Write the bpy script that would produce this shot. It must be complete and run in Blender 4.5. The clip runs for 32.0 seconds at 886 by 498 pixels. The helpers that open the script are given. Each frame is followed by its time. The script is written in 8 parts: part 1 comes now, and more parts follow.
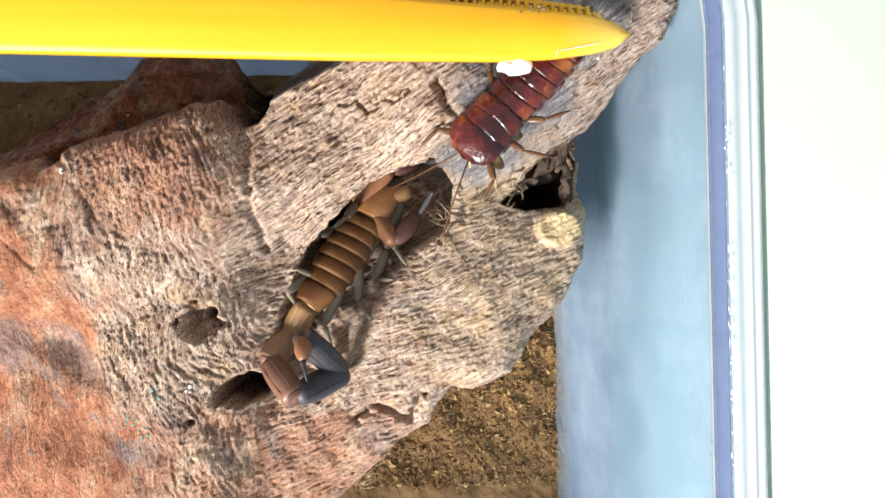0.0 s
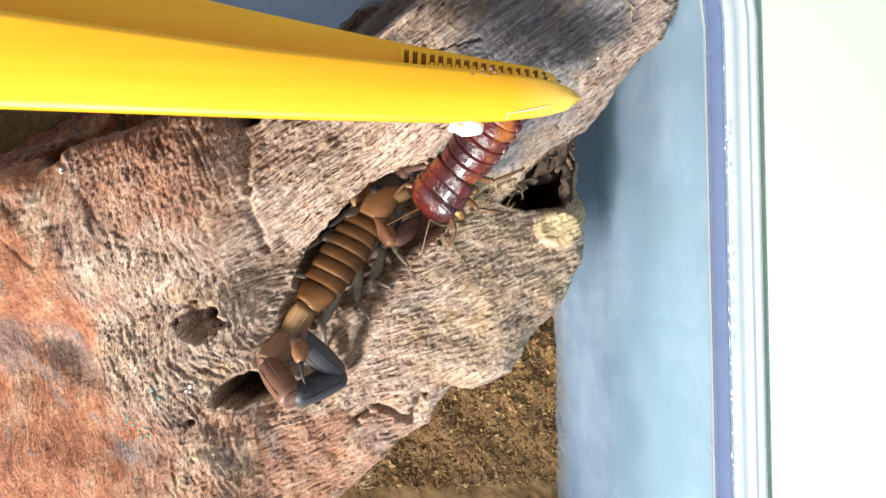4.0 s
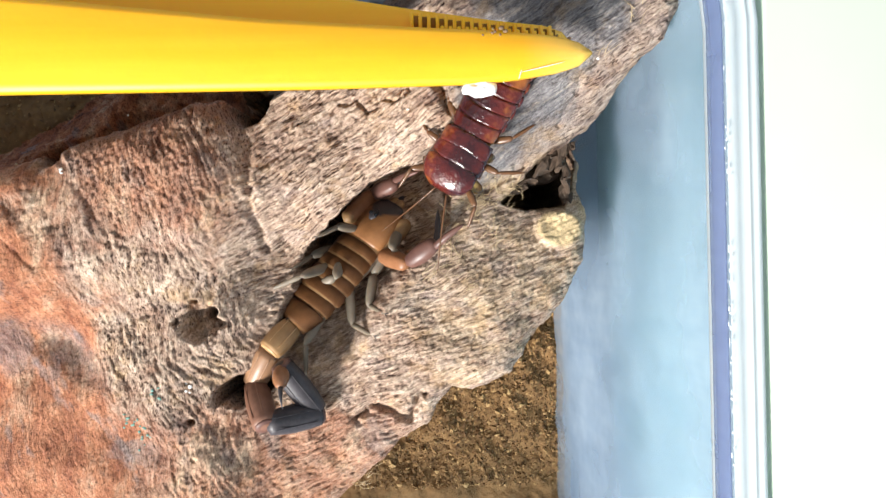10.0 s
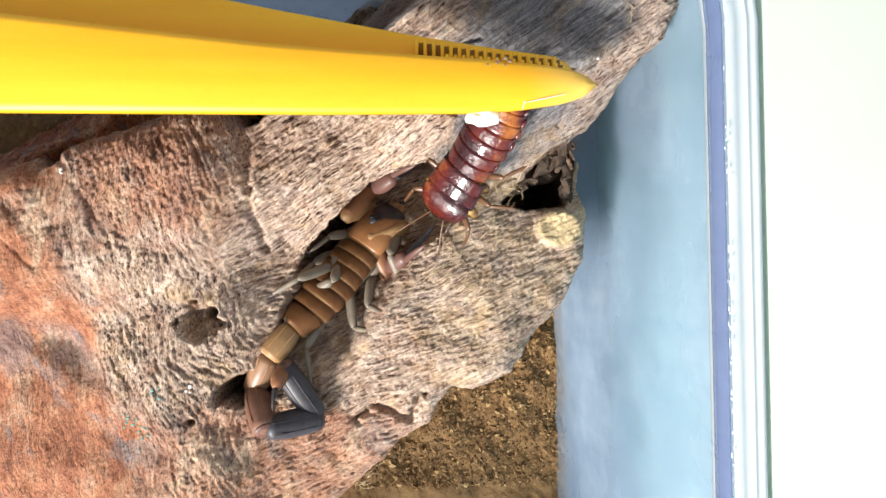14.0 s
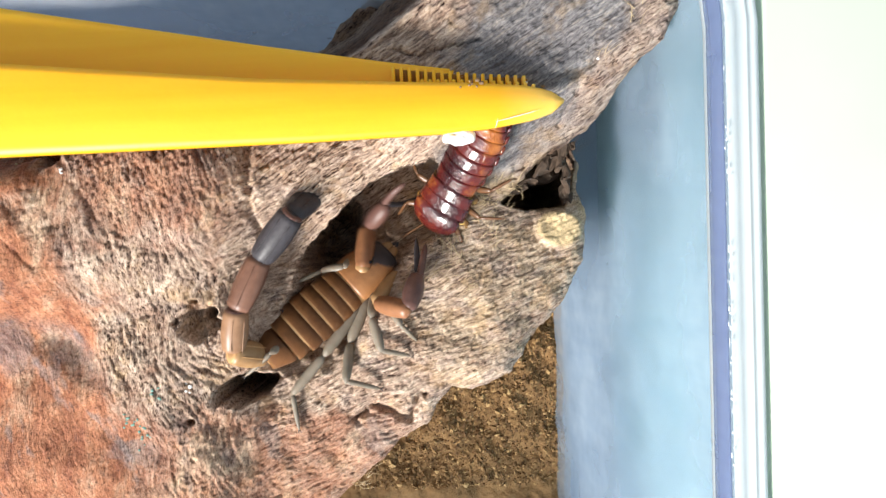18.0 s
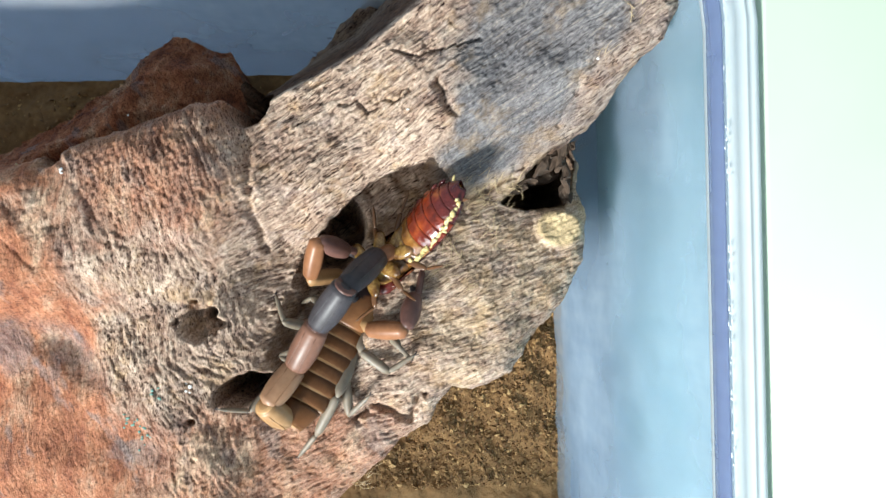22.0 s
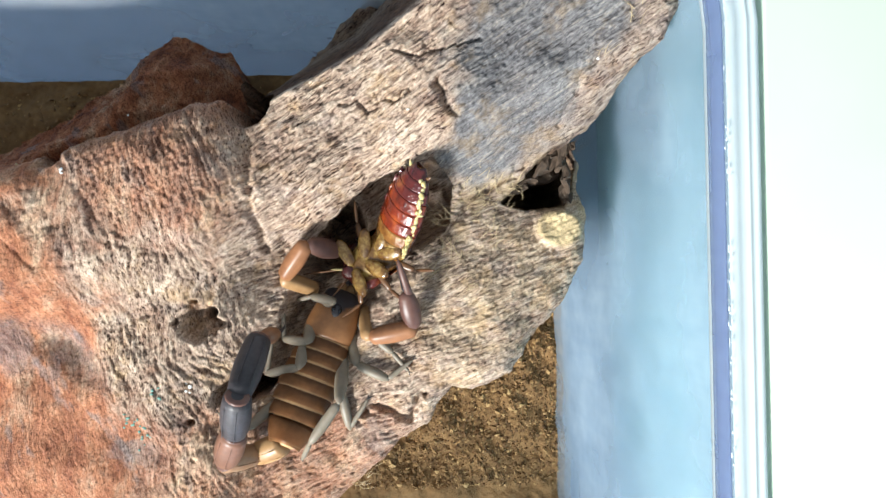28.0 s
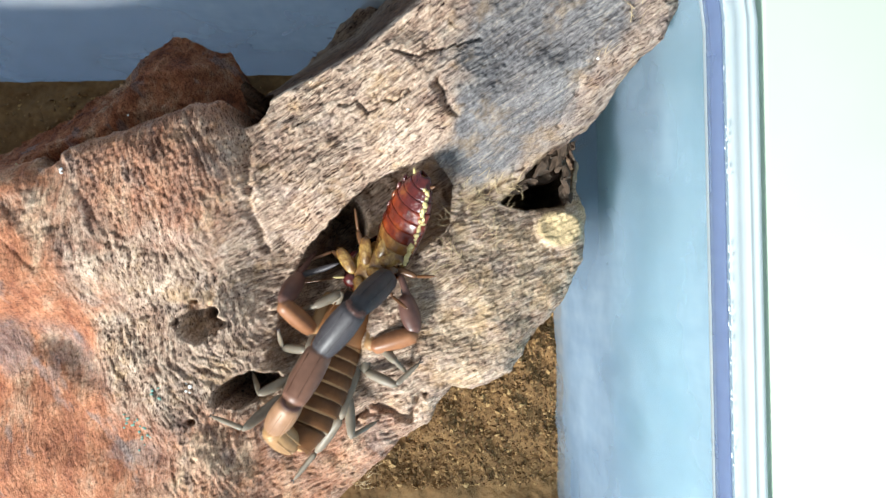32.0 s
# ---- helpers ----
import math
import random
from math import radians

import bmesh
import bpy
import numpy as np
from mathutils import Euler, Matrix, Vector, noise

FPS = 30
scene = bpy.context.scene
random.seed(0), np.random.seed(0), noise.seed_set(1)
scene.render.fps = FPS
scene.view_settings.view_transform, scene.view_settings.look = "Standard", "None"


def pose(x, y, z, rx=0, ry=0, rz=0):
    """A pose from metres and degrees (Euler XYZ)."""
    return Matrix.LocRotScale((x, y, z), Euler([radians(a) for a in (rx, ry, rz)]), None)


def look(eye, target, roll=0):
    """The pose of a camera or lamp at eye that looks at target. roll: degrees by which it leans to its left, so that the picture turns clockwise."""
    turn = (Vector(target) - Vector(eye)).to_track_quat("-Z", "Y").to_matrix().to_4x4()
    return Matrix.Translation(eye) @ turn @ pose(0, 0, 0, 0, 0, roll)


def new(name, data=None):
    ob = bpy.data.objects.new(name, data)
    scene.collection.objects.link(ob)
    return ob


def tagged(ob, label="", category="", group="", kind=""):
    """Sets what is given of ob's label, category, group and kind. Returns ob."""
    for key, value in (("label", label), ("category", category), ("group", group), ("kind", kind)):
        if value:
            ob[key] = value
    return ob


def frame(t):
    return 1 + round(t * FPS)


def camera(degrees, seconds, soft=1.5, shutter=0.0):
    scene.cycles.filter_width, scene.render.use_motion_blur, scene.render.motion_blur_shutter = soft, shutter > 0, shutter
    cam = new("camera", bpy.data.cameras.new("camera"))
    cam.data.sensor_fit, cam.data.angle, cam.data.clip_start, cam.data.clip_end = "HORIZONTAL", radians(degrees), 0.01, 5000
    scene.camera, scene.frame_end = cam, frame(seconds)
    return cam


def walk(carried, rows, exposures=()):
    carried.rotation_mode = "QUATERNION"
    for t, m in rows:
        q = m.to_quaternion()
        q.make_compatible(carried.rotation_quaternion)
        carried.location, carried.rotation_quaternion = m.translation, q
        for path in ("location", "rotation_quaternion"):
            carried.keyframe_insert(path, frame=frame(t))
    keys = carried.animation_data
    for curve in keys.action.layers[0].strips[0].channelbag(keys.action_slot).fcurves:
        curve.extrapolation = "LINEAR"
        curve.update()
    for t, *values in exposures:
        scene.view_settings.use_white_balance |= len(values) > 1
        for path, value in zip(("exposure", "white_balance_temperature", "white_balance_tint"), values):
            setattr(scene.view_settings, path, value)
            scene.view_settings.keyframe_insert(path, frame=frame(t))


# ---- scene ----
MM = 0.001
cam = camera(60, 32.0, soft=1.4, shutter=0.5)
EYE = pose(0, 0, 0.2)
walk(cam, [(0, EYE), (32, EYE)], [(0, 0.16, 6500, 10), (18.4, 0.16, 6500, 10), (19.2, 0.06, 6250, 6), (20.5, 0.02, 6120, 4), (24, 0.11, 6120, 4), (32, 0.15, 6150, 4)])

# ---- light: one lamp over the near left of the tub, pale room light all round ----
world = bpy.data.worlds.new("room_light")
scene.world = world
world.use_nodes = True
wbg = world.node_tree.nodes["Background"]
wbg.inputs[0].default_value = (0.86, 0.93, 1.0, 1)
wbg.inputs[1].default_value = 0.55
lamp_data = bpy.data.lights.new("lamp", "AREA")
lamp_data.shape, lamp_data.size = "DISK", 0.17
lamp_data.energy = 11.4
lamp_data.color = (1.0, 0.97, 0.93)
lamp = new("lamp", lamp_data)
LAMP_WAY = Vector((-0.47, -0.67, 0.51)).normalized()
lamp.matrix_world = look(LAMP_WAY * 0.7, (0, 0, 0.05))


# ---- materials ----
def mat(name, build, **kw):
    m = bpy.data.materials.new(name)
    m.use_nodes = True
    nt = m.node_tree
    b = nt.nodes["Principled BSDF"]
    for k, v in kw.items():
        b.inputs[k.replace("_", " ")].default_value = v
    if build:
        build(nt, b)
    return m


def node(nt, kind, **inputs):
    n = nt.nodes.new(kind)
    for k, v in inputs.items():
        n.inputs[k].default_value = v
    return n


def ramp(nt, stops):
    r = nt.nodes.new("ShaderNodeValToRGB")
    el = r.color_ramp.elements
    while len(el) < len(stops):
        el.new(0.5)
    for e, (p, c) in zip(el, stops):
        e.position, e.color = p, (*c, 1)
    return r


def mixrgb(nt, a, b, fac, how="MIX"):
    """Mix of two colours; each may be a socket or a colour."""
    n = nt.nodes.new("ShaderNodeMix")
    n.data_type, n.blend_type = "RGBA", how
    for i, v in ((0, fac), (6, a), (7, b)):
        if hasattr(v, "is_linked"):
            nt.links.new(v, n.inputs[i])
        else:
            n.inputs[i].default_value = (*v, 1) if isinstance(v, tuple) else v
    return n.outputs[2]


def coords(nt, scale=(1, 1, 1), turn=0.0):
    t = nt.nodes.new("ShaderNodeTexCoord")
    mp = nt.nodes.new("ShaderNodeMapping")
    mp.inputs["Scale"].default_value = scale
    mp.inputs["Rotation"].default_value = (0, 0, radians(turn))
    nt.links.new(t.outputs["Object"], mp.inputs[0])
    return mp.outputs[0]


def noise_node(nt, vec, scale, detail=4.0, rough=0.6):
    n = node(nt, "ShaderNodeTexNoise", Scale=scale, Detail=detail, Roughness=rough)
    nt.links.new(vec, n.inputs["Vector"])
    return n.outputs["Fac"]


def bump(nt, b, height, strength=0.4, distance=0.0003):
    n = node(nt, "ShaderNodeBump", Strength=strength, Distance=distance)
    nt.links.new(height, n.inputs["Height"])
    nt.links.new(n.outputs[0], b.inputs["Normal"])


def speckle(c1, c2, scale, rough=0.5, bumps=0.3, dist=0.0002, spread=0.25):
    """A two-tone surface with grain and larger stains."""
    def build(nt, b):
        v = coords(nt)
        fine = noise_node(nt, v, scale, 5)
        broad = noise_node(nt, v, scale * 0.15, 3)
        r1 = ramp(nt, [(0.5 - spread, c1), (0.5 + spread, c2)])
        nt.links.new(fine, r1.inputs[0])
        dark = tuple(x * 0.72 for x in c1)
        r2 = ramp(nt, [(0.38, dark), (0.62, c2)])
        nt.links.new(broad, r2.inputs[0])
        nt.links.new(mixrgb(nt, r1.outputs[0], r2.outputs[0], 0.4), b.inputs["Base Color"])
        b.inputs["Roughness"].default_value = rough
        bump(nt, b, fine, bumps, dist)
    return build


def attr(nt, name):
    a = nt.nodes.new("ShaderNodeAttribute")
    a.attribute_name = name
    return a.outputs["Fac"]


def grain_vec(nt, turn, long, thin, warp=None):
    """Coordinates drawn out along the grain: turn in degrees, long and thin in mm."""
    t = nt.nodes.new("ShaderNodeTexCoord")
    mp = nt.nodes.new("ShaderNodeMapping")
    mp.vector_type = "TEXTURE"
    mp.inputs["Scale"].default_value = (long * MM, thin * MM, thin * 3 * MM)
    mp.inputs["Rotation"].default_value = (0, 0, radians(turn))
    src = t.outputs["Object"]
    if warp is not None:
        add = nt.nodes.new("ShaderNodeVectorMath")
        add.operation = "MULTIPLY_ADD"
        nt.links.new(warp, add.inputs[0])
        add.inputs[1].default_value = (0.003, 0.003, 0)
        nt.links.new(src, add.inputs[2])
        src = add.outputs[0]
    nt.links.new(src, mp.inputs[0])
    return mp.outputs[0]


def by_region(nt, warp, long, thin, detail, rough):
    """One grain noise that runs up the block, along the foot and along the slab."""
    up = noise_node(nt, grain_vec(nt, 102, long * 0.62, thin * 0.85, warp), 1.0, detail, rough)
    low = noise_node(nt, grain_vec(nt, 23, long * 1.3, thin * 0.8, warp), 1.0, detail, rough)
    top = noise_node(nt, grain_vec(nt, 34, long * 1.5, thin, warp), 1.0, detail, rough)
    return mixrgb(nt, up, mixrgb(nt, low, top, attr(nt, "slab")), attr(nt, "side"))


def wood_build(nt, b):
    v = coords(nt)
    warp = nt.nodes.new("ShaderNodeTexNoise")
    warp.inputs["Scale"].default_value = 130
    warp.inputs["Detail"].default_value = 3
    nt.links.new(v, warp.inputs["Vector"])
    warp = warp.outputs["Color"]
    fibre = attr(nt, "fibre")
    pit_grain = by_region(nt, warp, 1.25, 0.30, 4, 0.66)
    hair = by_region(nt, warp, 3.4, 0.14, 4, 0.72)
    crumb = noise_node(nt, v, 2600, 6, 0.72)
    broad = noise_node(nt, v, 48, 5, 0.65)
    patch = noise_node(nt, v, 260, 4, 0.6)
    tan = ramp(nt, [(0.32, (0.10, 0.066, 0.058)), (0.41, (0.32, 0.235, 0.188)), (0.51, (0.56, 0.44, 0.345)), (0.64, (0.82, 0.70, 0.56))])
    nt.links.new(mixrgb(nt, mixrgb(nt, attr(nt, "grain"), pit_grain, 0.55), hair, 0.35), tan.inputs[0])
    pink = ramp(nt, [(0.3, (0.34, 0.20, 0.145)), (0.5, (0.54, 0.38, 0.28)), (0.7, (0.47, 0.385, 0.385))])
    nt.links.new(patch, pink.inputs[0])
    col = mixrgb(nt, tan.outputs[0], pink.outputs[0], 0.30)
    ochre = ramp(nt, [(0.52, (0.0, 0.0, 0.0)), (0.66, (0.5, 0.5, 0.5))])
    nt.links.new(noise_node(nt, v, 190, 5, 0.7), ochre.inputs[0])
    col = mixrgb(nt, col, (0.56, 0.37, 0.18), ochre.outputs[0])
    rust = ramp(nt, [(0.52, (0.0, 0.0, 0.0)), (0.68, (0.35, 0.35, 0.35))])
    nt.links.new(noise_node(nt, coords(nt, (1, 1, 1), 70), 110, 5, 0.7), rust.inputs[0])
    col = mixrgb(nt, col, (0.30, 0.135, 0.07), rust.outputs[0])
    red = ramp(nt, [(0.36, (0.15, 0.055, 0.038)), (0.44, (0.36, 0.125, 0.062)), (0.51, (0.50, 0.21, 0.108)), (0.56, (0.58, 0.33, 0.21)), (0.63, (0.80, 0.60, 0.41))])
    blaze = mixrgb(nt, noise_node(nt, grain_vec(nt, 78, 16, 5, warp), 1.0, 5, 0.62), broad, 0.35)
    nt.links.new(mixrgb(nt, blaze, patch, 0.22), red.inputs[0])
    smear = ramp(nt, [(0.60, (0.0, 0.0, 0.0)), (0.66, (0.75, 0.75, 0.75))])
    nt.links.new(noise_node(nt, grain_vec(nt, 118, 9, 4, warp), 1.0, 3, 0.5), smear.inputs[0])
    red_col = mixrgb(nt, red.outputs[0], (0.33, 0.235, 0.215), smear.outputs[0])
    rough_red = ramp(nt, [(0.40, (0.30, 0.24, 0.23)), (0.48, (0.92, 0.91, 0.90)), (0.60, (1.12, 1.12, 1.1))])
    nt.links.new(mixrgb(nt, crumb, noise_node(nt, v, 900, 4, 0.7), 0.5), rough_red.inputs[0])
    red_col = mixrgb(nt, red_col, rough_red.outputs[0], 0.7, "MULTIPLY")
    col = mixrgb(nt, col, red_col, attr(nt, "red"))
    grey = ramp(nt, [(0.34, (0.075, 0.078, 0.088)), (0.46, (0.165, 0.175, 0.20)), (0.56, (0.26, 0.268, 0.285)), (0.70, (0.42, 0.39, 0.345))])
    nt.links.new(mixrgb(nt, hair, fibre, 0.3), grey.inputs[0])
    grey_col = mixrgb(nt, grey.outputs[0], (0.30, 0.215, 0.125), ochre.outputs[0])
    col = mixrgb(nt, col, grey_col, attr(nt, "grey"))
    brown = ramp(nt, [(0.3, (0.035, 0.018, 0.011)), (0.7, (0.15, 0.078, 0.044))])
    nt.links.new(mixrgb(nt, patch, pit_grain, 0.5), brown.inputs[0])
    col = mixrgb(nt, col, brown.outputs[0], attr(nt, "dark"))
    col = mixrgb(nt, col, (0.80, 0.64, 0.36), attr(nt, "pale"))
    stain = ramp(nt, [(0.34, (0.50, 0.46, 0.45)), (0.46, (0.82, 0.78, 0.76)), (0.56, (1.02, 1.0, 0.98)), (0.68, (1.20, 1.18, 1.13))])
    nt.links.new(mixrgb(nt, noise_node(nt, v, 420, 5, 0.7), noise_node(nt, v, 120, 4, 0.6), 0.45), stain.inputs[0])
    col = mixrgb(nt, col, stain.outputs[0], 0.8, "MULTIPLY")
    # short open pores along the grain, few on the smooth end and on the grey slab
    pore = ramp(nt, [(0.39, (0.12, 0.085, 0.078)), (0.43, (0.62, 0.56, 0.54)), (0.48, (1.0, 1.0, 1.0))])
    nt.links.new(pit_grain, pore.inputs[0])
    col = mixrgb(nt, col, pore.outputs[0], attr(nt, "crumbly"), "MULTIPLY")
    line = ramp(nt, [(0.33, (0.50, 0.46, 0.44)), (0.46, (1.0, 1.0, 1.0)), (0.58, (1.0, 1.0, 1.0)), (0.68, (1.22, 1.2, 1.15))])
    nt.links.new(hair, line.inputs[0])
    col = mixrgb(nt, col, line.outputs[0], 0.7, "MULTIPLY")
    cr = ramp(nt, [(0.36, (0.36, 0.33, 0.32)), (0.56, (1.16, 1.15, 1.13))])
    nt.links.new(crumb, cr.inputs[0])
    col = mixrgb(nt, col, cr.outputs[0], 0.5, "MULTIPLY")
    nt.links.new(col, b.inputs["Base Color"])
    b.inputs["Roughness"].default_value = 0.85
    b.inputs["Specular IOR Level"].default_value = 0.25
    bump(nt, b, mixrgb(nt, mixrgb(nt, crumb, hair, 0.35), pit_grain, 0.45), 0.9, 0.0008)


M_WOOD = mat("driftwood", wood_build)
M_FIBRE = mat("dry_fibre", speckle((0.42, 0.30, 0.16), (0.66, 0.53, 0.33), 900, 0.8))
M_SOIL = mat("soil", speckle((0.15, 0.078, 0.027), (0.275, 0.152, 0.058), 900, 0.95, 0.6, 0.0008))


def chip_build(nt, b):
    g = nt.nodes.new("ShaderNodeNewGeometry")
    r = ramp(nt, [(0.0, (0.11, 0.056, 0.02)), (0.5, (0.225, 0.122, 0.046)), (0.86, (0.33, 0.19, 0.073)), (1.0, (0.50, 0.32, 0.135))])
    nt.links.new(g.outputs["Random Per Island"], r.inputs[0])
    f = noise_node(nt, coords(nt), 1500, 4)
    nt.links.new(mixrgb(nt, r.outputs[0], f, 0.2, "OVERLAY"), b.inputs["Base Color"])
    b.inputs["Roughness"].default_value = 0.9
    bump(nt, b, f, 0.5, 0.0003)


M_CHIP = mat("soil_chips", chip_build)


def tub_build(nt, b, tones=((0.45, 0.59, 0.79), (0.68, 0.80, 0.93)), clearness=(0.82, 0.58)):
    v = coords(nt)
    haze = noise_node(nt, v, 26, 4)
    streak = noise_node(nt, coords(nt, (300, 300, 18)), 1.0, 4)
    r = ramp(nt, [(0.3, tones[0]), (0.7, tones[1])])
    nt.links.new(mixrgb(nt, haze, streak, 0.35), r.inputs[0])
    nt.links.new(r.outputs[0], b.inputs["Base Color"])
    b.inputs["Roughness"].default_value = 0.22
    t = nt.nodes.new("ShaderNodeBsdfTranslucent")
    nt.links.new(r.outputs[0], t.inputs[0])
    clear = node(nt, "ShaderNodeBsdfTransparent", Color=(0.86, 0.93, 1.0, 1))
    mx = node(nt, "ShaderNodeMixShader", Fac=0.4)
    cloud = ramp(nt, [(0.3, (clearness[0],) * 3), (0.7, (clearness[1],) * 3)])
    nt.links.new(haze, cloud.inputs[0])
    my = nt.nodes.new("ShaderNodeMixShader")
    nt.links.new(cloud.outputs[0], my.inputs[0])
    out = nt.nodes["Material Output"]
    nt.links.new(b.outputs[0], mx.inputs[1])
    nt.links.new(t.outputs[0], mx.inputs[2])
    nt.links.new(mx.outputs[0], my.inputs[1])
    nt.links.new(clear.outputs[0], my.inputs[2])
    nt.links.new(my.outputs[0], out.inputs[0])


M_TUB = mat("tub_plastic", tub_build)
M_RIM = mat("tub_rim", lambda nt, b: tub_build(nt, b, ((0.82, 0.90, 0.93), (0.91, 0.96, 0.95)), (0.14, 0.06)))
M_LIP = mat("tub_lip", lambda nt, b: tub_build(nt, b, ((0.20, 0.24, 0.40), (0.28, 0.33, 0.5)), (0.5, 0.4)))
M_FROST = mat("frosted_plastic", speckle((0.80, 0.85, 0.9), (0.9, 0.92, 0.95), 900, 0.5))
M_TABLE = mat("table_grey", speckle((0.36, 0.38, 0.45), (0.44, 0.46, 0.54), 30, 0.5, 0.1))
M_BOX = mat("white_card", speckle((0.52, 0.62, 0.50), (0.56, 0.655, 0.535), 60, 0.6, 0.05))


# ---- helpers for meshes ----
def link_part(name, data, parent=None, label=""):
    ob = new(name, data)
    ob.parent = parent
    if label:
        ob["label"] = label
    return ob


def smooth(me):
    me.polygons.foreach_set("use_smooth", [True] * len(me.polygons))
    return me


def finish(bm, name, material, shade=True):
    me = bpy.data.meshes.new(name)
    bm.normal_update()
    bm.to_mesh(me)
    bm.free()
    for m in material if isinstance(material, (list, tuple)) else [material]:
        me.materials.append(m)
    return smooth(me) if shade else me


def part(name, bm, material, parent, label="", shade=True):
    """One bmesh as one mesh object under a thing or a part."""
    return link_part(name, finish(bm, name, material, shade), parent, label)


def thing(name, label, category, group="", kind=""):
    return tagged(new(name), label, category, group, kind)


# ---- lofted shapes: limbs, plates, blades ----
def loft(stations, n=16, keels=0.0, keel_n=8, cap=True):
    """A closed skin round the x axis: stations of (x, half width, half height, middle z, middle y) in mm."""
    bm = bmesh.new()
    rings = []
    for x, w, h, *off in stations:
        oz, oy = (off + [0, 0])[:2]
        ring = []
        for i in range(n):
            a = 2 * math.pi * i / n
            k = 1 + keels * math.cos(keel_n * a)
            ring.append(bm.verts.new((x * MM, (oy + w * k * math.cos(a)) * MM, (oz + h * k * math.sin(a)) * MM)))
        rings.append(ring)
    for a, b in zip(rings, rings[1:]):
        for i in range(n):
            bm.faces.new((a[i], b[i], b[(i + 1) % n], a[(i + 1) % n]))
    if cap:
        bm.faces.new(rings[0])
        bm.faces.new(tuple(reversed(rings[-1])))
    bmesh.ops.recalc_face_normals(bm, faces=bm.faces[:])
    return bm


def limb(length, r0, r1, r2, flat=1.0, keels=0.0, n=14, steps=9, keel_n=8, bend=0.0):
    """A rounded limb from the joint at 0 along +x: radii at the joint, the middle and the far end."""
    st = []
    for i in range(steps + 1):
        t = i / steps
        if t < 0.5:
            r = r0 + (r1 - r0) * math.sin(t * math.pi)
        else:
            r = r2 + (r1 - r2) * math.sin(t * math.pi)
        end = min(t, 1 - t)
        r *= min(1.0, 0.35 + math.sqrt(max(end, 0.0)) * 2.6)
        st.append((length * t, r, r * flat, bend * math.sin(t * math.pi)))
    return loft(st, n, keels, keel_n)


def bead(x, y, z, rx, ry, rz, seg=12):
    bm = bmesh.new()
    bmesh.ops.create_uvsphere(bm, u_segments=seg, v_segments=max(6, seg // 2 + 2), radius=1, matrix=Matrix.Translation((x * MM, y * MM, z * MM)) @ Matrix.Diagonal((rx * MM, ry * MM, rz * MM, 1)))
    return bm


def box(x0, x1, y0, y1, z0, z1, bevel=0.1):
    bm = bmesh.new()
    bmesh.ops.create_cube(bm, size=1, matrix=Matrix.Translation(((x0 + x1) / 2 * MM, (y0 + y1) / 2 * MM, (z0 + z1) / 2 * MM)) @ Matrix.Diagonal(((x1 - x0) * MM, (y1 - y0) * MM, (z1 - z0) * MM, 1)))
    bmesh.ops.bevel(bm, geom=bm.edges[:], offset=bevel * MM, segments=1, affect="EDGES")
    return bm


def steps_of(x, rows):
    """Piecewise straight lookup in rows of (x, value)."""
    return float(np.interp(x, [r[0] for r in rows], [r[1] for r in rows]))



# ---- noise fields on numpy grids ----
def lattice(ix, iy, seed):
    n = (ix.astype(np.int64) * 374761393 + iy.astype(np.int64) * 668265263 + seed * 1274126177) & 0x7FFFFFFF
    n = ((n ^ (n >> 13)) * 1103515245 + 12345) & 0x7FFFFFFF
    n = ((n ^ (n >> 16)) * 69069 + 1) & 0x7FFFFFFF
    return (n % 100003) / 100003.0


def vnoise(x, y, seed=0):
    ix, iy = np.floor(x), np.floor(y)
    fx, fy = x - ix, y - iy
    fx, fy = fx * fx * (3 - 2 * fx), fy * fy * (3 - 2 * fy)
    a, b = lattice(ix, iy, seed), lattice(ix + 1, iy, seed)
    c, d = lattice(ix, iy + 1, seed), lattice(ix + 1, iy + 1, seed)
    return (a * (1 - fx) + b * fx) * (1 - fy) + (c * (1 - fx) + d * fx) * fy


def fbm(x, y, octaves=4, seed=0, gain=0.5):
    total, amp, norm = 0, 1.0, 0
    for i in range(octaves):
        total = total + amp * vnoise(x * 2 ** i + 17.3 * i, y * 2 ** i - 9.1 * i, seed + i)
        norm += amp
        amp *= gain
    return total / norm


def sstep(a, b, x):
    t = np.clip((x - a) / (b - a), 0, 1)
    return t * t * (3 - 2 * t)


def poly_distance(x, y, pts):
    """Signed distance to a polygon (positive inside) and the unit way inwards."""
    best = np.full(x.shape, 1e9)
    nx, ny = np.zeros(x.shape), np.zeros(x.shape)
    inside = np.zeros(x.shape, bool)
    for (ax, ay), (bx, by) in zip(pts, pts[1:] + pts[:1]):
        ex, ey = bx - ax, by - ay
        t = np.clip(((x - ax) * ex + (y - ay) * ey) / (ex * ex + ey * ey), 0, 1)
        dx, dy = x - ax - t * ex, y - ay - t * ey
        d = np.hypot(dx, dy)
        near = d < best
        best = np.where(near, d, best)
        nx, ny = np.where(near, dx, nx), np.where(near, dy, ny)
        cross = ((ay > y) != (by > y)) & (x < ex * (y - ay) / (ey if ey else 1e-9) + ax)
        inside ^= cross
    sign = np.where(inside, 1.0, -1.0)
    return best * sign, nx / (best + 1e-9) * sign, ny / (best + 1e-9) * sign


def line_distance(x, y, pts):
    """Distance to an open line of points."""
    best = np.full(x.shape, 1e9)
    for (ax, ay), (bx, by) in zip(pts, pts[1:]):
        ex, ey = bx - ax, by - ay
        t = np.clip(((x - ax) * ex + (y - ay) * ey) / (ex * ex + ey * ey), 0, 1)
        best = np.minimum(best, np.hypot(x - ax - t * ex, y - ay - t * ey))
    return best


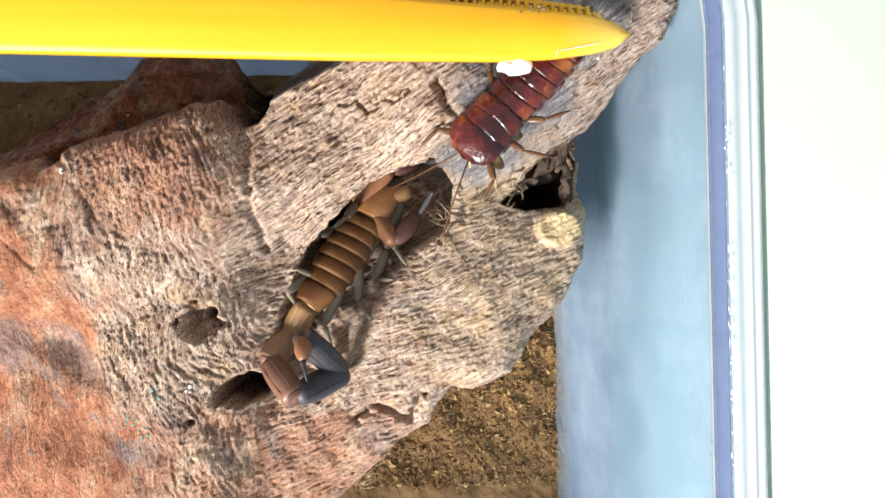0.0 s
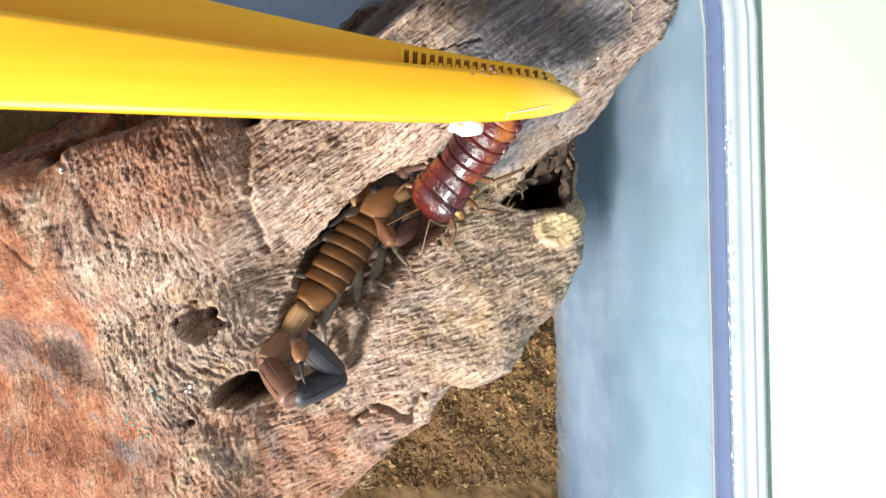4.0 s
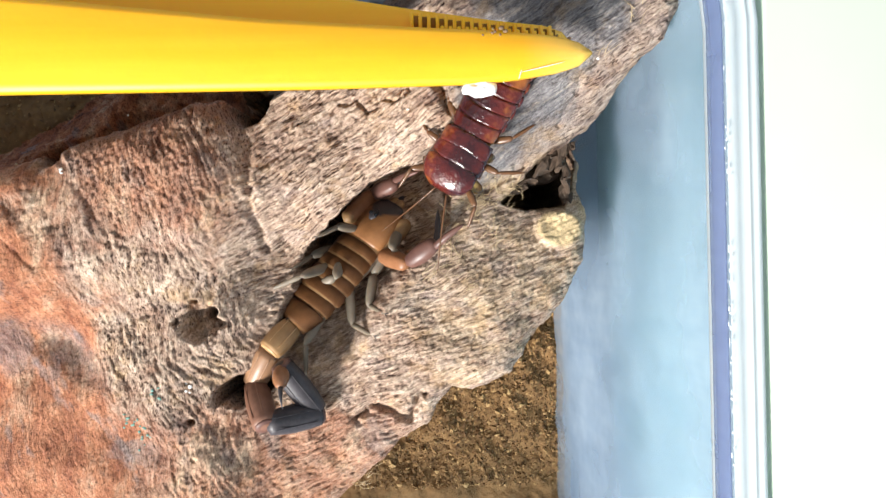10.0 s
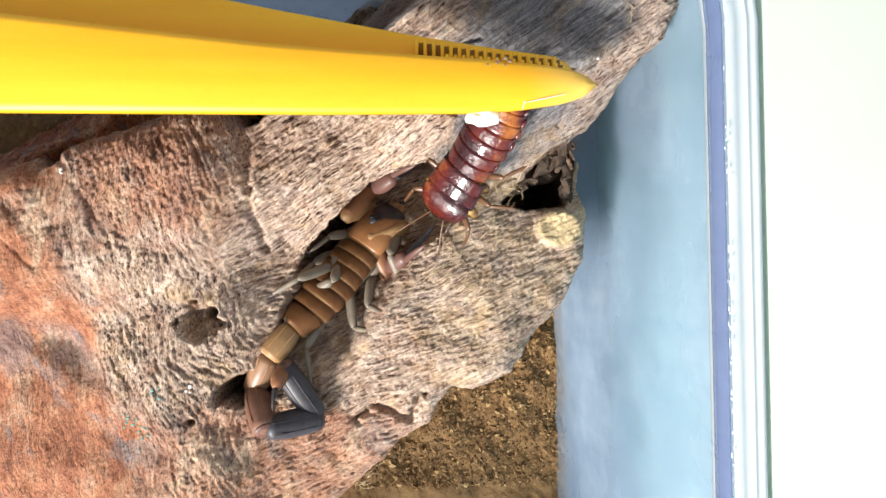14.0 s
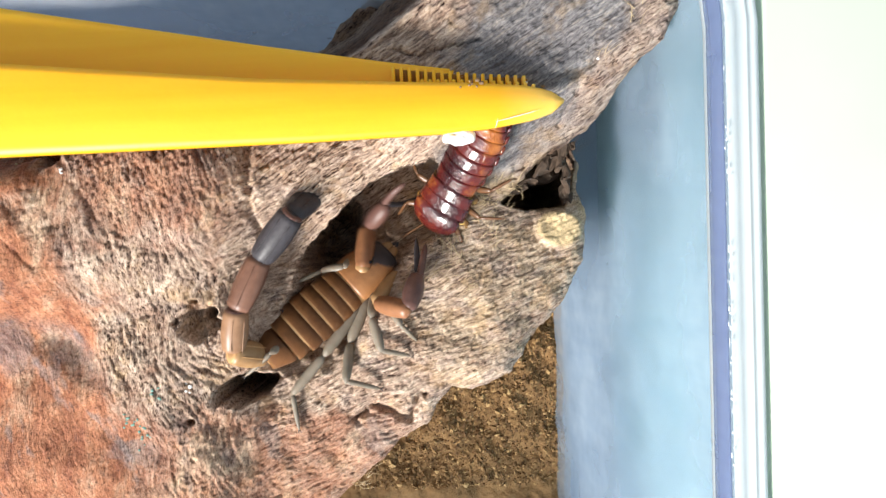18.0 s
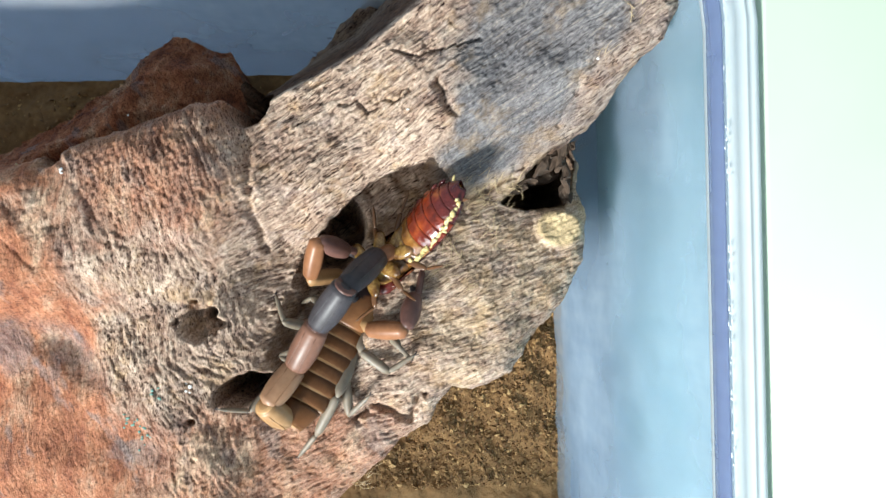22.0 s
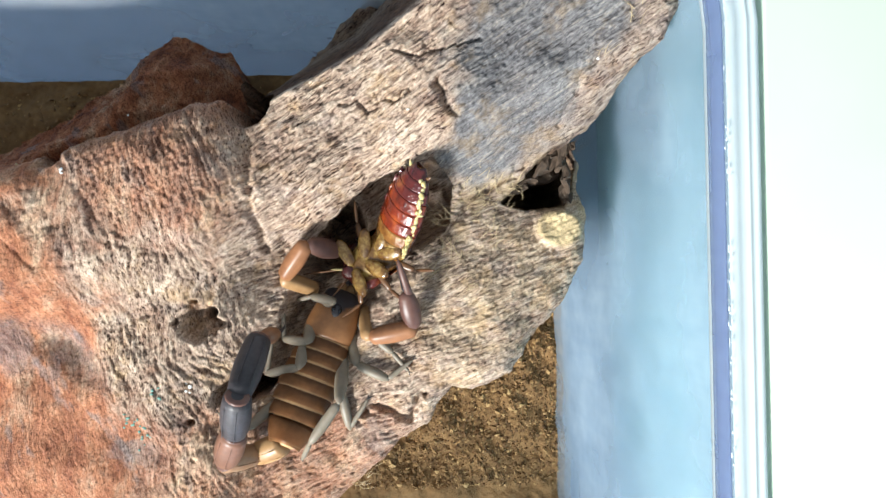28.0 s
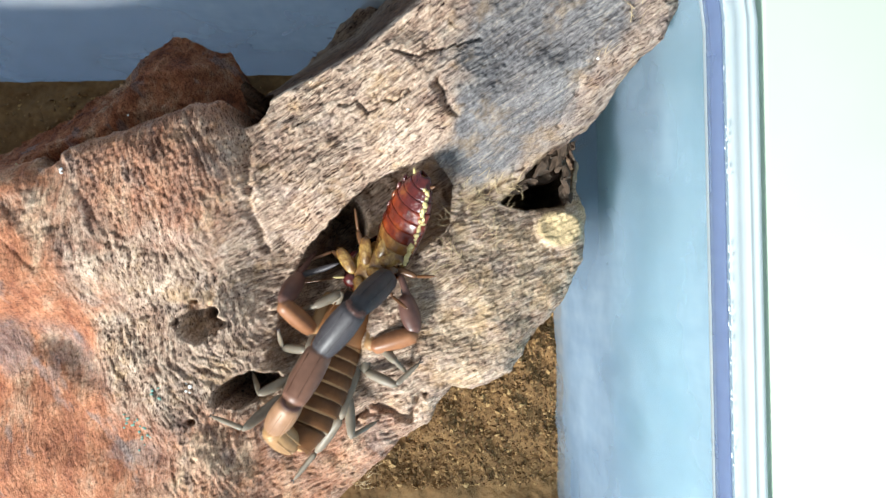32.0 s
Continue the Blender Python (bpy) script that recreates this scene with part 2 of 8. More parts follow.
def oval(x, y, c, rx, ry, turn=0):
    """1 at the middle of an oval, 0 from its rim outwards."""
    a = radians(turn)
    u, v = (x - c[0]) * math.cos(a) + (y - c[1]) * math.sin(a), (y - c[1]) * math.cos(a) - (x - c[0]) * math.sin(a)
    return np.clip(1 - np.hypot(u / rx, v / ry), 0, 1)


def relief_mesh(name, outline, height, step, bounds, masks, floor, tuck, wobble=0.5, seed=0):
    """A lump with a relief on top: outline in mm, height(x, y) in mm, sides that fall to the floor level."""
    x0, x1, y0, y1 = bounds
    xs = np.concatenate([np.arange(x0, -86, 0.8), np.arange(max(x0, -86), x1, step)])
    ys = np.concatenate([np.arange(y0, -47, 0.8), np.arange(max(y0, -47), y1, step)])
    gx, gy = np.meshgrid(xs, ys)
    sd, ux, uy = poly_distance(gx, gy, outline)
    sd = sd + (fbm(gx / 2.2, gy / 2.2, 3, seed + 40) - 0.5) * 2 * wobble
    inn = sd > 0
    cells = inn[:-1, :-1] | inn[1:, :-1] | inn[:-1, 1:] | inn[1:, 1:]
    used = np.zeros(inn.shape, bool)
    for a in (slice(0, -1), slice(1, None)):
        for b in (slice(0, -1), slice(1, None)):
            used[a, b] |= cells
    out = used & ~inn
    gx = np.where(out, gx - ux * sd, gx)
    gy = np.where(out, gy - uy * sd, gy)
    z, sx, sy = height(gx, gy, np.maximum(sd, 0))
    index = np.full(inn.shape, -1)
    index[used] = np.arange(used.sum())
    verts = np.stack([(gx + sx)[used], (gy + sy)[used], z[used]], 1)
    ways = np.stack([ux[used], uy[used]], 1)
    cy, cx = np.nonzero(cells)
    quads = np.stack([index[cy, cx], index[cy, cx + 1], index[cy + 1, cx + 1], index[cy + 1, cx]], 1)
    # rim edges: those of one cell only
    e = np.concatenate([quads[:, [i, (i + 1) % 4]] for i in range(4)])
    key = np.sort(e, 1)
    key = key[:, 0] * (len(verts) + 1) + key[:, 1]
    _, where, count = np.unique(key, return_index=True, return_counts=True)
    rim = e[where[count == 1]]
    rim_ids = np.unique(rim)
    faces = [quads]
    prev = {int(i): int(i) for i in rim_ids}
    n_top = len(verts)
    rows = [verts]
    base = n_top
    for k in range(1, 5):
        f = k / 4
        v = verts[rim_ids].copy()
        wob = (fbm(v[:, 0] / 1.5 + k * 3.1, v[:, 1] / 1.5, 2, seed + 70) - 0.5) * 1.6
        v[:, 2] = v[:, 2] * (1 - f) + floor * f
        v[:, :2] += ways[rim_ids] * (tuck * math.sin(f * 1.5) + wob * math.sin(f * 3))[:, None]
        rows.append(v)
        cur = {int(i): base + j for j, i in enumerate(rim_ids)}
        faces.append(np.array([[prev[int(b)], prev[int(a)], cur[int(a)], cur[int(b)]] for a, b in rim]))
        prev = cur
        base += len(rim_ids)
    verts = np.concatenate(rows)
    faces = np.concatenate(faces)
    me = bpy.data.meshes.new(name)
    me.vertices.add(len(verts))
    me.vertices.foreach_set("co", (verts * MM).astype(np.float32).ravel())
    me.loops.add(faces.size)
    me.loops.foreach_set("vertex_index", faces.astype(np.int32).ravel())
    me.polygons.add(len(faces))
    me.polygons.foreach_set("loop_start", np.arange(0, faces.size, 4, dtype=np.int32))
    me.update(calc_edges=True)
    me.validate()
    for key, values in masks(verts[:, 0], verts[:, 1], verts[:, 2]).items():
        at = me.attributes.new(key, "FLOAT", "POINT")
        at.data.foreach_set("value", np.clip(values, 0, 1).astype(np.float32))
    me.materials.append(M_WOOD)
    return smooth(me)


# ---- the driftwood ----
LOG = [(-176.2, -4.0), (-150.8, 11.3), (-108.6, 9.1), (-84.5, 11.1), (-77.9, 13.5), (-71.4, 14.4), (-67.0, 15.5), (-66.7, 14.1), (-62.6, 16.9), (-52.7, 20.3), (-44.8, 23.5),
       (-38.4, 25.3), (-35.7, 24.6), (-38.0, 23.9), (-37.0, 23.9), (-35.2, 28.2), (-31.0, 36.4), (-28.2, 41.6),
       (-20.0, 51.2), (-9.0, 58.0), (20.0, 59.5), (39.3, 43.2), (37.3, 38.3), (35.0, 33.7), (31.1, 29.6),
       (28.4, 24.9), (25.8, 21.3), (23.1, 19.4), (25.7, 16.3), (25.3, 11.1), (27.4, 6.4), (26.8, -2.0),
       (22.3, -10.7), (17.0, -16.5), (12.6, -23.7), (5.6, -26.7), (1.7, -26.0), (-1.3, -30.0), (-3.1, -33.5),
       (-8.5, -36.7), (-11.0, -40.2), (-15.4, -43.7), (-20.7, -48.5), (-30.3, -57.0), (-51.7, -64.0), (-147.8, -61.8), (-176.1, -37.5)]
HOLLOW = [(-24.1, 0.9), (-20.6, 3.8), (-18.2, 6.4), (-12.7, 11.4), (-8.3, 13.1), (-1.9, 15.1), (1.6, 11.3), (0.6, 4.2),
          (-5.1, -3.0), (-10.7, -12.3), (-14.8, -21.5), (-23.1, -25.7), (-30.9, -26.3), (-32.7, -20.2), (-30.4, -11.9), (-27.0, -4.9)]
KNOT = [(15.6, 14.0), (20.4, 18.2), (23.1, 19.2), (24.5, 15.8), (24.2, 11.2), (22.7, 8.3), (15.4, 7.1), (11.3, 8.7), (13.7, 11.4)]
EDGE = [(-33.9, 20.3), (-27.6, 22.9), (-13.8, 33.1), (1.5, 41.2), (19.4, 50.4)]
SLAB_FROM, SLAB_WAY = (-24.1, 1.1), (0.94, 0.34)


def fibres(x, y, turn, bend, long, thin, seed):
    """Coarse and fine fibre noise that runs along one direction (degrees)."""
    a = radians(turn)
    u, v = x * math.cos(a) + y * math.sin(a), y * math.cos(a) - x * math.sin(a) + bend
    return fbm(u / long, v / thin, 4, seed, 0.62), fbm(u / (long * 2.6), v / (thin * 0.7), 3, seed + 10, 0.6)


def grain_regions(x, y):
    """How far a place lies off the block (side) and on the slab."""
    side = sstep(-42, -30, x + (fbm(x / 9, y / 9, 2, 5) - 0.5) * 12)
    slab = sstep(-3, 3, -(x - SLAB_FROM[0]) * SLAB_WAY[1] + (y - SLAB_FROM[1]) * SLAB_WAY[0] + (fbm(x / 4, y / 4, 2, 6) - 0.5) * 6)
    return side, slab


def grain_fields(x, y):
    """Grain relief: fibres that run up the block, and along the slab and the foot."""
    side, slab = grain_regions(x, y)
    broad, local = fbm(x / 12, y / 12, 2, 9) - 0.5, fbm(x / 2.4, y / 2.4, 3, 10) - 0.5
    up, up_fine = fibres(x, y, 102, broad * 7 + local * 0.9, 1.7, 0.34, 21)
    low, low_fine = fibres(x, y, 23, broad * 3 + local * 0.6, 1.7, 0.32, 11)
    top, top_fine = fibres(x, y, 34, broad * 2 + local * 0.4, 2.4, 0.30, 111)
    grain = up * (1 - side) + (low * (1 - slab) + top * slab) * side
    fine = up_fine * (1 - side) + (low_fine * (1 - slab) + top_fine * slab) * side
    return np.clip((grain - 0.5) * 1.9 + 0.5, 0, 1), np.clip((fine - 0.5) * 1.6 + 0.5, 0, 1)


def slab_terms(x, y):
    dx, dy = x - SLAB_FROM[0], y - SLAB_FROM[1]
    return dx * SLAB_WAY[0] + dy * SLAB_WAY[1], -dx * SLAB_WAY[1] + dy * SLAB_WAY[0]


def red_mask(x, y):
    n = (fbm(x / 7, y / 7, 4, 3) - 0.5) * 26
    return sstep(-54, -66, x + n + (y + 5) * 0.25)


def log_height(x, y, edge):
    along, across = slab_terms(x, y)
    t = 60 + 6.5 * sstep(-28, -44, x) + sstep(-3, 12, across) * (7.5 + np.clip(along, 0, 80) * 0.21)
    t -= 4.5 * sstep(0, 24, x) * sstep(4, -6, across) + np.clip(-y - 14, 0, 30) * 0.2 * sstep(-60, -20, x)
    t += (fbm(x / 13, y / 13, 3, 2) - 0.5) * 5
    # smooth swells of the weathered left end
    red = red_mask(x, y)
    t += red * (2.5 * oval(x, y, (-71.4, 2.1), 16, 12) + 2 * oval(x, y, (-72.5, -31.9), 14, 18) - 1.6 * oval(x, y, (-66.0, -15.8), 14, 5, -35))
    # the slab's far side falls away
    ex = [(EDGE[i], EDGE[i + 1]) for i in range(len(EDGE) - 1)]
    beyond = np.full(x.shape, 1e9)
    for (ax, ay), (bx, by) in ex:
        n = math.hypot(bx - ax, by - ay)
        beyond = np.minimum(beyond, ((y - ay) * (bx - ax) - (x - ax) * (by - ay)) / n)
    beyond = np.where(x > -34.5, beyond, -1)
    t -= np.clip(beyond, 0, 20) * 2.6 * (1 - 0.45 * sstep(-18, 5, x))
    t = np.maximum(t, 36 + (fbm(x / 3, y / 3, 3, 8) - 0.5) * 5)
    # gap between block and slab
    t -= 26 * sstep(0, 0.45, oval(x, y, (-33.7, 24.5), 4.6, 3.6, 40))
    # grain
    grain, fine = grain_fields(x, y)
    crumbly = (1 - red) * (1 - 0.55 * sstep(-5, 10, x))
    rel = (grain - 0.5) * (0.2 + 0.22 * crumbly) + (fine - 0.5) * 0.24 * (1 - 0.6 * red)
    block = sstep(-14, -30, x) * sstep(-30, -22, y)
    pits = sstep(0.36, 0.12, grain) * crumbly * (0.2 + 0.06 * block) + sstep(0.60, 0.74, fbm(x / 0.8, y / 1.0, 4, 51)) * crumbly * (0.1 + 0.06 * block)
    t += rel - pits + (fbm(x / 0.6, y / 0.6, 2, 53) - 0.5) * 0.45 * (1 - 0.6 * red)
    # round the rim
    t -= 3.2 * np.exp(-edge / 1.3)
    # crevices
    for pts, wide, deep in (([(-34.3, 22.3), (-32.8, 13.9), (-33.4, 7.0), (-31.8, 0.1)], 0.7, 1.3),
                            ([(-16.6, -31.8), (-12.4, -29.4), (-6.7, -31.7), (-3.4, -27.3)], 0.8, 2.2),
                            ([(-1.1, 27.9), (0.1, 24.5), (1.5, 22.6)], 0.7, 1.8),
                            ([(-8.0, 32.9), (-4.7, 31.3), (2.0, 33.6), (5.7, 34.5)], 0.3, 1.2),
                            ([(-17.8, 24.7), (-14.4, 25.0), (-12.4, 22.8), (-4.2, 27.9)], 0.3, 0.9),
                            ([(-60.1, 10.9), (-54.8, 1.1), (-45.4, -1.4)], 0.4, 0.35),
                            ([(-74.8, 4.5), (-66.5, -2.9), (-58.6, -2.4)], 0.3, 0.3),
                            ([(-0.4, 1.6), (4.6, 9.1), (9.5, 12.1), (15.2, 15.2)], 0.6, 1.3),
                            ([(19.9, 21.3), (22.7, 27.3), (24.3, 30.6)], 0.3, 0.8)):
        wob = (fbm(x / 2, y / 2, 3, 61) - 0.5) * 2.2
        t -= deep * np.exp(-((line_distance(x + wob, y - wob, pts) / wide) ** 2))
    # bowl, bore holes
    ragged = (fbm(x / 1.3, y / 1.3, 3, 67) - 0.5) * 2.2
    t -= 5.5 * sstep(0, 0.6, oval(x + ragged * 1.6, y - ragged * 1.6, (-42.4, -12.9), 4.4, 4.2)) + 16 * sstep(0.1, 0.5, oval(x + ragged * 0.5, y, (-40.7, -11.5), 1.9, 1.7))
    t -= 30 * sstep(0.05, 0.3, oval(x + ragged * 1.4, y + ragged, (-36.0, -25.6), 6.0, 3.1, 20))
    t -= 6 * sstep(0, 0.5, oval(x, y, (-65.3, 14.7), 2.2, 1.2, 15)) + 4 * sstep(0, 0.5, oval(x, y, (-44.3, -30.4), 0.9, 0.7))
    # knot hole and its pale broken end
    kd, _, _ = poly_distance(x, y, KNOT)
    kd = kd + (fbm(x / 1.2, y / 1.2, 3, 71) - 0.5) * 1.2
    t -= sstep(-0.3, 1.1, kd) * 36
    t += 1.8 * sstep(0, 0.3, oval(x, y, (21.9, 3.8), 5.2, 4.2, -10))
    # the hollow under the slab
    hd, hx, hy = poly_distance(x, y, HOLLOW)
    hd = hd + (fbm(x / 1.7, y / 1.7, 3, 81) - 0.5) * 0.9
    bed = 50.0 + 0.16 * (x + 20) - 0.5 * (y + 8) + (fbm(x / 3, y / 3, 3, 85) - 0.5) * 3 + rel * 0.6
    bed -= 20 * sstep(0, 0.6, oval(x, y, (-21.5, 1.2), 9.0, 5.6, 42))
    near_slab = sstep(-6, 3, -0.5 * (x + 14) * 0.55 + 0.86 * (y - 3))
    left = sstep(-16, -26, x)
    wide = 6.0 - 5.2 * near_slab - 3.0 * left * (1 - near_slab)
    sink = sstep(0, 1, hd / wide)
    low = np.minimum(bed, t)
    t = t * (1 - sink) + low * sink
    # undercut below the slab's lip
    shift = near_slab * sstep(-0.4, 0.6, hd) * np.exp(-np.maximum(hd, 0) / 4.0) * 5.0
    return t, -hx * shift, -hy * shift


def log_masks(x, y, z):
    along, across = slab_terms(x, y)
    grain, fine = grain_fields(x, y)
    red = red_mask(x, y)
    low = sstep(-27, -33, y + (fbm(x / 4, y / 4, 3, 92) - 0.5) * 8) * sstep(5, -20, x)
    grey = sstep(-1.5, 4.5, x - (y - 24) * 0.12 + (fbm(x / 4, y / 4, 3, 93) - 0.5) * 9) * sstep(-3, 2, across + (fbm(x / 3, y / 3, 3, 94) - 0.5) * 5)
    grey *= 1 - 0.75 * sstep(26, 34, x - (y - 36) * 0.75 + (fbm(x / 3, y / 3, 3, 99) - 0.5) * 7)
    slab_grey = grey
    grey = np.maximum(grey * 0.9, red * 0.45 * sstep(0.0, 0.6, oval(x + (fbm(x / 3, y / 3, 3, 98) - 0.5) * 5, y, (-65.0, -17.8), 10, 4.0, -45)))
    ragged = (fbm(x / 2.5, y / 2.5, 4, 96) - 0.5) * 6
    grey = np.maximum(grey, red * 0.5 * sstep(0.0, 0.4, oval(x + ragged, y, (-74.5, -16.8), 5.5, 6.5)))
    grey = np.maximum(grey, red * 0.45 * sstep(0.0, 0.5, oval(x, y + ragged, (-53.5, -35.0), 7, 2.5)))
    pale = sstep(0.0, 0.35, oval(x + (fbm(x, y, 3, 95) - 0.5) * 2, y, (21.7, 3.8), 5.2, 4.0, -10)) * 0.85
    straw = sstep(-8, 4, x + (fbm(x / 5, y / 5, 3, 141) - 0.5) * 12) * sstep(2, -4, across + (fbm(x / 4, y / 4, 3, 143) - 0.5) * 6) * sstep(0.3, 0.6, fbm(x / 3, y / 2, 4, 145))
    pale = np.maximum(pale, 0.2 * straw)
    # wood within the knot's outline is coloured darker brown
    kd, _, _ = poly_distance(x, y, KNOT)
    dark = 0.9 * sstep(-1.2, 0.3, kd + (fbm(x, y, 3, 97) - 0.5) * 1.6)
    # the far side of the slab: brown wood, its shade put into the colour
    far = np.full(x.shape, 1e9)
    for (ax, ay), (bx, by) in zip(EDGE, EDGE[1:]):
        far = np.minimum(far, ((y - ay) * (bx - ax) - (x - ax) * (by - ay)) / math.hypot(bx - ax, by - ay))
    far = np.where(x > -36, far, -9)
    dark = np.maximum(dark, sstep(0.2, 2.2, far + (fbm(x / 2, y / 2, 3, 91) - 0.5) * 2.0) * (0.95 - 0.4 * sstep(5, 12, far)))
    side, slab = grain_regions(x, y)
    crumbly = (1 - 0.85 * np.maximum(red * 0.9, low * 0.5)) * (1 - 0.9 * slab_grey) * (1 - pale) * (1 - 0.45 * side * (1 - slab))
    upper = sstep(-31, -43, x + (fbm(x / 5, y / 5, 3, 131) - 0.5) * 14) * sstep(-3, 7, y + (fbm(x / 4, y / 4, 3, 133) - 0.5) * 12) * (1 - red)
    crumbly *= 1 - 0.35 * upper
    crumbly *= 0.45 + 0.75 * sstep(0.36, 0.6, fbm(x / 6, y / 6, 4, 135))
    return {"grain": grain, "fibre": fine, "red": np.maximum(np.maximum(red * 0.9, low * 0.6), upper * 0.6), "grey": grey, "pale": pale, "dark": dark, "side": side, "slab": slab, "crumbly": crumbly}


driftwood = thing("driftwood", "weathered reddish brown driftwood log with a hollow, lying on soil", "driftwood")
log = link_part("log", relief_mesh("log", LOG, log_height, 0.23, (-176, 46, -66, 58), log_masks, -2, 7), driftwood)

BRANCH = [(-115.6, 13.7), (-106.9, 16.2), (-97.0, 21.4), (-84.6, 27.7), (-76.6, 33.3), (-70.4, 37.2), (-64.6, 43.7), (-59.9, 46.9), (-56.2, 46.4),
          (-52.2, 44.4), (-47.3, 43.7), (-45.3, 40.7), (-44.3, 34.8), (-44.5, 24.9), (-56.2, 17.4), (-89.6, 5.1), (-115.6, 1.4)]


def branch_height(x, y, edge):
    grain, fine = grain_fields(x * 0.9, y)
    t = 29 + 17 * sstep(-1, 11, edge) + 3 * (fbm(x / 8, y / 8, 3, 102) - 0.5) * 2 + (grain - 0.5) * 1.6
    t += (fbm(x / 1.3, y / 1.3, 3, 104) - 0.5) * 1.4
    zero = np.zeros(x.shape)
    return t, zero, zero


def branch_masks(x, y, z):
    grain, fine = grain_fields(x, y)
    one = np.ones(x.shape)
    side, slab = grain_regions(x, y)
    return {"grain": grain, "fibre": fine, "red": one, "grey": 0 * one, "pale": 0 * one, "dark": 0.12 * one, "side": side, "slab": slab, "crumbly": 0.6 * one}


branch = link_part("branch", relief_mesh("branch", BRANCH, branch_height, 0.5, (-110, -30, -5, 50), branch_masks, -2, 3, 0.5, 7), driftwood, "dark brown stump of a branch in the log's shade")


def strand(pts, r=0.11, n=6):
    """A thin dry fibre through a few points (mm)."""
    bm = bmesh.new()
    rings = []
    v = [Vector(p) for p in pts]
    fine = []
    for i in range(len(v) - 1):
        a, b, c, d = v[max(i - 1, 0)], v[i], v[i + 1], v[min(i + 2, len(v) - 1)]
        for k in range(4):
            t = k / 4
            fine.append(0.5 * (2 * b + (c - a) * t + (2 * a - 5 * b + 4 * c - d) * t * t + (3 * b - a - 3 * c + d) * t ** 3))
    fine.append(v[-1])
    for i, p in enumerate(fine):
        way = (fine[min(i + 1, len(fine) - 1)] - fine[max(i - 1, 0)]).normalized()
        side = way.cross(Vector((0.1, 0.2, 1))).normalized()
        up = side.cross(way)
        rr = r * (1 - 0.7 * i / len(fine))
        rings.append([bm.verts.new((p + (side * math.cos(2 * math.pi * j / n) + up * math.sin(2 * math.pi * j / n)) * rr) * MM) for j in range(n)])
    for a, b in zip(rings, rings[1:]):
        for j in range(n):
            bm.faces.new((a[j], b[j], b[(j + 1) % n], a[(j + 1) % n]))
    bmesh.ops.recalc_face_normals(bm, faces=bm.faces[:])
    return bm


def wood_level(x, y):
    """Height of the log's top at a place, in mm."""
    gx, gy = np.array([[x]], float), np.array([[y]], float)
    sd, _, _ = poly_distance(gx, gy, LOG)
    return float(log_height(gx, gy, np.maximum(sd, 0))[0][0, 0])


tuft_rng = random.Random(11)
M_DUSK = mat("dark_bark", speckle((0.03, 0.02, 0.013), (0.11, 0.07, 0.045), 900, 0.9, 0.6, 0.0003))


def tuft(c, spread, count, turn, long, material, up=1.0):
    for _ in range(count):
        x, y = c[0] + tuft_rng.gauss(0, spread), c[1] + tuft_rng.gauss(0, spread * 0.7)
        a = radians(turn + tuft_rng.gauss(0, 35))
        ln = long * tuft_rng.uniform(0.5, 1.3)
        z = wood_level(x, y)
        dx, dy = math.cos(a) * ln, math.sin(a) * ln
        k = tuft_rng.gauss(0, 0.25) * ln
        z2 = max(z, wood_level(x + dx, y + dy)) if abs(z - wood_level(x + dx, y + dy)) < 4 else z
        pts = [(x, y, z - 0.1), (x + dx * 0.4 - dy * 0.1 + k * 0.3, y + dy * 0.4 + k * 0.5, z * 0.5 + z2 * 0.5 + up * tuft_rng.uniform(0.3, 1.0)), (x + dx, y + dy, z2 + up * tuft_rng.uniform(0.1, 0.9))]
        part("fibre", strand(pts, tuft_rng.uniform(0.03, 0.085)), material, driftwood)


tuft((6.7, 9.0), 2.8, 95, 35, 2.0, M_FIBRE, 0.4)
tuft((12.1, 11.1), 2.0, 28, 20, 2.6, M_FIBRE)
tuft((1.1, 1.1), 1.5, 16, -80, 3.6, M_FIBRE, 1.4)
tuft((9.4, 1.1), 1.2, 10, 60, 3.4, M_FIBRE)
tuft((-0.4, 5.8), 1.8, 14, 150, 3.0, M_FIBRE)
tuft((1.6, -6.1), 3.5, 16, 25, 3.0, M_FIBRE, 0.5)
tuft((-15.4, -44.7), 2.2, 12, 20, 2.6, M_FIBRE, 0.5)
tuft((30.4, 36.6), 1.2, 5, 115, 2.6, M_FIBRE, 0.3)
tuft((25.0, 31.3), 1.0, 4, 40, 2.0, M_FIBRE, 0.3)
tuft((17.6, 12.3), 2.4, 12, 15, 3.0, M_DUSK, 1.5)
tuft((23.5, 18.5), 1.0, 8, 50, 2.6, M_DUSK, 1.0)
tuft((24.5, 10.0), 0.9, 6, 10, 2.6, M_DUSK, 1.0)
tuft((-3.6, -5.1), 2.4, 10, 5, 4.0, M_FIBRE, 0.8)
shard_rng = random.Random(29)
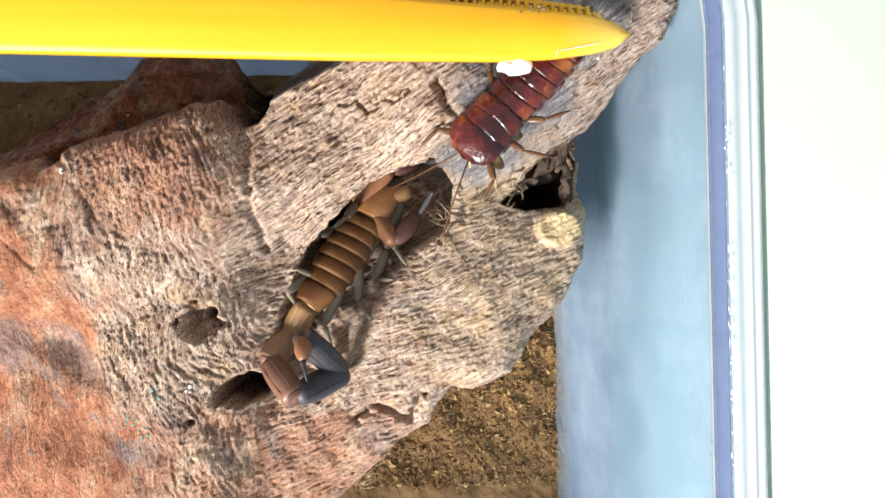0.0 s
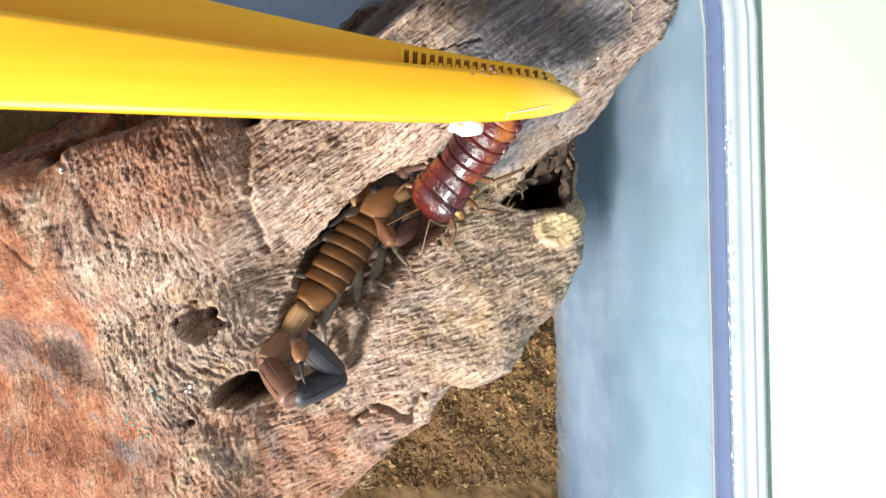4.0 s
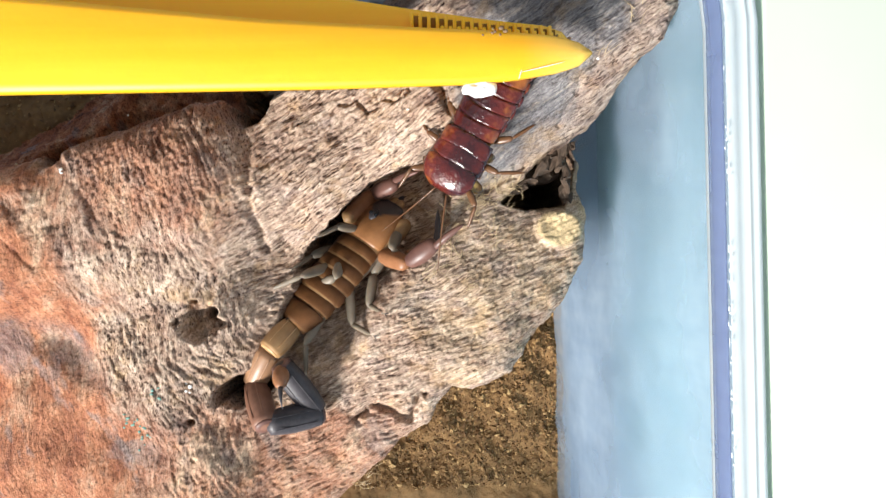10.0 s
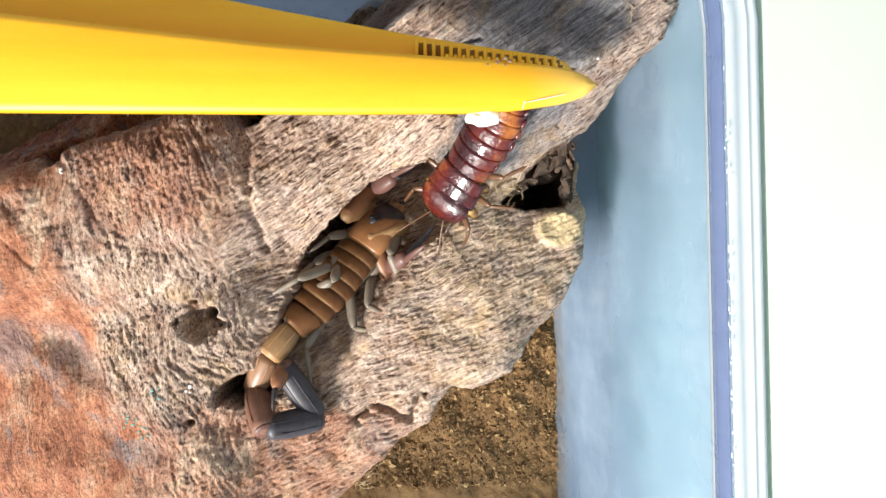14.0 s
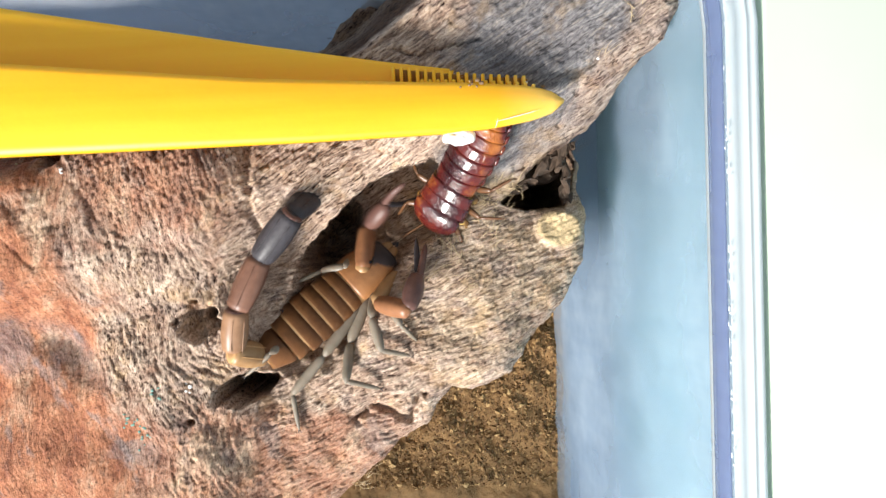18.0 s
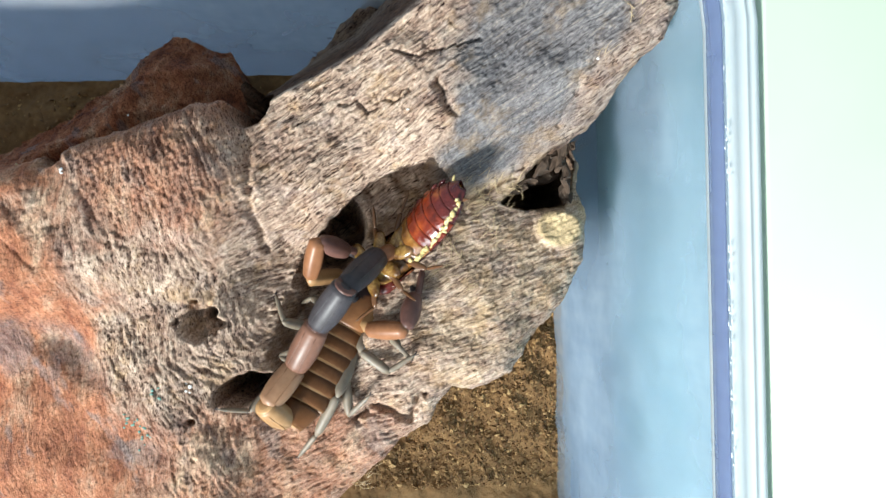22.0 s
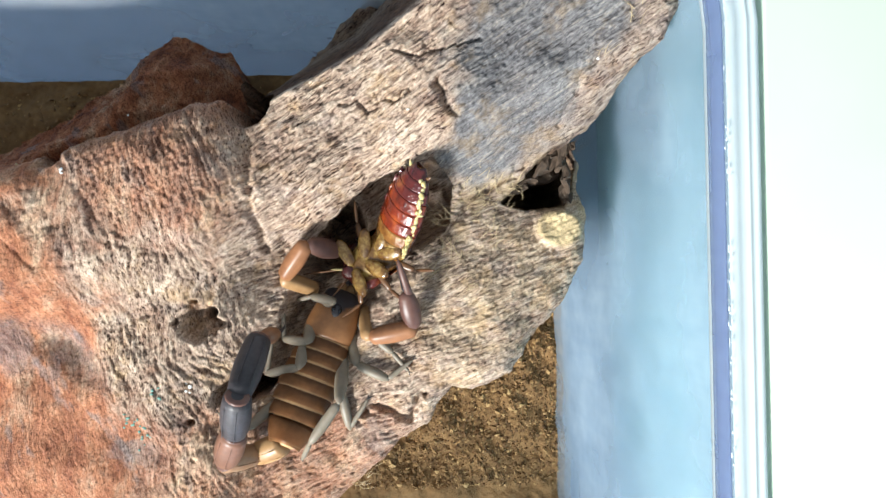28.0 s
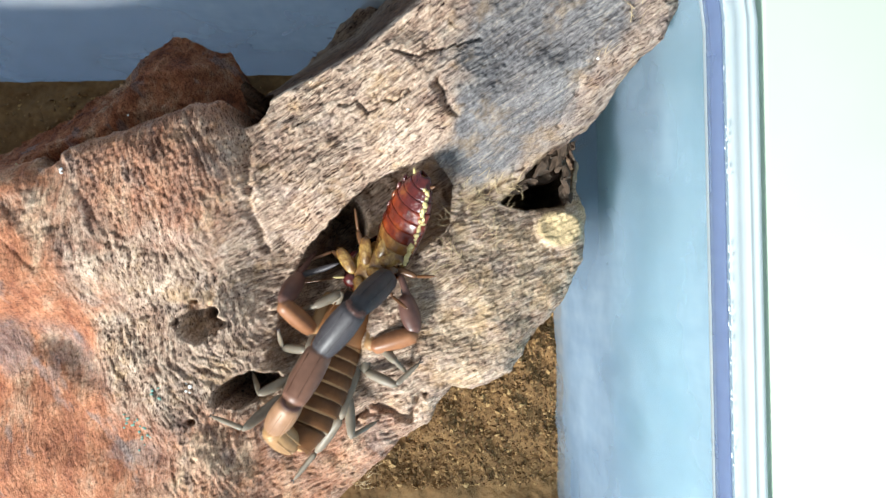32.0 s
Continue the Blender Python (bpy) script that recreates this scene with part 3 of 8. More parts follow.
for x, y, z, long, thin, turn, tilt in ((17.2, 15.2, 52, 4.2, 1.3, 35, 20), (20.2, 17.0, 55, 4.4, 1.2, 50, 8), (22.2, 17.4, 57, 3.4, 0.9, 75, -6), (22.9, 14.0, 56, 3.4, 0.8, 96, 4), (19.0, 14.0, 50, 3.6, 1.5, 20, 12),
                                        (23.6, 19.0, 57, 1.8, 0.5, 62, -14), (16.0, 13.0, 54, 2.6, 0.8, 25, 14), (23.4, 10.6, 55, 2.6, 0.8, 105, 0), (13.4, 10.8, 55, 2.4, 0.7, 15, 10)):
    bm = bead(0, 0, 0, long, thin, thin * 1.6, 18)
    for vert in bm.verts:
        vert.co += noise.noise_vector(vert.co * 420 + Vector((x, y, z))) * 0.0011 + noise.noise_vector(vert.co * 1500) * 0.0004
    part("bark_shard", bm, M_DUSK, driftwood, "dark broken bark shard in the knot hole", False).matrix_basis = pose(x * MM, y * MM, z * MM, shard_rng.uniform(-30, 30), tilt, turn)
x, y = (-71.4, 14.2)
part("straw", strand([(x, y, wood_level(x, y) + 0.3), (x + 2.0, y - 1.6, 68.0), (x + 3.8, y - 2.2, 67.9), (x + 5.4, y - 3.8, wood_level(x + 5.4, y - 3.8) + 0.2)], 0.2), M_FIBRE, driftwood, "pale curved straw")

fleck_rng = random.Random(3)
M_FLECK = mat("white_fleck", speckle((0.75, 0.76, 0.74), (0.9, 0.9, 0.88), 1500, 0.5))
M_MOULD = mat("teal_mould", speckle((0.10, 0.26, 0.22), (0.24, 0.42, 0.36), 1500, 0.8))
for c, count, spread, material, name in (((-62.3, 12.7), 4, 0.35, M_FLECK, "white_fleck"), ((-44.1, -24.0), 6, 0.5, M_FLECK, "white_fleck"), ((-6.0, 23.2), 1, 0.2, M_FLECK, "white_fleck"),
                                         ((-62.1, 26.4), 1, 0.1, M_FLECK, "white_fleck"), ((25.0, 30.6), 1, 0.1, M_FLECK, "white_fleck"),
                                         ((-50.1, -24.6), 5, 0.6, M_MOULD, "mould_speck"), ((-54.9, -30.2), 12, 0.9, M_MOULD, "mould_speck"), ((-51.6, -32.2), 10, 1.3, M_MOULD, "mould_speck")):
    for _ in range(count):
        x, y = c[0] + fleck_rng.gauss(0, spread), c[1] + fleck_rng.gauss(0, spread)
        part(name, bead(x, y, wood_level(x, y) if x > -60 or y < 18 else 48.5, fleck_rng.uniform(0.15, 0.4), fleck_rng.uniform(0.12, 0.3), 0.16, 6), material, driftwood)



# ---- tub, soil, table ----
TUB_TURN = radians(1.25)
TUB_AT = (-85.6, -50.0)
HALF = (113.9, 93.6)


def tub_ring(bm, grow, z, radius=14, n=8):
    """A rounded rectangle of vertices, grow mm wider than the tub at soil level."""
    ring = []
    hx, hy, r = HALF[0] + grow, HALF[1] + grow, radius + grow
    for k, (sx, sy) in enumerate(((1, 1), (-1, 1), (-1, -1), (1, -1))):
        for i in range(n + 1):
            a = math.pi / 2 * (k + i / n)
            x, y = sx * (hx - r) + r * math.cos(a), sy * (hy - r) + r * math.sin(a)
            c, s = math.cos(TUB_TURN), math.sin(TUB_TURN)
            ring.append(bm.verts.new(((TUB_AT[0] + x * c - y * s) * MM, (TUB_AT[1] + x * s + y * c) * MM, z * MM)))
    return ring


def sweep(bm, profile, closed=False):
    rings = [tub_ring(bm, g, z) for g, z in profile]
    pairs = list(zip(rings, rings[1:])) + ([(rings[-1], rings[0])] if closed else [])
    for a, b in pairs:
        for i in range(len(a)):
            bm.faces.new((a[i], b[i], b[(i + 1) % len(a)], a[(i + 1) % len(a)]))
    return rings


tub = thing("plastic_tub", "pale bluish clear plastic tub with a flanged rim on a table", "tub")
bm = bmesh.new()
rings = sweep(bm, [(-2.6, -24), (-1.6, -25), (12.3, 86), (13.6, 86.2), (0.2, -26), (-1.5, -27)])
bm.faces.new(rings[0])
bm.faces.new(rings[-1])
part("shell", bm, M_TUB, tub)
bm = bmesh.new()
sweep(bm, [(12.1, 85.8), (12.4, 87.0), (13.2, 90.8), (13.6, 91.2), (14.9, 91.25), (15.0, 91.18), (16.2, 91.18), (16.3, 91.28), (16.6, 91.28), (16.7, 91.18), (17.3, 91.18), (17.4, 91.28), (18.0, 91.2), (18.3, 90.7), (18.3, 85.5), (17.6, 85.5), (17.4, 89.0), (14.0, 89.0), (13.8, 85.8)], closed=True)
part("rim", bm, M_RIM, tub, "clear ridged rim flange")
bm = bmesh.new()
sweep(bm, [(12.05, 87.6), (12.35, 89.0), (12.85, 91.0), (13.0, 91.25), (12.95, 91.45), (12.65, 91.2), (12.2, 89.0), (11.9, 87.6)], closed=True)
part("lip", bm, M_LIP, tub, "darker blue inner lip of the rim")
# frosted wear along the lip
wear = random.Random(21)
for i in range(70):
    y = wear.gauss(-12, 28)
    x = 28.3 + 13.4 - y * math.tan(TUB_TURN) - 1.4
    part("frost_mark", bead(x + wear.gauss(0, 0.12), y, 91.75, wear.uniform(0.04, 0.13), wear.uniform(0.08, 0.5), 0.05, 6), M_FROST, tub)

soil_field = lambda x, y: (fbm(x / 9, y / 9, 4, 201) - 0.5) * 6 + (fbm(x / 1.6, y / 1.6, 3, 203) - 0.5) * 0.9
xs, ys = np.meshgrid(np.linspace(-200, 32, 464), np.linspace(-145, 46, 382))
zs = soil_field(xs, ys)
c, s = math.cos(TUB_TURN), math.sin(TUB_TURN)
sv = np.stack([xs * c - ys * s, xs * s + ys * c, zs], -1).reshape(-1, 3) * MM
nr, nc = xs.shape
idx = np.arange(nr * nc).reshape(nr, nc)
sf = np.stack([idx[:-1, :-1], idx[:-1, 1:], idx[1:, 1:], idx[1:, :-1]], -1).reshape(-1, 4)
me = bpy.data.meshes.new("soil")
me.from_pydata(sv.tolist(), [], sf.tolist())
me.materials.append(M_SOIL)
soil = tagged(new("soil", smooth(me)), "dark brown coir soil covering the tub's floor", "soil", kind="stuff")

# loose chips of bark on the soil, lumpy and uneven
rng = random.Random(5)
cv, cf = [], []
base_chip = [(1, 0, 0), (-1, 0, 0), (0, 1, 0), (0, -1, 0), (0, 0, 1), (0, 0, -1)]
chip_faces = [(0, 2, 4), (2, 1, 4), (1, 3, 4), (3, 0, 4), (2, 0, 5), (1, 2, 5), (3, 1, 5), (0, 3, 5)]
chips = []
while len(chips) < 12500:
    x, y = (rng.uniform(-24, 29), rng.uniform(-62, 2)) if len(chips) < 11000 else (rng.uniform(-120, -20), rng.uniform(5, 43))
    chips.append((x, y))
cx_, cy_ = np.array(chips).T
cz_ = soil_field(cx_, cy_)
for (x, y), z in zip(chips, cz_):
    r = 0.24 + 0.66 * rng.random() ** 2.6
    turn = Euler((rng.uniform(0, 6), rng.uniform(-0.6, 0.6), rng.uniform(0, 6))).to_matrix()
    k = len(cv)
    px, py = x * c - y * s, x * s + y * c
    for bx, by, bz in base_chip:
        p = turn @ Vector((bx * r * rng.uniform(0.7, 1.4), by * r * rng.uniform(0.6, 1.1), bz * r * rng.uniform(0.25, 0.45)))
        cv.append(((px + p.x) * MM, (py + p.y) * MM, (z + r * 0.08 + p.z) * MM))
    cf += [tuple(k + i for i in f) for f in chip_faces]
me = bpy.data.meshes.new("soil_chips")
me.from_pydata(cv, [], cf)
me.materials.append(M_CHIP)
tagged(new("soil_chips", me), "loose brown bark chips scattered on the soil", "bark chips", kind="stuff")

bm = bmesh.new()
bmesh.ops.create_cube(bm, size=1, matrix=Matrix.Translation((0, 0, -0.0425)) @ Matrix.Diagonal((2.4, 1.6, 0.03, 1)))
bmesh.ops.bevel(bm, geom=bm.edges[:], offset=0.004, segments=2, affect="EDGES")
table = new("table", finish(bm, "table", M_TABLE))
tagged(table, "dark grey table top under the tub", "table", kind="structure")



# ---- white block beside the tub ----
bm = box(46.3, 330, -160, 170, -28, 91.1, 0.4)
white_box = new("backdrop", finish(bm, "backdrop", M_BOX))
white_box.matrix_basis = pose(0, 0, 0, 0, 0, 1.25)
tagged(white_box, "plain white block close beside the tub", "backdrop", kind="structure")


# ---- yellow tweezers ----
def plastic_build(nt, b):
    v = coords(nt)
    n1 = noise_node(nt, coords(nt, (12, 220, 220)), 1.0, 4)
    n2 = noise_node(nt, v, 700, 3)
    r = ramp(nt, [(0.35, (0.90, 0.43, 0.003)), (0.65, (0.94, 0.50, 0.014))])
    nt.links.new(n1, r.inputs[0])
    sep = nt.nodes.new("ShaderNodeSeparateXYZ")
    nt.links.new(v, sep.inputs[0])
    worn = node(nt, "ShaderNodeMapRange")
    for k, val in ((1, 0.004), (2, 0.015), (3, 0.0), (4, 0.55)):
        worn.inputs[k].default_value = val
    nt.links.new(sep.outputs[0], worn.inputs[0])
    nt.links.new(mixrgb(nt, r.outputs[0], (0.72, 0.60, 0.22), worn.outputs[0]), b.inputs["Base Color"])
    b.inputs["Roughness"].default_value = 0.5
    b.inputs["Subsurface Weight"].default_value = 0.25
    b.inputs["Subsurface Radius"].default_value = (0.004, 0.003, 0.0005)
    b.inputs["Subsurface Scale"].default_value = 0.5
    bump(nt, b, n2, 0.12, 0.0002)


M_YELLOW = mat("yellow_plastic", plastic_build)
M_WHITE = mat("white_wax", speckle((0.78, 0.79, 0.78), (0.9, 0.9, 0.88), 900, 0.5, 0.5, 0.0003))
M_GROOVE = mat("shaded_grimy_groove", speckle((0.16, 0.065, 0.004), (0.36, 0.17, 0.012), 900, 0.7))
M_GRIT = mat("grit", speckle((0.10, 0.05, 0.02), (0.36, 0.24, 0.13), 900, 0.8))


def blade(top, foot, x0, x1, thick, lift, n=60):
    """A flat tapering arm: top and foot edges as rows of (x, y), a crown of thickness thick, lift(x) its height."""
    st = []
    for i in range(n + 1):
        x = x0 + (x1 - x0) * i / n
        a, b = steps_of(x, top), steps_of(x, foot)
        st.append((x, max((a - b) / 2, 0.05), thick * (0.55 + 0.45 * min(1, (x1 - x) / 12)), lift(x), (a + b) / 2))
    bm = bmesh.new()
    rings = []
    section = [(-1, -0.5), (-0.96, 0.35), (-0.8, 0.5), (-0.35, 0.72), (0, 0.8), (0.35, 0.72), (0.8, 0.5), (0.96, 0.35), (1, -0.5), (0.5, -0.6), (-0.5, -0.6)]
    for x, w, h, oz, oy in st:
        rings.append([bm.verts.new((x * MM, (oy + w * sy) * MM, (oz + h * sz) * MM)) for sy, sz in section])
    for a, b in zip(rings, rings[1:]):
        for i in range(len(section)):
            bm.faces.new((a[i], b[i], b[(i + 1) % len(section)], a[(i + 1) % len(section)]))
    bm.faces.new(rings[0])
    bm.faces.new(tuple(reversed(rings[-1])))
    bmesh.ops.recalc_face_normals(bm, faces=bm.faces[:])
    return bm


tweezers = thing("tweezers", "yellow plastic tweezers with toothed jaws and a worn tip", "tweezers")
FOOT = [(-150, -7.4), (-78, -7.3), (-26, -7.3), (-4, -7.0), (3, -6.5), (9, -5.6), (12.3, -4.7), (13.7, -3.9), (14.4, -3.0)]
TOP = [(-150, 17), (-78, 8.0), (-34, 3.2), (-10, 1.5), (0, 0.9), (8, 0.1), (11.5, -0.7), (13.4, -1.5), (14.4, -2.5)]
part("front_arm", blade(TOP, FOOT, -150, 14.4, 1.6, lambda x: 1.2 - x * 0.015, 90), M_YELLOW, tweezers)
R_TOP = [(-150, 40), (-78, 18.4), (-45, 11.9), (-34, 9.7), (-13, 5.8), (0, 3.7), (9, 2.6), (11.8, 1.1), (13.4, -1.6)]
R_FOOT = [(-150, 10), (-78, 3), (-34, -1.0), (0, -2), (9, -2.5), (13.4, -2.6)]
part("rear_arm", blade(R_TOP, R_FOOT, -150, 13.4, 1.4, lambda x: -3.2 - x * 0.0), M_YELLOW, tweezers)
for i in range(17):
    x = -12.6 + i * 1.3
    hi = steps_of(x, R_TOP) - 1.3 + 0.03 * i
    ob = part("tooth", box(x, x + 0.55, steps_of(x, TOP) - 0.5, hi, -2.6, -0.5 + 0.02 * i, 0.1), M_YELLOW, tweezers)
    # dark strip in each gap: grime, and the teeth's shade put into its colour
    part("groove", box(x + 0.55, x + 1.3, steps_of(x, TOP) - 0.5, hi - 0.15, -2.7, -1.85, 0.05), M_GROOVE, tweezers)
for i in range(15):
    x = -8 + i * 1.25
    y = steps_of(x, TOP)
    part("tooth", box(x, x + 0.55, y - 0.5, y + 0.42, 0.3, 1.3, 0.12), M_YELLOW, tweezers)
for i in range(26):
    x = rng.uniform(4.5, 12.5) if i > 7 else rng.gauss(0.1, 0.9)
    y = steps_of(x, TOP) + (rng.uniform(-0.2, 1.5) if i > 7 else rng.gauss(-0.2, 0.45))
    part("crumb", bead(x, y, (-2.2 if i > 7 else 2.0) + rng.uniform(-0.2, 0.3), rng.uniform(0.15, 0.5), rng.uniform(0.12, 0.32), rng.uniform(0.12, 0.3), 6), M_GRIT if i % 3 or i < 9 else M_WHITE, tweezers)
bm = bead(-2.2, -7.4, 0.2, 2.7, 1.45, 1.1, 20)
for v in bm.verts:
    v.co += noise.noise_vector(v.co * 900) * 0.0005
part("white_smear", bm, M_WHITE, tweezers, "blob of soft white matter on the lower edge")
part("scratch", limb(7.0, 0.03, 0.07, 0.02, 0.5), M_WHITE, tweezers).matrix_basis = pose(3.5 * MM, -5.6 * MM, 2.0 * MM, 0, 0, 12)
part("scratch", limb(1.6, 0.04, 0.08, 0.02, 0.5), M_WHITE, tweezers).matrix_basis = pose(3.4 * MM, -6.6 * MM, 2.0 * MM, 0, 0, 72)



# ---- scorpion ----
def chitin(c1, c2, rough=0.44, scale=900, bumps=0.3, sub=0.0):
    def build(nt, b):
        speckle(c1, c2, scale, rough, bumps, 0.0001, 0.3)(nt, b)
        b.inputs["Coat Weight"].default_value = 0.08
        b.inputs["Coat Roughness"].default_value = 0.3
        b.inputs["Specular IOR Level"].default_value = 0.35
        b.inputs["Subsurface Weight"].default_value = sub
        b.inputs["Subsurface Radius"].default_value = (0.002, 0.001, 0.0005)
    return build


M_SEAM = mat("scorpion_seam", chitin((0.42, 0.23, 0.095), (0.58, 0.36, 0.17), 0.4))
M_TANSEG = mat("scorpion_tan", chitin((0.27, 0.145, 0.06), (0.42, 0.25, 0.115), 0.45))
M_REDSEG = mat("scorpion_red", chitin((0.19, 0.080, 0.036), (0.33, 0.15, 0.070)))
M_TAILTWO = mat("scorpion_umber", chitin((0.22, 0.115, 0.06), (0.36, 0.205, 0.115), 0.45))
M_TAILTHREE = mat("scorpion_plum", chitin((0.12, 0.056, 0.036), (0.23, 0.115, 0.075), 0.45))
M_MAROON = mat("scorpion_maroon", chitin((0.085, 0.04, 0.034), (0.17, 0.085, 0.065)))
M_DARKSEG = mat("scorpion_dark", chitin((0.022, 0.020, 0.024), (0.060, 0.054, 0.060), 0.52, 1400, 0.7))
M_LEG = mat("scorpion_leg", chitin((0.15, 0.122, 0.09), (0.27, 0.225, 0.17), 0.5, 700, 0.1, 0.15))
M_EYE = mat("eye", None, Base_Color=(0.006, 0.007, 0.01, 1), Roughness=0.08)



def tergite_build(nt, b):
    """Back plate: a pale hind margin, a brown field, a darker front band under the next plate."""
    chitin((0.165, 0.069, 0.026), (0.31, 0.138, 0.052), 0.42)(nt, b)
    field = b.inputs["Base Color"].links[0].from_socket
    sep = nt.nodes.new("ShaderNodeSeparateXYZ")
    nt.links.new(nt.nodes.new("ShaderNodeTexCoord").outputs["Generated"], sep.inputs[0])
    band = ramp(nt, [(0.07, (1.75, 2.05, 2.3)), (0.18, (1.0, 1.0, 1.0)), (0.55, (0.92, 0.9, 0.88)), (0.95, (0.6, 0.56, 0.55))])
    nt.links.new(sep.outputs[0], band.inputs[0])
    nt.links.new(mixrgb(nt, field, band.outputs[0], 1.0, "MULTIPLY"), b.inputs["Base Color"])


def carapace_build(nt, b):
    """Head shield: brown, with a blue-black field from the eyes to the front edge."""
    chitin((0.20, 0.084, 0.032), (0.36, 0.165, 0.063), 0.42)(nt, b)
    field = b.inputs["Base Color"].links[0].from_socket
    sep = nt.nodes.new("ShaderNodeSeparateXYZ")
    v = coords(nt)
    nt.links.new(v, sep.inputs[0])
    across = node(nt, "ShaderNodeMath")
    across.operation = "ABSOLUTE"
    nt.links.new(sep.outputs[1], across.inputs[0])
    ahead = node(nt, "ShaderNodeMath")
    ahead.operation = "MULTIPLY_ADD"
    nt.links.new(across.outputs[0], ahead.inputs[0])
    ahead.inputs[1].default_value = -1.15
    nt.links.new(sep.outputs[0], ahead.inputs[2])
    ragged = node(nt, "ShaderNodeMath")
    ragged.operation = "MULTIPLY_ADD"
    nt.links.new(noise_node(nt, v, 900, 3), ragged.inputs[0])
    ragged.inputs[1].default_value = 0.0022
    nt.links.new(ahead.outputs[0], ragged.inputs[2])
    edge = node(nt, "ShaderNodeMapRange")
    for k, val in ((1, 0.0046), (2, 0.0056), (3, 0.0), (4, 0.94)):
        edge.inputs[k].default_value = val
    nt.links.new(ragged.outputs[0], edge.inputs[0])
    nt.links.new(mixrgb(nt, field, (0.022, 0.026, 0.034), edge.outputs[0]), b.inputs["Base Color"])


M_TERGITE = mat("scorpion_tergite", tergite_build)
M_CARAPACE = mat("scorpion_carapace", carapace_build)

scorpion = thing("scorpion", "brown scorpion with a dark tail on the driftwood", "scorpion")


def plate(x0, x1, wide, tall, low=0.25, taper=1.0, n=22):
    """A back plate: an arched shell with a turned-down rim, from x0 to x1 (the front)."""
    bm = bmesh.new()
    rows = []
    for k in range(7):
        t = k / 6
        x = x0 + (x1 - x0) * t
        f = 1 - 0.10 * abs(t - 0.35) ** 1.5
        w, h = wide * f * (1 + (taper - 1) * t), tall * f * (0.94 if k in (0, 6) else 1.0)
        row = []
        for i in range(n + 1):
            a = -0.25 + (math.pi + 0.5) * i / n
            bow = -0.10 * (x1 - x0) * (1 - math.sin(max(0, min(math.pi, a))))
            row.append(bm.verts.new(((x + bow) * MM, w * math.cos(a) * MM, (low + h * math.sin(a)) * MM)))
        rows.append(row)
    for a, b in zip(rows, rows[1:]):
        for i in range(n):
            bm.faces.new((a[i], a[i + 1], b[i + 1], b[i]))
    bmesh.ops.solidify(bm, geom=bm.faces[:], thickness=0.12 * MM)
    bmesh.ops.recalc_face_normals(bm, faces=bm.faces[:])
    return bm


# body: x runs to the head, origin at the waist between fore and hind body
part("belly", loft([(-17.6, 1.6, 1.0, -0.2), (-16.0, 2.6, 1.7, -0.1), (-12, 4.45, 2.2, 0), (-7, 4.95, 2.3, 0), (-2, 4.55, 2.26, 0), (2, 4.1, 1.9, 0), (6.0, 3.0, 1.5, -0.2), (7.6, 1.4, 0.8, -0.4)], 24), M_SEAM, scorpion, "pale body skin between the back plates")
edges = [-17.4, -13.6, -11.2, -8.9, -6.7, -4.5, -2.4, -0.4]
for k in range(7):
    a, b = edges[k] + 0.05, edges[k + 1] - 0.08
    mid = (a + b) / 2
    w = steps_of(mid, [(-17, 2.5), (-15.5, 2.7), (-12.4, 4.7), (-10, 5.05), (-7, 5.15), (-3, 4.75), (0, 4.4)])
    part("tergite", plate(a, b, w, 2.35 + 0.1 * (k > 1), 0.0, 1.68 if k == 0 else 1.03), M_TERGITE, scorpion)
carapace = part("carapace", loft([(-0.3, 4.0, 1.9, 0.3), (0.2, 4.45, 2.25, 0.25), (2.2, 4.5, 2.4, 0.25), (4.6, 4.15, 2.3, 0.2), (6.6, 3.6, 1.95, 0.1), (7.8, 3.1, 1.5, 0.0), (8.3, 2.3, 1.0, 0.0)], 26), M_CARAPACE, scorpion)
part("eye_mound", bead(4.4, 0, 2.5, 1.1, 0.85, 0.42, 14), M_DARKSEG, carapace, "blackish mound between the eyes")
for s in (1, -1):
    part("eye", bead(4.4, 0.6 * s, 2.75, 0.45, 0.36, 0.36, 12), M_EYE, carapace)
    part("side_eye", bead(7.35, 2.0 * s, 0.95, 0.24, 0.22, 0.22, 8), M_EYE, carapace)
    ch = part("chelicera", limb(3.2, 0.8, 1.05, 0.5, 0.8), M_TANSEG, scorpion)
    ch.matrix_basis = pose(7.0 * MM, 0.95 * s * MM, -0.1 * MM, 0, 6, -6 * s)
    part("jaw", limb(1.5, 0.3, 0.28, 0.06, 0.8), M_DARKSEG, ch).matrix_basis = pose(2.9 * MM, 0, 0, 0, 0, -22 * s)

# the body is drawn at a smaller size above
GROWN = 1.16
for ob in scorpion.children_recursive:
    ob.data.transform(Matrix.Diagonal((GROWN, 1.04, 1.1, 1)))
    ob.location *= 1.1

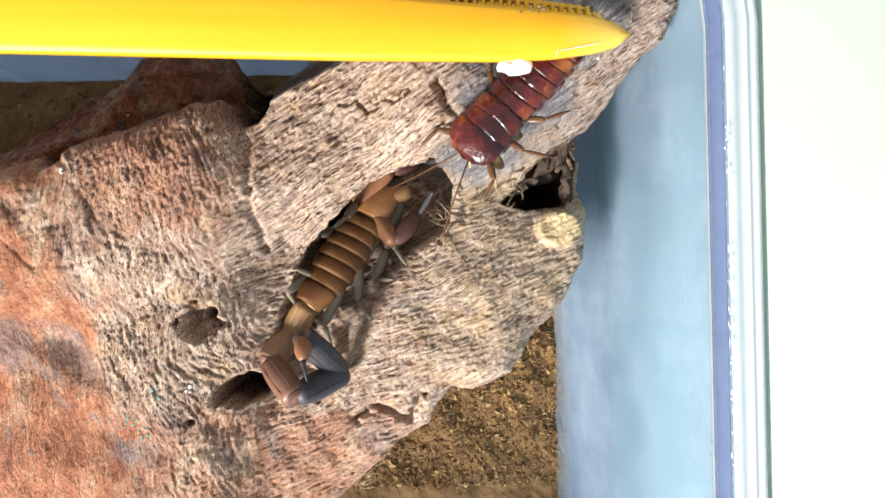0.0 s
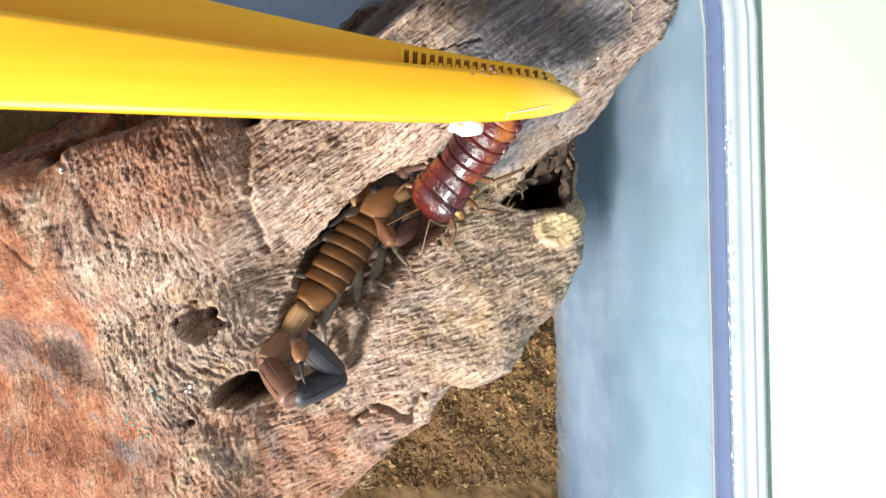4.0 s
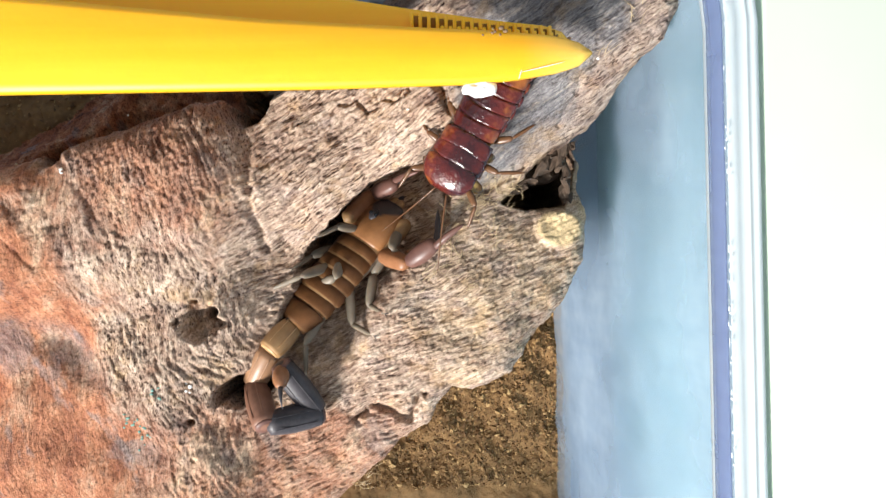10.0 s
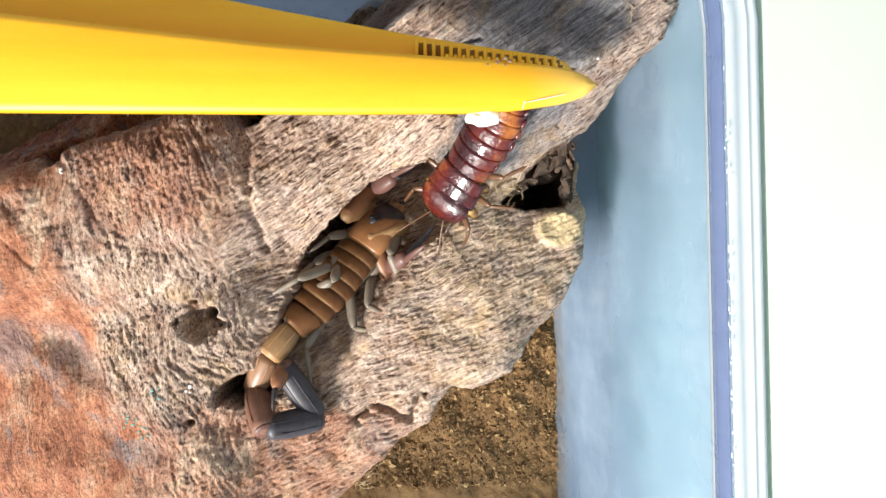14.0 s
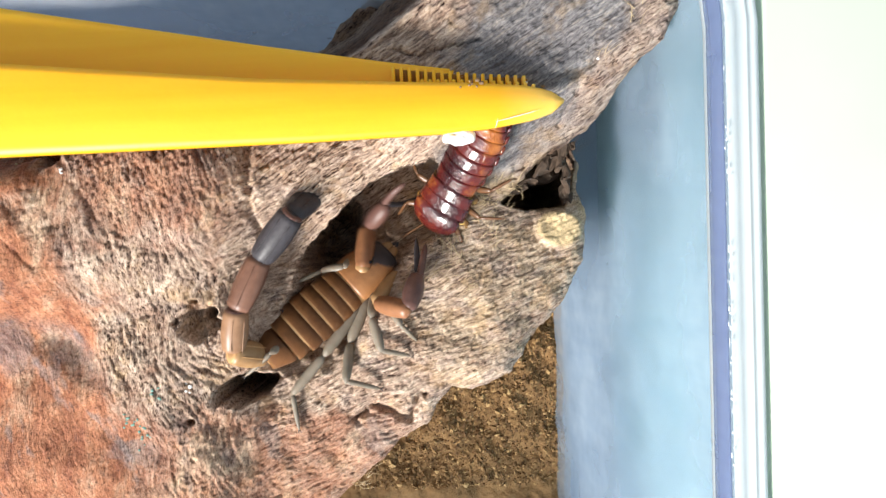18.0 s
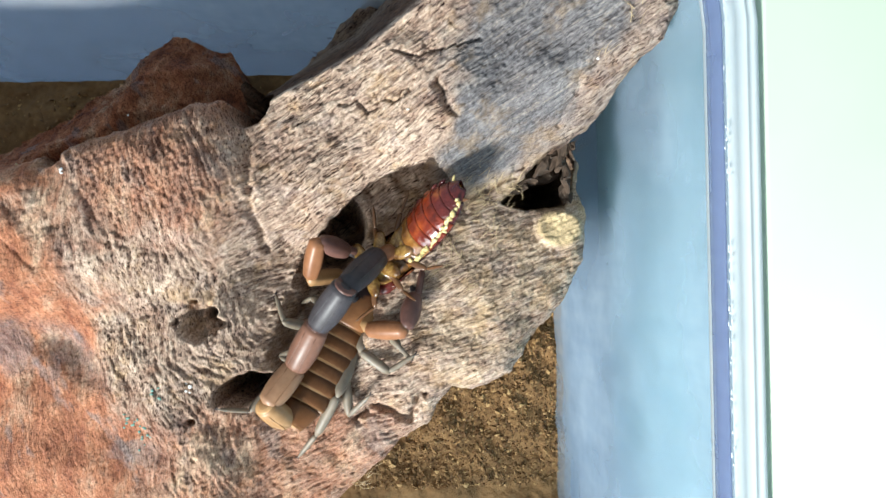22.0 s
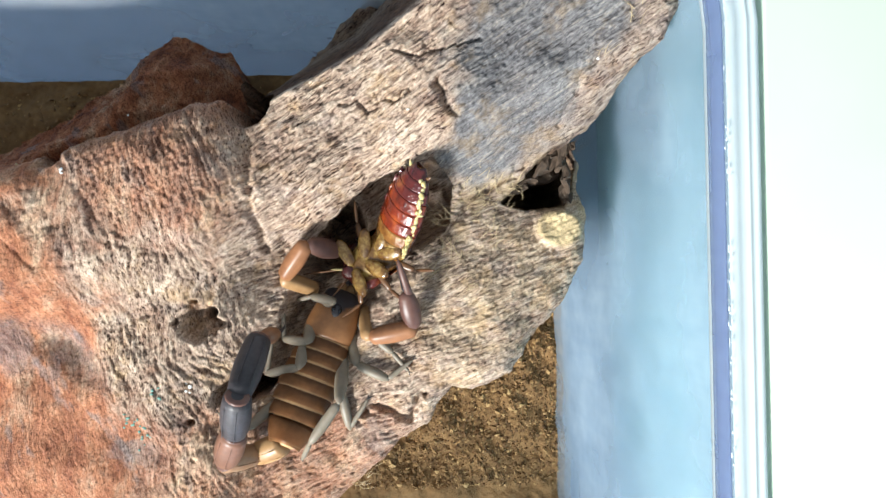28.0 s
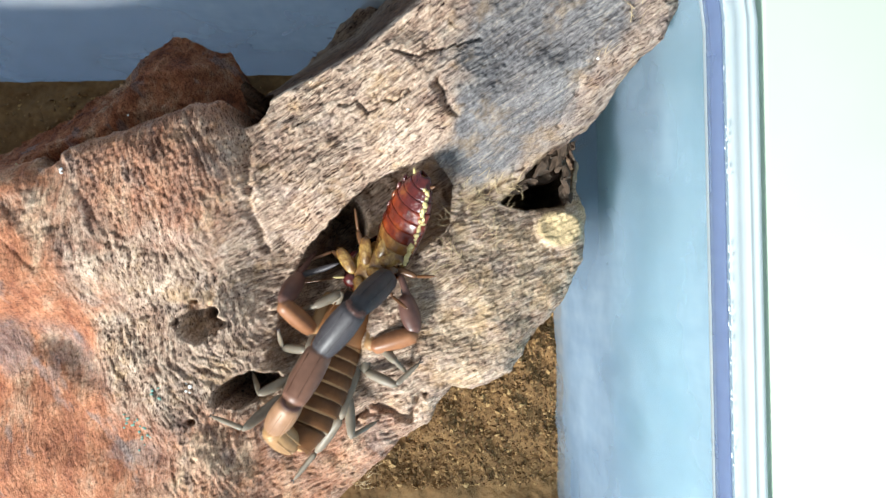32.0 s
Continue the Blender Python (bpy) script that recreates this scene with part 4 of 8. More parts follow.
TAIL = []
for name, length, wide, material in (("tail_segment", 6.6, 2.45, M_TANSEG), ("tail_segment", 7.8, 2.4, M_TAILTWO), ("tail_segment", 9.6, 2.55, M_TAILTHREE),
                                     ("tail_segment", 10.2, 2.55, M_DARKSEG), ("tail_segment", 12.0, 2.4, M_DARKSEG)):
    seg = part(name, limb(length + 0.7, wide * 0.74, wide, wide * 0.84, 0.9, 0.008, 32, 14), material, scorpion)
    part("joint_ring", limb(0.8, wide * 0.7, wide * 0.78, wide * 0.7, 0.9), M_SEAM if material in (M_TANSEG,) else M_MAROON, seg).matrix_basis = pose((length - 0.2) * MM, 0, 0)
    for s in (1, -1):
        part("keel", limb(length * 0.84, 0.05, 0.08, 0.05, 1.0, 0.3, 8), M_SEAM if material is M_TANSEG else material, seg).matrix_basis = pose(length * 0.08 * MM, s * wide * 0.42 * MM, wide * 0.80 * MM)
    TAIL.append(seg)
telson = part("telson", limb(5.0, 0.8, 1.5, 0.6, 0.95, 0, 18), M_REDSEG, scorpion, "reddish swollen sting bulb")
st = [(3.4 * math.sin(t * 1.5), 0.45 * (1 - t) + 0.03, 0.45 * (1 - t) + 0.03, -2.2 * (1 - math.cos(t * 1.5))) for t in (0, 0.2, 0.4, 0.6, 0.8, 1.0)]
part("sting", loft(st, 10), M_DARKSEG, telson, "dark curved sting").matrix_basis = pose(4.5 * MM, 0, 0)
TAIL.append(telson)


def make_arm(s):
    fem = part("arm_femur", limb(8.8, 1.2, 1.5, 1.3, 0.85, 0.06, 20, 12, 4), M_TANSEG, scorpion)
    pat = part("arm_patella", limb(9.2, 1.2, 1.7, 1.3, 0.85, 0.06, 20, 12, 4), M_REDSEG, scorpion)
    hand = part("claw_palm", limb(7.6, 1.0, 1.8, 1.1, 0.85, 0.03, 20, 12), M_MAROON, scorpion, "maroon claw palm")
    part("fixed_finger", limb(7.8, 0.75, 0.62, 0.2, 0.9, 0, 12, 9, 8, 0.5), M_MAROON, hand).matrix_basis = pose(6.2 * MM, 0.55 * s * MM, 0, 0, 0, -3 * s)
    moving = part("moving_finger", limb(8.2, 0.7, 0.55, 0.15, 0.9, 0, 12, 9, 8, -0.5), M_DARKSEG, scorpion, "dark slender claw finger")
    return [fem, pat, hand, moving]


ARM_R, ARM_L = make_arm(-1), make_arm(1)


def make_leg(a, b, c, f=1.0):
    one = part("leg_femur", limb(a + 0.4, 0.72 * f, 1.02 * f, 0.66 * f, 0.8, 0.03, 14, 9, 4), M_LEG, scorpion)
    two = part("leg_tibia", limb(b + 0.4, 0.62 * f, 0.82 * f, 0.5 * f, 0.8, 0.03, 14, 9, 4), M_LEG, scorpion)
    three = part("leg_tarsus", limb(c, 0.46 * f, 0.42 * f, 0.17 * f, 0.9, 0, 12), M_LEG, scorpion)
    for s in (1, -1):
        part("foot_claw", limb(0.9, 0.12, 0.1, 0.03, 1, 0, 6), M_DARKSEG, three).matrix_basis = pose((c - 0.2) * MM, 0, 0, 0, 15, 24 * s)
    return [one, two, three]


LEGS = [make_leg(*d) for _ in (0, 1) for d in ((6.2, 5.2, 5.0, 1.05), (7.4, 6.4, 6.0, 1.15), (9.4, 7.6, 7.0, 1.15), (11.4, 9.4, 7.0, 1.15))]



# ---- cockroach ----
def shell_build(stops, scale, rough):
    def build(nt, b):
        n = noise_node(nt, coords(nt), scale, 4, 0.6)
        r = ramp(nt, stops)
        nt.links.new(n, r.inputs[0])
        nt.links.new(r.outputs[0], b.inputs["Base Color"])
        b.inputs["Roughness"].default_value = rough
        b.inputs["Coat Weight"].default_value = 0.6
        b.inputs["Coat Roughness"].default_value = 0.06
        b.inputs["Specular IOR Level"].default_value = 0.3
        bump(nt, b, noise_node(nt, coords(nt), 1100, 3), 0.6, 0.0005)
    return build


M_BACK = mat("roach_back", shell_build([(0.34, (0.010, 0.003, 0.005)), (0.48, (0.046, 0.006, 0.007)), (0.60, (0.10, 0.013, 0.009)), (0.72, (0.34, 0.11, 0.022))], 120, 0.2))
M_BELLY = mat("roach_belly", shell_build([(0.36, (0.055, 0.006, 0.003)), (0.52, (0.17, 0.020, 0.005)), (0.70, (0.36, 0.075, 0.012))], 220, 0.22))
M_AMBER = mat("roach_amber", shell_build([(0.3, (0.12, 0.04, 0.01)), (0.55, (0.25, 0.11, 0.025)), (0.75, (0.42, 0.25, 0.08))], 400, 0.22))
M_FRINGE = mat("roach_fringe", speckle((0.50, 0.36, 0.10), (0.74, 0.64, 0.34), 800, 0.45, 0.5, 0.0003))
M_COXA = mat("roach_coxa", shell_build([(0.36, (0.060, 0.024, 0.008)), (0.50, (0.17, 0.082, 0.02)), (0.68, (0.46, 0.31, 0.09))], 420, 0.25))
M_ROACHLEG = mat("roach_leg", chitin((0.07, 0.03, 0.015), (0.18, 0.085, 0.035), 0.3))

cockroach = thing("cockroach", "dark red cockroach with an orange ringed belly", "cockroach")


def ring_plate(x0, x1, w0, w1, h0, h1, side, n=26):
    """Half a body ring: side 1 the back, -1 the belly; a slight rear lip overlaps the next ring."""
    bm = bmesh.new()
    rows = []
    for k in range(6):
        t = k / 5
        x = x0 + (x1 - x0) * t
        lip = 1 + 0.016 * t
        w, h = (w0 + (w1 - w0) * t) * lip, (h0 + (h1 - h0) * t) * lip
        row = []
        for i in range(n + 1):
            a = -0.08 + (math.pi + 0.16) * i / n
            row.append(bm.verts.new(((x - 0.5 * abs(math.cos(a)) ** 2 * -1) * MM, w * math.cos(a) * MM, side * h * math.sin(a) * MM)))
        rows.append(row)
    for a, b in zip(rows, rows[1:]):
        for i in range(n):
            bm.faces.new((a[i], b[i], b[i + 1], a[i + 1]))
    bmesh.ops.recalc_face_normals(bm, faces=bm.faces[:])
    bmesh.ops.solidify(bm, geom=bm.faces[:], thickness=0.1 * MM)
    return bm


# abdomen: x runs from the waist to the tail
SHAPE_W = [(0, 3.9), (3, 4.2), (7, 4.4), (11, 4.15), (14, 3.3), (16.2, 2.0), (17.4, 1.0)]
SHAPE_H = [(0, 2.3), (5, 2.7), (10, 2.5), (14, 1.8), (17.4, 0.7)]
part("gut", loft([(x, steps_of(x, SHAPE_W) * 0.93, steps_of(x, SHAPE_H) * 0.8) for x in (-0.5, 1, 3, 6, 9, 12, 14, 16, 17.2)], 24), M_AMBER, cockroach, "amber skin between the body rings")
cuts = [-0.3, 2.3, 4.7, 7.1, 9.4, 11.6, 13.6, 15.4, 17.4]
for a, b in zip(cuts, cuts[1:]):
    for side, material, name in ((1, M_BACK, "back_ring"), (-1, M_BELLY, "belly_ring")):
        if side < 0:
            material = M_COXA if a < 2 else (M_AMBER if a < 4.6 else (M_BELLY if a < 11 else M_BACK))
        part(name, ring_plate(a, b + (0.12 if side < 0 else 0.0), steps_of(a, SHAPE_W), steps_of(b, SHAPE_W), steps_of(a, SHAPE_H) * (1.0 if side > 0 else 0.92), steps_of(b, SHAPE_H) * (1.0 if side > 0 else 0.92), side), material, cockroach)
    if a > 0 and a < 15:
        part("edge_bead", bead((a + b) / 2, -steps_of(a, SHAPE_W) * 1.0, -0.25, 1.0, 0.35, 0.45, 10), M_BACK, cockroach)
crust = random.Random(17)
for i in range(46):
    x = 0.8 + 15.6 * (i + crust.random()) / 46
    bm = bead(x, steps_of(x, SHAPE_W) * crust.uniform(0.86, 0.97), crust.uniform(-1.5, -0.3), crust.uniform(0.3, 0.62), crust.uniform(0.22, 0.42), crust.uniform(0.25, 0.5), 8)
    for vert in bm.verts:
        vert.co += noise.noise_vector(vert.co * 2600) * 0.00022
    part("fringe_bead", bm, M_FRINGE, cockroach)
for s in (1, -1):
    part("cercus", limb(2.2, 0.26, 0.32, 0.08, 0.7), M_FRINGE if s < 0 else M_ROACHLEG, cockroach).matrix_basis = pose(15.6 * MM, s * 1.4 * MM, 0, 0, 0, s * 38)

# thorax: its x runs from the waist to the head
thorax = part("thorax", loft([(-0.6, 3.2, 1.8), (1, 3.7, 2.1), (4, 3.9, 2.1), (7, 3.2, 1.8), (9, 1.8, 1.2)], 22), M_COXA, cockroach, "yellowish underside of the thorax")
for x0, x1, w in ((-0.2, 2.6, 4.5), (2.3, 5.2, 4.8)):
    part("thorax_plate", ring_plate(x0, x1, w * 0.96, w, 2.4, 2.45, 1), M_BACK, thorax)
part("pronotum", loft([(4.9, 3.2, 0.6, 1.6), (5.6, 4.6, 1.1, 1.4), (7.4, 4.7, 1.3, 1.2), (9.2, 3.8, 1.1, 0.9), (10.3, 2.2, 0.6, 0.7)], 24), M_BACK, thorax, "glossy dark red neck shield")
head = part("head", bead(9.0, 0, -0.6, 1.7, 1.6, 1.5, 16), M_BACK, thorax)
part("palp", limb(2.2, 0.22, 0.2, 0.12), M_FRINGE, thorax).matrix_basis = pose(9.6 * MM, 0.7 * MM, -1.6 * MM, 0, 40, 30)
for s in (1, -1):
    part("eye_spot", bead(9.3, 1.35 * s, -0.3, 0.55, 0.3, 0.6, 10), M_EYE, thorax)
    part("antenna", limb(15 if s > 0 else 13, 0.2, 0.13, 0.05, 1, 0, 8, 9, 8, 0.8 * s), M_ROACHLEG, thorax).matrix_basis = pose(10.0 * MM, 0.9 * s * MM, -0.5 * MM, 0, 4, 22 * s)
    for k, (x, turn) in enumerate(((6.6, 58), (4.0, 96), (1.2, 128))):
        part("coxa", limb(5.6, 0.8, 1.3, 0.65, 0.6, 0.05, 16, 10, 3), M_COXA, thorax).matrix_basis = pose((x + 0.8) * MM, 0.3 * s * MM, -1.8 * MM, 0, 8, s * (turn + 30))
        out = radians(turn)
        bx, by = x + 2.6 * math.cos(out), s * 3.2
        part("leg_thigh", limb(3.8, 0.4, 0.6, 0.36, 0.6), M_ROACHLEG, thorax).matrix_basis = pose(bx * MM, by * MM, -1.4 * MM, 0, -10, s * turn)
        ex, ey = bx + 3.6 * math.cos(out), by + s * 3.6 * math.sin(out)
        part("leg_shin", limb(4.4, 0.26, 0.28, 0.1, 0.8, 0.15, 8), M_ROACHLEG, thorax).matrix_basis = pose(ex * MM, ey * MM, -0.7 * MM, 0, 14, s * (turn + (24 if k else -50)))



# ---- what moves ----
def paced(ob, rows):
    """Key a thing or a part: rows of seconds, millimetres and degrees."""
    walk(ob, [(t, pose(x * MM, y * MM, z * MM, rx, ry, rz)) for t, x, y, z, rx, ry, rz in rows])


def motions():
    paced(scorpion, [(0, -14.32, 6.04, 53.38, -38, 15, 57.4), (3.5, -14.33, 5.99, 53.38, -38, 15, 57.5), (6, -14.54, 5.83, 53.38, -38, 15.1, 57.4), (8.3, -14.62, 5.49, 53.37, -38, 15.2, 57.1), (9, -14.91, 4.68, 53.39, -38, 14.9, 56.7), (9.6, -15.11, 2.33, 53.43, -36, 14.5, 52.7), (10, -15.29, 1.3, 53.43, -35, 14.5, 51.5), (11, -15.22, 0.71, 53.43, -35, 14.4, 50.6), (13, -15.3, 0.48, 53.44, -35.6, 14.4, 50.2), (14.5, -15.18, 0.51, 53.45, -36, 14.3, 51.5), (16.5, -17.91, -0.98, 53.38, -34.4, 15.1, 54), (17, -18.5, -1.68, 53.37, -34, 15.2, 54.1), (17.5, -17.71, -2.11, 54.23, -30, 13.9, 52.3), (17.8, -17.17, -6.39, 55.6, -20, 12.6, 46), (18, -17.58, -6.5, 56.33, -18, 12.8, 41.6), (18.2, -16.56, -10.73, 57.22, -16, 14.1, 40.3), (18.5, -16.5, -10.04, 57.21, -16, 14.2, 44.3), (19, -15.46, -10.25, 57.36, -14, 15.3, 47.1), (20, -18.38, -12.91, 57.39, -4, 14.9, 61.5), (21, -19.05, -14.1, 57.44, 0, 17.2, 62.1), (22, -18.62, -13.94, 57.46, -6, 17, 62), (23, -18.95, -14.08, 57.43, -4, 17.3, 62.7), (25, -20.34, -14.86, 57.52, 0, 19.1, 65.4), (26.3, -21.01, -15.94, 57.76, 0.9, 19.3, 67.8), (28, -21.59, -16.67, 57.97, 2, 19.7, 70.3), (29, -21.89, -17.01, 57.98, 2, 19.6, 70.7), (30, -21.48, -17.33, 57.96, 2, 19.8, 72.5), (31, -22.29, -17.99, 58.21, 2, 19.8, 68.4), (31.6, -22.18, -17.87, 58.12, 0, 20.8, 70.4), (32, -19.27, -17.14, 58.69, -2, 20, 68.3)])
    paced(TAIL[0], [(0, -19.98, 0, 0.2, -42.4, 24.8, 160), (3.5, -19.98, 0, 0.2, -41.7, 21, 161.6), (6, -19.98, 0, 0.2, -42, 22.4, 160.5), (8.3, -19.98, 0, 0.2, -42.7, 25, 158.9), (9, -19.98, 0, 0.2, -41.6, 9.9, 162.8), (9.6, -19.98, 0, 0.2, -37.1, 0.5, 178.3), (10, -19.98, 0, 0.2, -36.6, -12.3, -173.1), (11, -19.98, 0, 0.2, -35.8, -7.9, -174.6), (13, -19.98, 0, 0.2, -36.5, -10.7, -171.3), (14.5, -19.98, 0, 0.2, -36.4, -1.5, -179.3), (16.5, -19.98, 0, 0.2, -40.7, -27.4, -164.5), (17, -19.98, 0, 0.2, -41.1, -30, -164.1), (17.5, -19.98, 0, 0.2, -34.3, -27.8, -170.1), (17.8, -19.98, 0, 0.2, -19.1, -36.3, 175.9), (18, -19.98, 0, 0.2, -7.1, -48.6, 144.6), (18.2, -19.98, 0, 0.2, -8.1, -50.3, 133.3), (18.5, -19.98, 0, 0.2, 0.6, -54.4, 103.5), (19, -19.98, 0, 0.2, -27.7, -46.8, 135.6), (19.33, -19.98, 0, 0.2, -18.8, -66.1, 73.9), (19.67, -19.98, 0, 0.2, 29.8, -64.3, -24.8), (20, -19.98, 0, 0.2, 34, -44.6, -82.5), (21, -19.98, 0, 0.2, 31.9, -49.1, -83.5), (21.5, -19.98, 0, 0.2, -5.7, -72.4, -10.2), (22, -19.98, 0, 0.2, -62.4, -55.2, 81.6), (23, -19.98, 0, 0.2, -35.8, -55.3, 59.9), (25, -19.98, 0, 0.2, -29.9, -49.6, 54.7), (26.3, -19.98, 0, 0.2, -42.8, -50.4, 80.3), (27.15, -19.98, 0, 0.2, -54.3, -4.9, 104.5), (28, -19.98, 0, 0.2, -46.2, 41.1, 125.7), (29, -19.98, 0, 0.2, -25.9, 52.1, 143), (30, -19.98, 0, 0.2, -24.2, 48.5, 136.9), (31, -19.98, 0, 0.2, -7.1, 51.6, 160.6), (31.3, -19.98, 0, 0.2, -32, 11.8, 139.9), (31.6, -19.98, 0, 0.2, -44.4, -31.1, 135.5), (32, -19.98, 0, 0.2, -6.8, -55.6, 73)])
    paced(TAIL[1], [(0, -25.62, 2.05, -2.57, -42.5, -23, -162.5), (3.5, -25.83, 1.94, -2.17, -41.8, -20.9, -164.4), (6, -25.74, 2.04, -2.31, -42.9, -23.9, -161), (8.3, -25.56, 2.15, -2.59, -44.3, -27.6, -157.9), (9, -26.19, 1.93, -0.94, -42.5, 19.8, 167.5), (9.6, -26.58, 0.2, 0.14, -46.2, 34.8, 155.4), (10, -26.39, -0.77, 1.6, -40.8, 34.6, 164), (11, -26.49, -0.62, 1.1, -39.8, 32.5, 166), (13, -26.39, -0.98, 1.42, -39.8, 32.8, 167.1), (14.5, -26.58, -0.08, 0.37, -40.7, 34.2, 165.8), (16.5, -25.63, -1.56, 3.24, -37.1, 29.8, 168.6), (17, -25.48, -1.57, 3.5, -37.8, 31.6, 166.9), (17.5, -25.73, -1, 3.28, -39.4, -8.9, 157.6), (17.8, -25.29, 0.38, 4.11, -39.1, -74.1, 129.8), (18, -23.54, 2.53, 5.15, 38.5, -38.4, 34.2), (18.2, -22.87, 3.07, 5.28, 37.6, -41.4, 7.6), (18.5, -20.88, 3.73, 5.57, 12.5, -42.9, 33.3), (19, -23.21, 3.16, 5.01, 31.7, -36.8, -17), (20, -19.37, -4.66, 4.83, 13.9, -36.6, -15.8), (21, -19.5, -4.3, 5.19, 8.8, -37.7, -16), (22, -19.44, 3.73, 5.62, 9.9, -2.4, -8.7), (23, -18.1, 3.25, 5.63, 3, -8.4, 17.3), (25, -17.51, 3.49, 5.22, -4.2, -39.2, 22), (26.3, -19.27, 4.15, 5.28, -41.3, -69.2, 71.6), (28, -22.89, 4.04, -4.14, -72.6, -47.6, 127.2), (29, -23.22, 2.44, -5.01, -55.1, -52.6, 114.2), (30, -23.17, 2.99, -4.74, -60.3, -44.2, 137.4), (31, -23.85, 1.36, -4.97, 35.6, -77.5, 17.5), (31.6, -24.01, 3.96, 3.61, 71.8, -52.7, -52.2), (32, -18.89, 3.57, 5.64, 35.7, -53.8, -23)])
    paced(TAIL[2], [(0, -32.46, -0.12, 0.48, 5.8, 4.9, -106.3), (3.5, -32.85, -0.02, 0.61, 5.8, 3.1, -106.3), (6, -32.48, -0.28, 0.85, 5.1, 3.3, -108.9), (8.3, -31.97, -0.45, 1.02, 3.9, 4.2, -111.7), (9, -33.36, 3.52, -3.58, 4.5, 3.8, -107.1), (9.6, -32.4, 2.87, -4.31, 3.1, 0.2, -118.8), (10, -32.56, 1, -2.82, 2, -2.3, -117), (11, -32.88, 0.98, -3.09, 0.6, -2.5, -118.7), (13, -32.79, 0.48, -2.8, -0.6, -6.7, -117), (14.5, -32.83, 1.51, -4.01, -1.8, -2.6, -115.5), (16.5, -32.27, -0.23, -0.64, -1.6, -21, -115.3), (17, -31.95, -0.06, -0.59, -0.9, -21.4, -115.2), (17.25, -32.4, 0.94, 1.95, 3.3, -34.1, -80), (17.5, -32.86, 1.93, 4.48, -3.2, -46.4, -38.6), (17.8, -26.65, 2.02, 11.61, -19.8, -50.7, 9.7), (18, -18.49, 5.96, 10, -12.4, -19.5, 20), (18.2, -17.07, 3.84, 10.44, 3, -41.7, -2.3), (18.5, -16.1, 6.87, 10.88, 11.4, -34.3, -10.3), (19, -17.24, 1.33, 9.68, 14.2, -29.7, -15.5), (20, -13.34, -6.37, 9.49, 3, -46.2, -12.2), (21, -13.57, -5.99, 9.96, 2.8, -29, -14.1), (22, -11.73, 2.55, 5.95, 6.5, -39.6, -7.9), (23, -10.74, 5.54, 6.76, 0, -9.4, 2.5), (25, -11.9, 5.76, 10.15, -1.9, -10.2, 0), (26.3, -18.4, 6.78, 12.57, 5.9, -76.8, -18.4), (28, -26.07, 8.23, 1.62, -2.5, -63, -9.9), (29, -25.16, 6.76, 1.19, 13.7, -76.3, -28), (30, -27.29, 6.78, 0.69, 35.9, -65.8, -57.1), (31, -22.24, 1.87, 2.64, 68.4, -62, -102.7), (31.6, -21.12, 0.23, 9.82, 3.5, -56.2, -31.3), (32, -14.66, 1.77, 11.94, -8.2, -8.7, -7.2)])
    paced(TAIL[3], [(0, -35.15, -9.3, -0.34, 52.4, 38.2, -5.9), (3.5, -35.53, -9.23, 0.09, 53.2, 40.4, -5.4), (6, -35.58, -9.35, 0.29, 53.9, 41.7, -5), (8.3, -35.5, -9.35, 0.32, 54.6, 42.9, -4.9), (9, -36.18, -5.63, -4.22, 38.2, 30.3, -32.9), (9.6, -37.02, -5.55, -4.34, 37.2, 26.6, -32.3), (10, -36.91, -7.55, -2.44, 43, 39.4, -22.6), (11, -37.48, -7.43, -2.67, 43.8, 37.9, -21.5), (13, -37.11, -8.02, -1.68, 49.9, 44.6, -13.8), (14.5, -36.96, -7.15, -3.58, 43.2, 35.8, -26), (16.5, -36.09, -8.33, 2.8, 64.9, 43.6, 17.9), (17, -35.76, -8.15, 2.91, 63.2, 35.7, 25.9), (17.5, -27.68, -2.19, 11.43, 50.4, 29.1, 23.4), (17.65, -24.17, 0.43, 15.24, 37.8, -3.3, 2.3), (17.8, -20.66, 3.04, 19.04, 36.8, -37.9, -15.5), (18, -9.98, 9.06, 13.2, 23.9, -30.7, 0.4), (18.2, -9.91, 3.55, 16.83, 20.9, -30.4, -2.2), (18.5, -8.3, 5.45, 16.29, 25.4, -32, -19.4), (19, -9.2, -0.89, 14.43, 17.9, -35, -11.1), (20, -6.85, -7.77, 16.42, 6.3, -48.5, -11.8), (21, -5.42, -8.04, 14.61, 5.7, -43.5, -15), (22, -4.4, 1.53, 12.06, 12.5, -45.1, -18.6), (23, -1.27, 5.96, 8.34, 9.5, -40, -16.8), (25, -2.45, 5.76, 11.85, 3.2, -39.5, -12), (26.3, -16.31, 6.09, 21.92, 5.4, -54.7, -17), (28, -21.78, 7.48, 10.18, -12.5, -60.3, 6.7), (29, -23.15, 5.69, 10.52, 7.5, -60.5, -17.8), (30, -25.15, 3.48, 9.45, 18.1, -56.2, -34.9), (31, -23.23, -2.53, 11.12, 7, -60.5, -19.2), (31.6, -16.56, -2.54, 17.8, 9.9, -43.3, -23), (32, -5.24, 0.59, 13.4, 11.6, -37.9, -23.9)])
